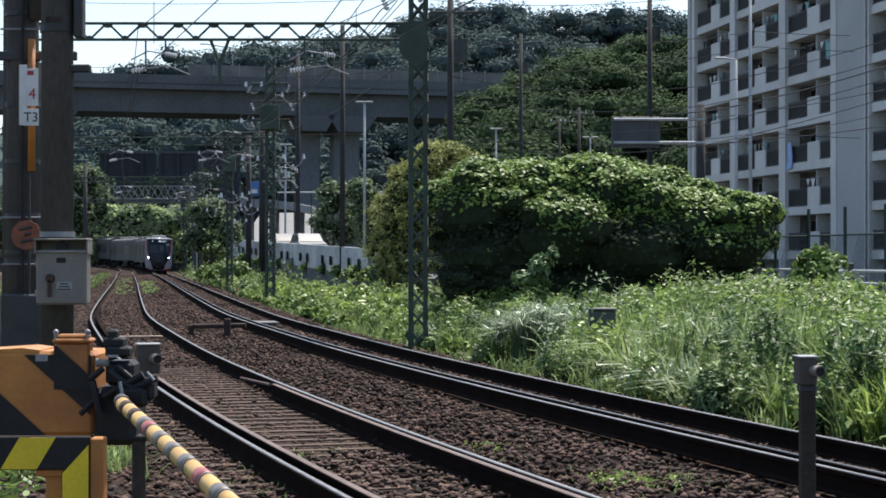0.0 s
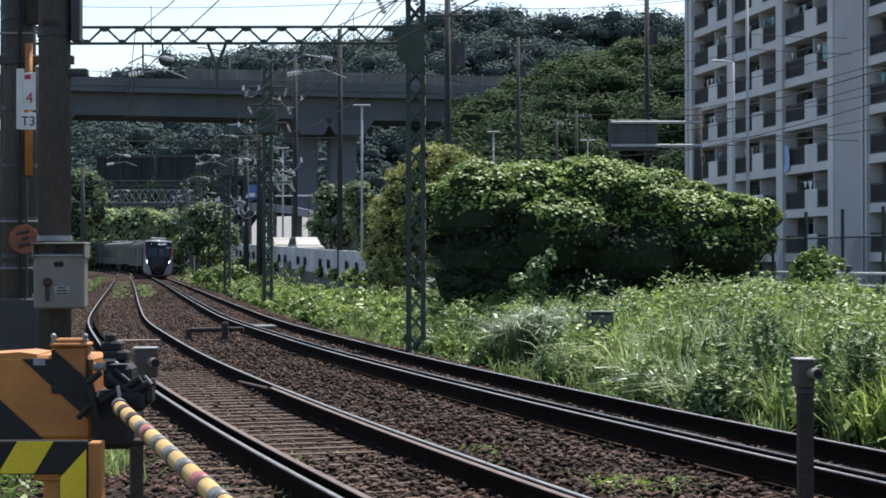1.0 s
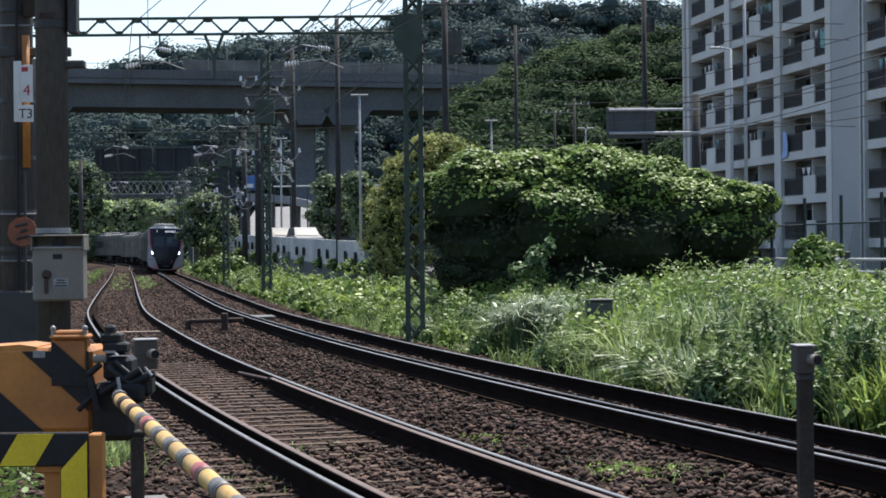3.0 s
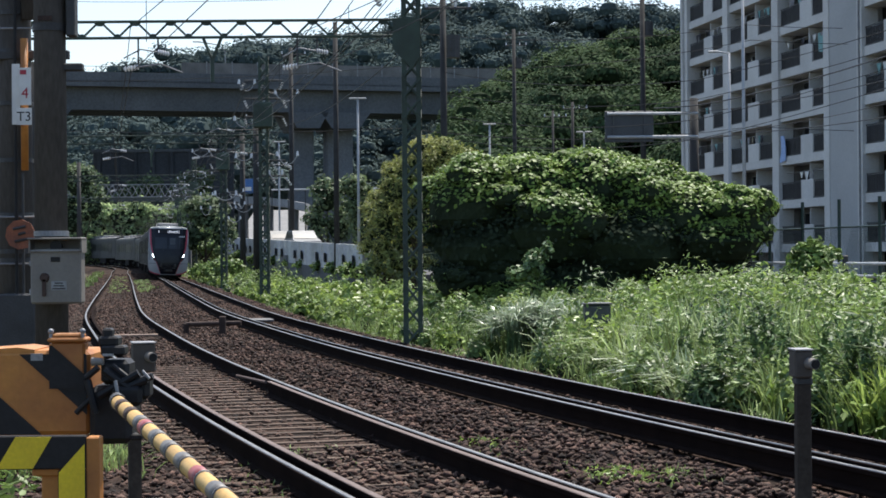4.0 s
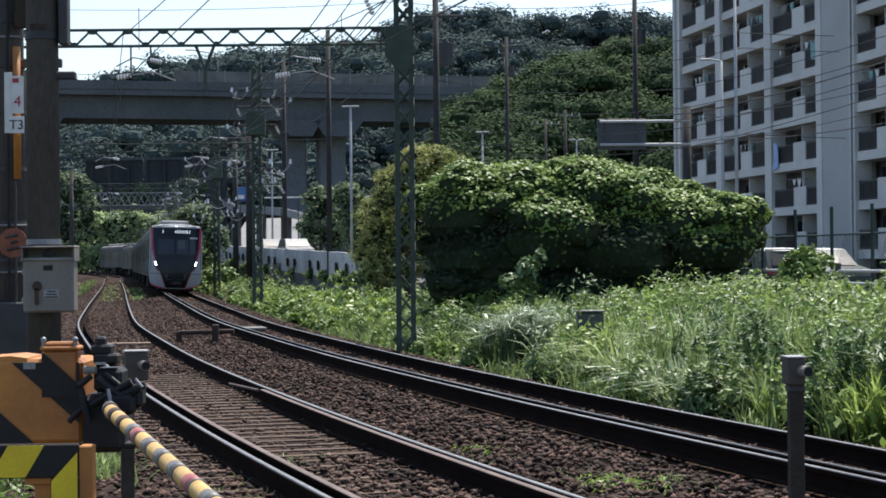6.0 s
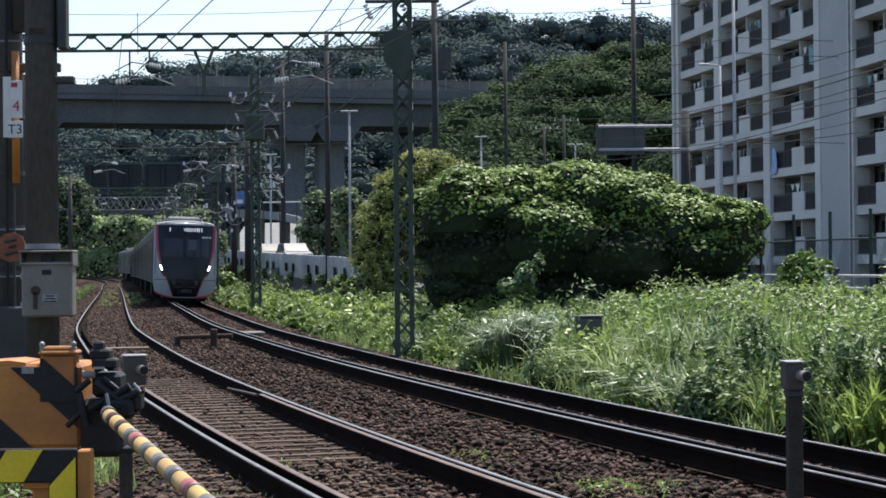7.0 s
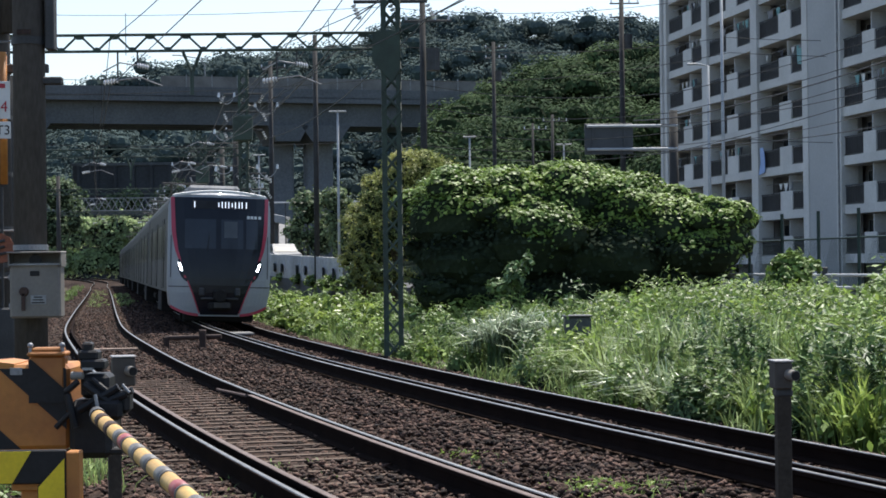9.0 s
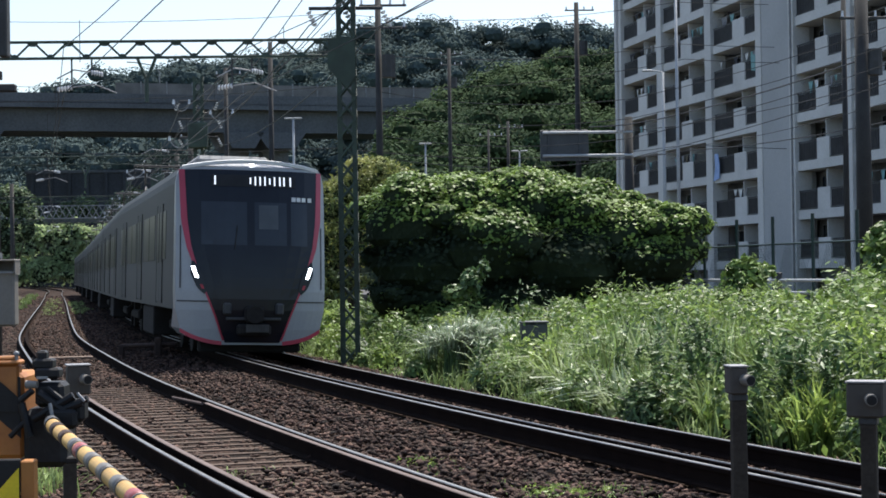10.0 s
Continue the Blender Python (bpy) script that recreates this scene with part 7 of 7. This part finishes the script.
def build_sign_gantry():
    y = 82
    s = thing("road_sign", Matrix(), "back of a dark grey road sign board on steel arms", "sign")
    a, b = px_at(1082, 207, y), px_at(1168, 262, y)
    c = (a + b) / 2
    bd = part("board", MB().box(c.x, y, c.z, b.x - a.x, 0.12, a.z - b.z, ch=0.02), M["steel_slate"], s, "dark slate sign board")
    for f in (0.18, 0.82):
        part("stiffener", MB().box(a.x + (b.x - a.x) * f, y - 0.10, c.z, 0.10, 0.08, a.z - b.z), M["steel_slate"], bd)
    for v_ in (212, 253):
        z = px_at(0, v_, y).z
        e = px_at(1246, v_, y)
        part("arm", MB().tube((a.x + 0.1, y - 0.16, z), (e.x, y - 0.16, z), 0.07, n=10), M["lamp_grey"], s, "pale steel arm")


M["steel_slate"] = mat("slate_grey_sign_back", (0.06, 0.066, 0.075), (0.045, 0.05, 0.057), 0.5, scale=1, fine=20, bump=0.05)
build_sign_gantry()


for (u0, v0), (u1, v1), (u2, v2), r in (((1170, 202), (1345, 178), (1720, 66), 0.030), ((1170, 208), (1360, 196), (1720, 120), 0.018), ((1160, 255), (1350, 246), (1720, 196), 0.020), ((1165, 262), (1380, 236), (1720, 160), 0.014)):
    wire([px_at(u0, v0, 84), px_at(u1, v1, 76), px_at(u2, v2, 60)], r, "dark cable strung between street poles", 0.15, "street cables")


# ---- roadside fence and guard rail ----
def fence_pt(y, dx=0.0):
    return 9.3 + (48 - y) * 0.19 + dx


def build_fence():
    f = thing("green_fence", Matrix(), "dark green steel mesh fence along the road", "fence")
    ys = [60 - 2.3 * k for k in range(16)]
    for y in ys:
        x = fence_pt(y)
        part("post", MB().tube((x, y, 0.2), (x, y, 2.80), 0.045, n=8), M["fence_green"], f)
    for y0, y1 in zip(ys[:-1], ys[1:]):
        for z in (2.10, 0.75):
            part("rail", MB().tube((fence_pt(y0), y0, z), (fence_pt(y1), y1, z), 0.025, n=6), M["fence_green"], f)
        mb = MB()
        n = 26
        for k in range(n):
            for a, b in ((0, 1), (1, 0)):
                t0, t1 = k / n, (k + 9.0) / n
                if t1 > 1:
                    continue
                ya, yb = y0 + (y1 - y0) * t0, y0 + (y1 - y0) * t1
                mb.tube((fence_pt(ya), ya, 0.75 if a == 0 else 2.1), (fence_pt(yb), yb, 2.1 if a == 0 else 0.75), 0.0045, n=3, caps=False)
        tagged(part("mesh_panel", mb, M["fence_green"], f), kind="stuff")
    g = thing("guard_rail", Matrix(), "pale pipe guard rail on dark posts beside the road", "guard rail")
    ys = [48 - 3.4 * k for k in range(9)]
    for y in ys:
        x = fence_pt(y, -1.0)
        part("post", MB().box(x, y, 0.75, 0.13, 0.13, 1.3, ch=0.02), M["steel_dark"], g)
    for y0, y1 in zip(ys[:-1], ys[1:]):
        for z in (1.21, 0.92):
            part("pipe", MB().tube((fence_pt(y0, -1.0), y0, z), (fence_pt(y1, -1.0), y1, z), 0.035, n=8), M["lamp_grey"], g, "pale grey steel pipe")


M["fence_green"] = mat("dark_green_fence_paint", (0.006, 0.032, 0.028), (0.005, 0.024, 0.02), 0.5, scale=3, fine=30, bump=0.05)
build_fence()
rb = MB()
rb.sweep([[(fence_pt(y, 0.9), y, 0.30), (fence_pt(y, 8.0), y, 0.32), (fence_pt(y, 8.0), y, -0.5), (fence_pt(y, 0.9), y, -0.5)] for y in np.arange(-10, 140, 5.0)])
tagged(ob_from("road", rb, M["asphalt"]), "grey asphalt road behind the green fence", "road", kind="structure")


# ---- small trackside things ----
sb = thing("junction_box", Matrix.Translation((px_at(1065, 560, 27).x, 27, -0.12)), "dark slate equipment box half hidden in the weeds", "equipment box")
part("body", MB().box(0, 0, 0.43, 0.40, 0.35, 0.80, ch=0.02), M["steel_slate"], sb)
part("lid", MB().box(0, 0, 0.845, 0.44, 0.40, 0.03, ch=0.008), M["steel_slate"], sb)
k0 = s_at(37.5)
pl = thing("timber_plank", Matrix.Translation(along(k0, NEAR, -0.145)) @ pose(0, 0, 0, 0, 0, heading(k0)), "pale weathered timber plank lying across the near track", "plank")
part("board", MB().box(0, 0, 0, 1.25, 0.22, 0.05, ch=0.008), M["timber"], pl)
p = along(s_at(38), -1.55, -0.2)
rdm = thing("signal_rod", Matrix.Translation(p), "rusty brown rod on a short stub post between the tracks", "track fitting")
part("rod", MB().tube((-0.72, 0.1, 0.24), (0.5, -0.1, 0.27), 0.05, n=8), M["guard"], rdm)
part("stub", MB().box(0.12, -0.25, 0.15, 0.14, 0.14, 0.55, ch=0.02), M["guard"], rdm)
part("foot", MB().box(-0.70, 0.1, 0.12, 0.12, 0.12, 0.3, ch=0.02), M["guard"], rdm)
slab = along(s_at(45), 0.95, -0.24)
cs = thing("cable_cover", Matrix.Translation(slab) @ pose(0, 0, 0, 0, 0, heading(s_at(45))), "pale concrete cable cover beside the far rail", "cable cover")
part("slab", MB().box(-0.95, 0, 0.10, 0.9, 1.2, 0.05, ch=0.01), M["concrete"], cs)

# ---- sleepers and ballast stones ----
def sleeper_mesh():
    mb = MB()
    mb.sweep([[(x, d * 0.5, z) for d, z in ((-0.15, -0.16), (-0.115, 0.0), (0.115, 0.0), (0.15, -0.16))] for x in (-1.2, -0.5, 0.5, 1.2)])
    me = bpy.data.meshes.new("sleeper")
    me.from_pydata(mb.v, [], mb.f)
    me.materials.append(M["sleeper"])
    return me


SLEEPER = sleeper_mesh()
for tr, centre, cant, top in ((near_track, NEAR, 0.0, -0.172), (far_track, 0.0, CANT, -0.235)):
    for k in range(150):
        s = s_at(4.0) + 0.43 * k
        ob = new("sleeper", SLEEPER)
        ob.parent = tr
        p = along(s, centre, top)
        ob.matrix_world = Matrix.Translation(p) @ pose(0, 0, 0, 0, 0, heading(s)) @ pose(0, 0, 0, 0, math.degrees(math.atan(2 * cant / 1.5)), 0)


def build_stones():
    rng = np.random.default_rng(77)
    n = 84000
    y = 7.5 + 62 * rng.uniform(0, 1, n) ** 2.1
    y[74000:] = rng.uniform(66, 175, n - 74000)
    o = rng.uniform(-6.3, 2.4, n)
    k = np.interp(y, _ys, _sl)
    l = np.hypot(k, 1)
    x = np.interp(y, _ys, _xs) + o / l
    yy = y - o * k / l
    keep = np.ones(n, bool)
    for r in (-0.75, 0.75, NEAR - 0.75, NEAR + 0.75, NEAR - 0.55, -0.55):
        keep &= np.abs(o - r) > 0.066
    keep &= (x / yy > -0.30) & (x / yy < 0.34) & (yy > 6)
    # fewer stones on top of the sleepers of the near track
    s = np.interp(y, _ys, _ss) - s_at(4.0)
    on = (np.abs((s + 0.215) % 0.43 - 0.215) < 0.085) & (np.abs(o - NEAR) < 0.62) & (yy > 15) & (yy < 27)
    keep &= ~on | (rng.uniform(0, 1, n) < 0.12)
    full_on = (np.abs((s + 0.215) % 0.43 - 0.215) < 0.085) & (np.abs(o - NEAR) < 0.9)
    x, yy, o = x[keep], yy[keep], o[keep]
    n = len(x)
    z = np.interp(o, [-7.3, -6.0, -4.2, -2.6, -1.7, -0.75, 0.75, 1.9, 3.0], [-0.6, -0.21, -0.185, -0.185, -0.22, -0.16, -0.25, -0.30, -0.6]) + rng.uniform(-0.012, 0.022, n)
    z += np.where(full_on[keep], 0.016, 0.0) - np.where((yy > 15) & (yy < 27) & (np.abs(o - NEAR) < 0.62), 0.014, 0)
    z += 0.05 * np.exp(-((o + 1.72) / 0.55) ** 2)
    size = rng.uniform(0.018, 0.046, n) * np.interp(yy, [20, 70, 140], [1.0, 1.15, 2.0])
    base = np.array([(1.25, 0.15, 0), (0.1, 0.85, 0.1), (-1.15, -0.1, 0.1), (-0.2, -0.9, 0), (0.35, 0.25, 0.62), (-0.3, -0.2, -0.7)], float)
    a = rng.uniform(0, 6.28, n)
    ca, sa = np.cos(a), np.sin(a)
    v = base[None] * (1 + rng.uniform(-0.35, 0.35, (n, 6, 3))) * size[:, None, None]
    vx = v[:, :, 0] * ca[:, None] - v[:, :, 1] * sa[:, None]
    vy = v[:, :, 0] * sa[:, None] + v[:, :, 1] * ca[:, None]
    vz = v[:, :, 2] + v[:, :, 0] * rng.uniform(-0.5, 0.5, n)[:, None]
    w = np.stack([vx + x[:, None], vy + yy[:, None], vz + z[:, None]], -1).reshape(-1, 3)
    b = (np.arange(n) * 6)[:, None]
    tri = [(0, 1, 4), (1, 2, 4), (2, 3, 4), (3, 0, 4), (1, 0, 5), (2, 1, 5), (3, 2, 5), (0, 3, 5)]
    f = np.concatenate([b + np.array([t]) for t in tri])
    tagged(np_ob("ballast_stones", w, f, M["stone"]), "loose rusty brown ballast stones between the rails", "ballast", kind="stuff")


build_stones()


# ---- what moves ----
def car_pose(s_front):
    """Pose of a car whose front end stands at s_front on the line; its bogies follow the track."""
    off = float(np.interp(np.interp(s_front, _ss, _ys), (33, 48), (-0.26, -0.16)))
    a, b = along(s_front + 3.0, off), along(s_front + 15.0, -0.16)
    turn = math.degrees(math.atan2(-(b - a).x, (b - a).y))
    roll = 1.9
    d = (b - a).normalized()
    o = a - d * 3.0 - Vector((0, 0, 0.085))
    return Matrix.Translation(o) @ pose(0, 0, 0, 0, 0, turn) @ pose(0, 0, 0, 0, roll, 0)


def motions():
    """The train comes on at an even speed, each car on its own stretch of the curve."""
    for i, car in enumerate(cars):
        rows = []
        for k in range(21):
            t = k * 0.5
            rows.append((t, car_pose(s_at(FRONT_0 - FRONT_V * t - 0.010 * t * t) + 18.1 * i + 0.9)))
        walk(car, rows)
    rows = []
    for k in range(21):
        y = min(max(66.0 + 14.0 * (5.5 - k * 0.5), -9.0), 104.0)
        rows.append((k * 0.5, Matrix.Translation((fence_pt(y, 6.0), y, 0.33)) @ pose(0, 0, 0, 0, 0, 190.76)))
    walk(car_c, rows)
    # two cars on the road behind the fence drive away, one comes the other way
    for car, t0, v in ((car_a, 5.38, 13.0), (car_b, 7.80, 14.0)):
        rows = []
        for k in range(21):
            t = k * 0.5
            y = min(48.0 + v * (t - t0), 104.0)
            y = max(y, -9.0)
            rows.append((t, Matrix.Translation((fence_pt(y, 3.0), y, 0.33)) @ pose(0, 0, 0, 0, 0, 10.76)))
        walk(car, rows)


FRONT_0, FRONT_V = 183.3, 15.0   # where the front stands at the start, and how fast it nears
motions()
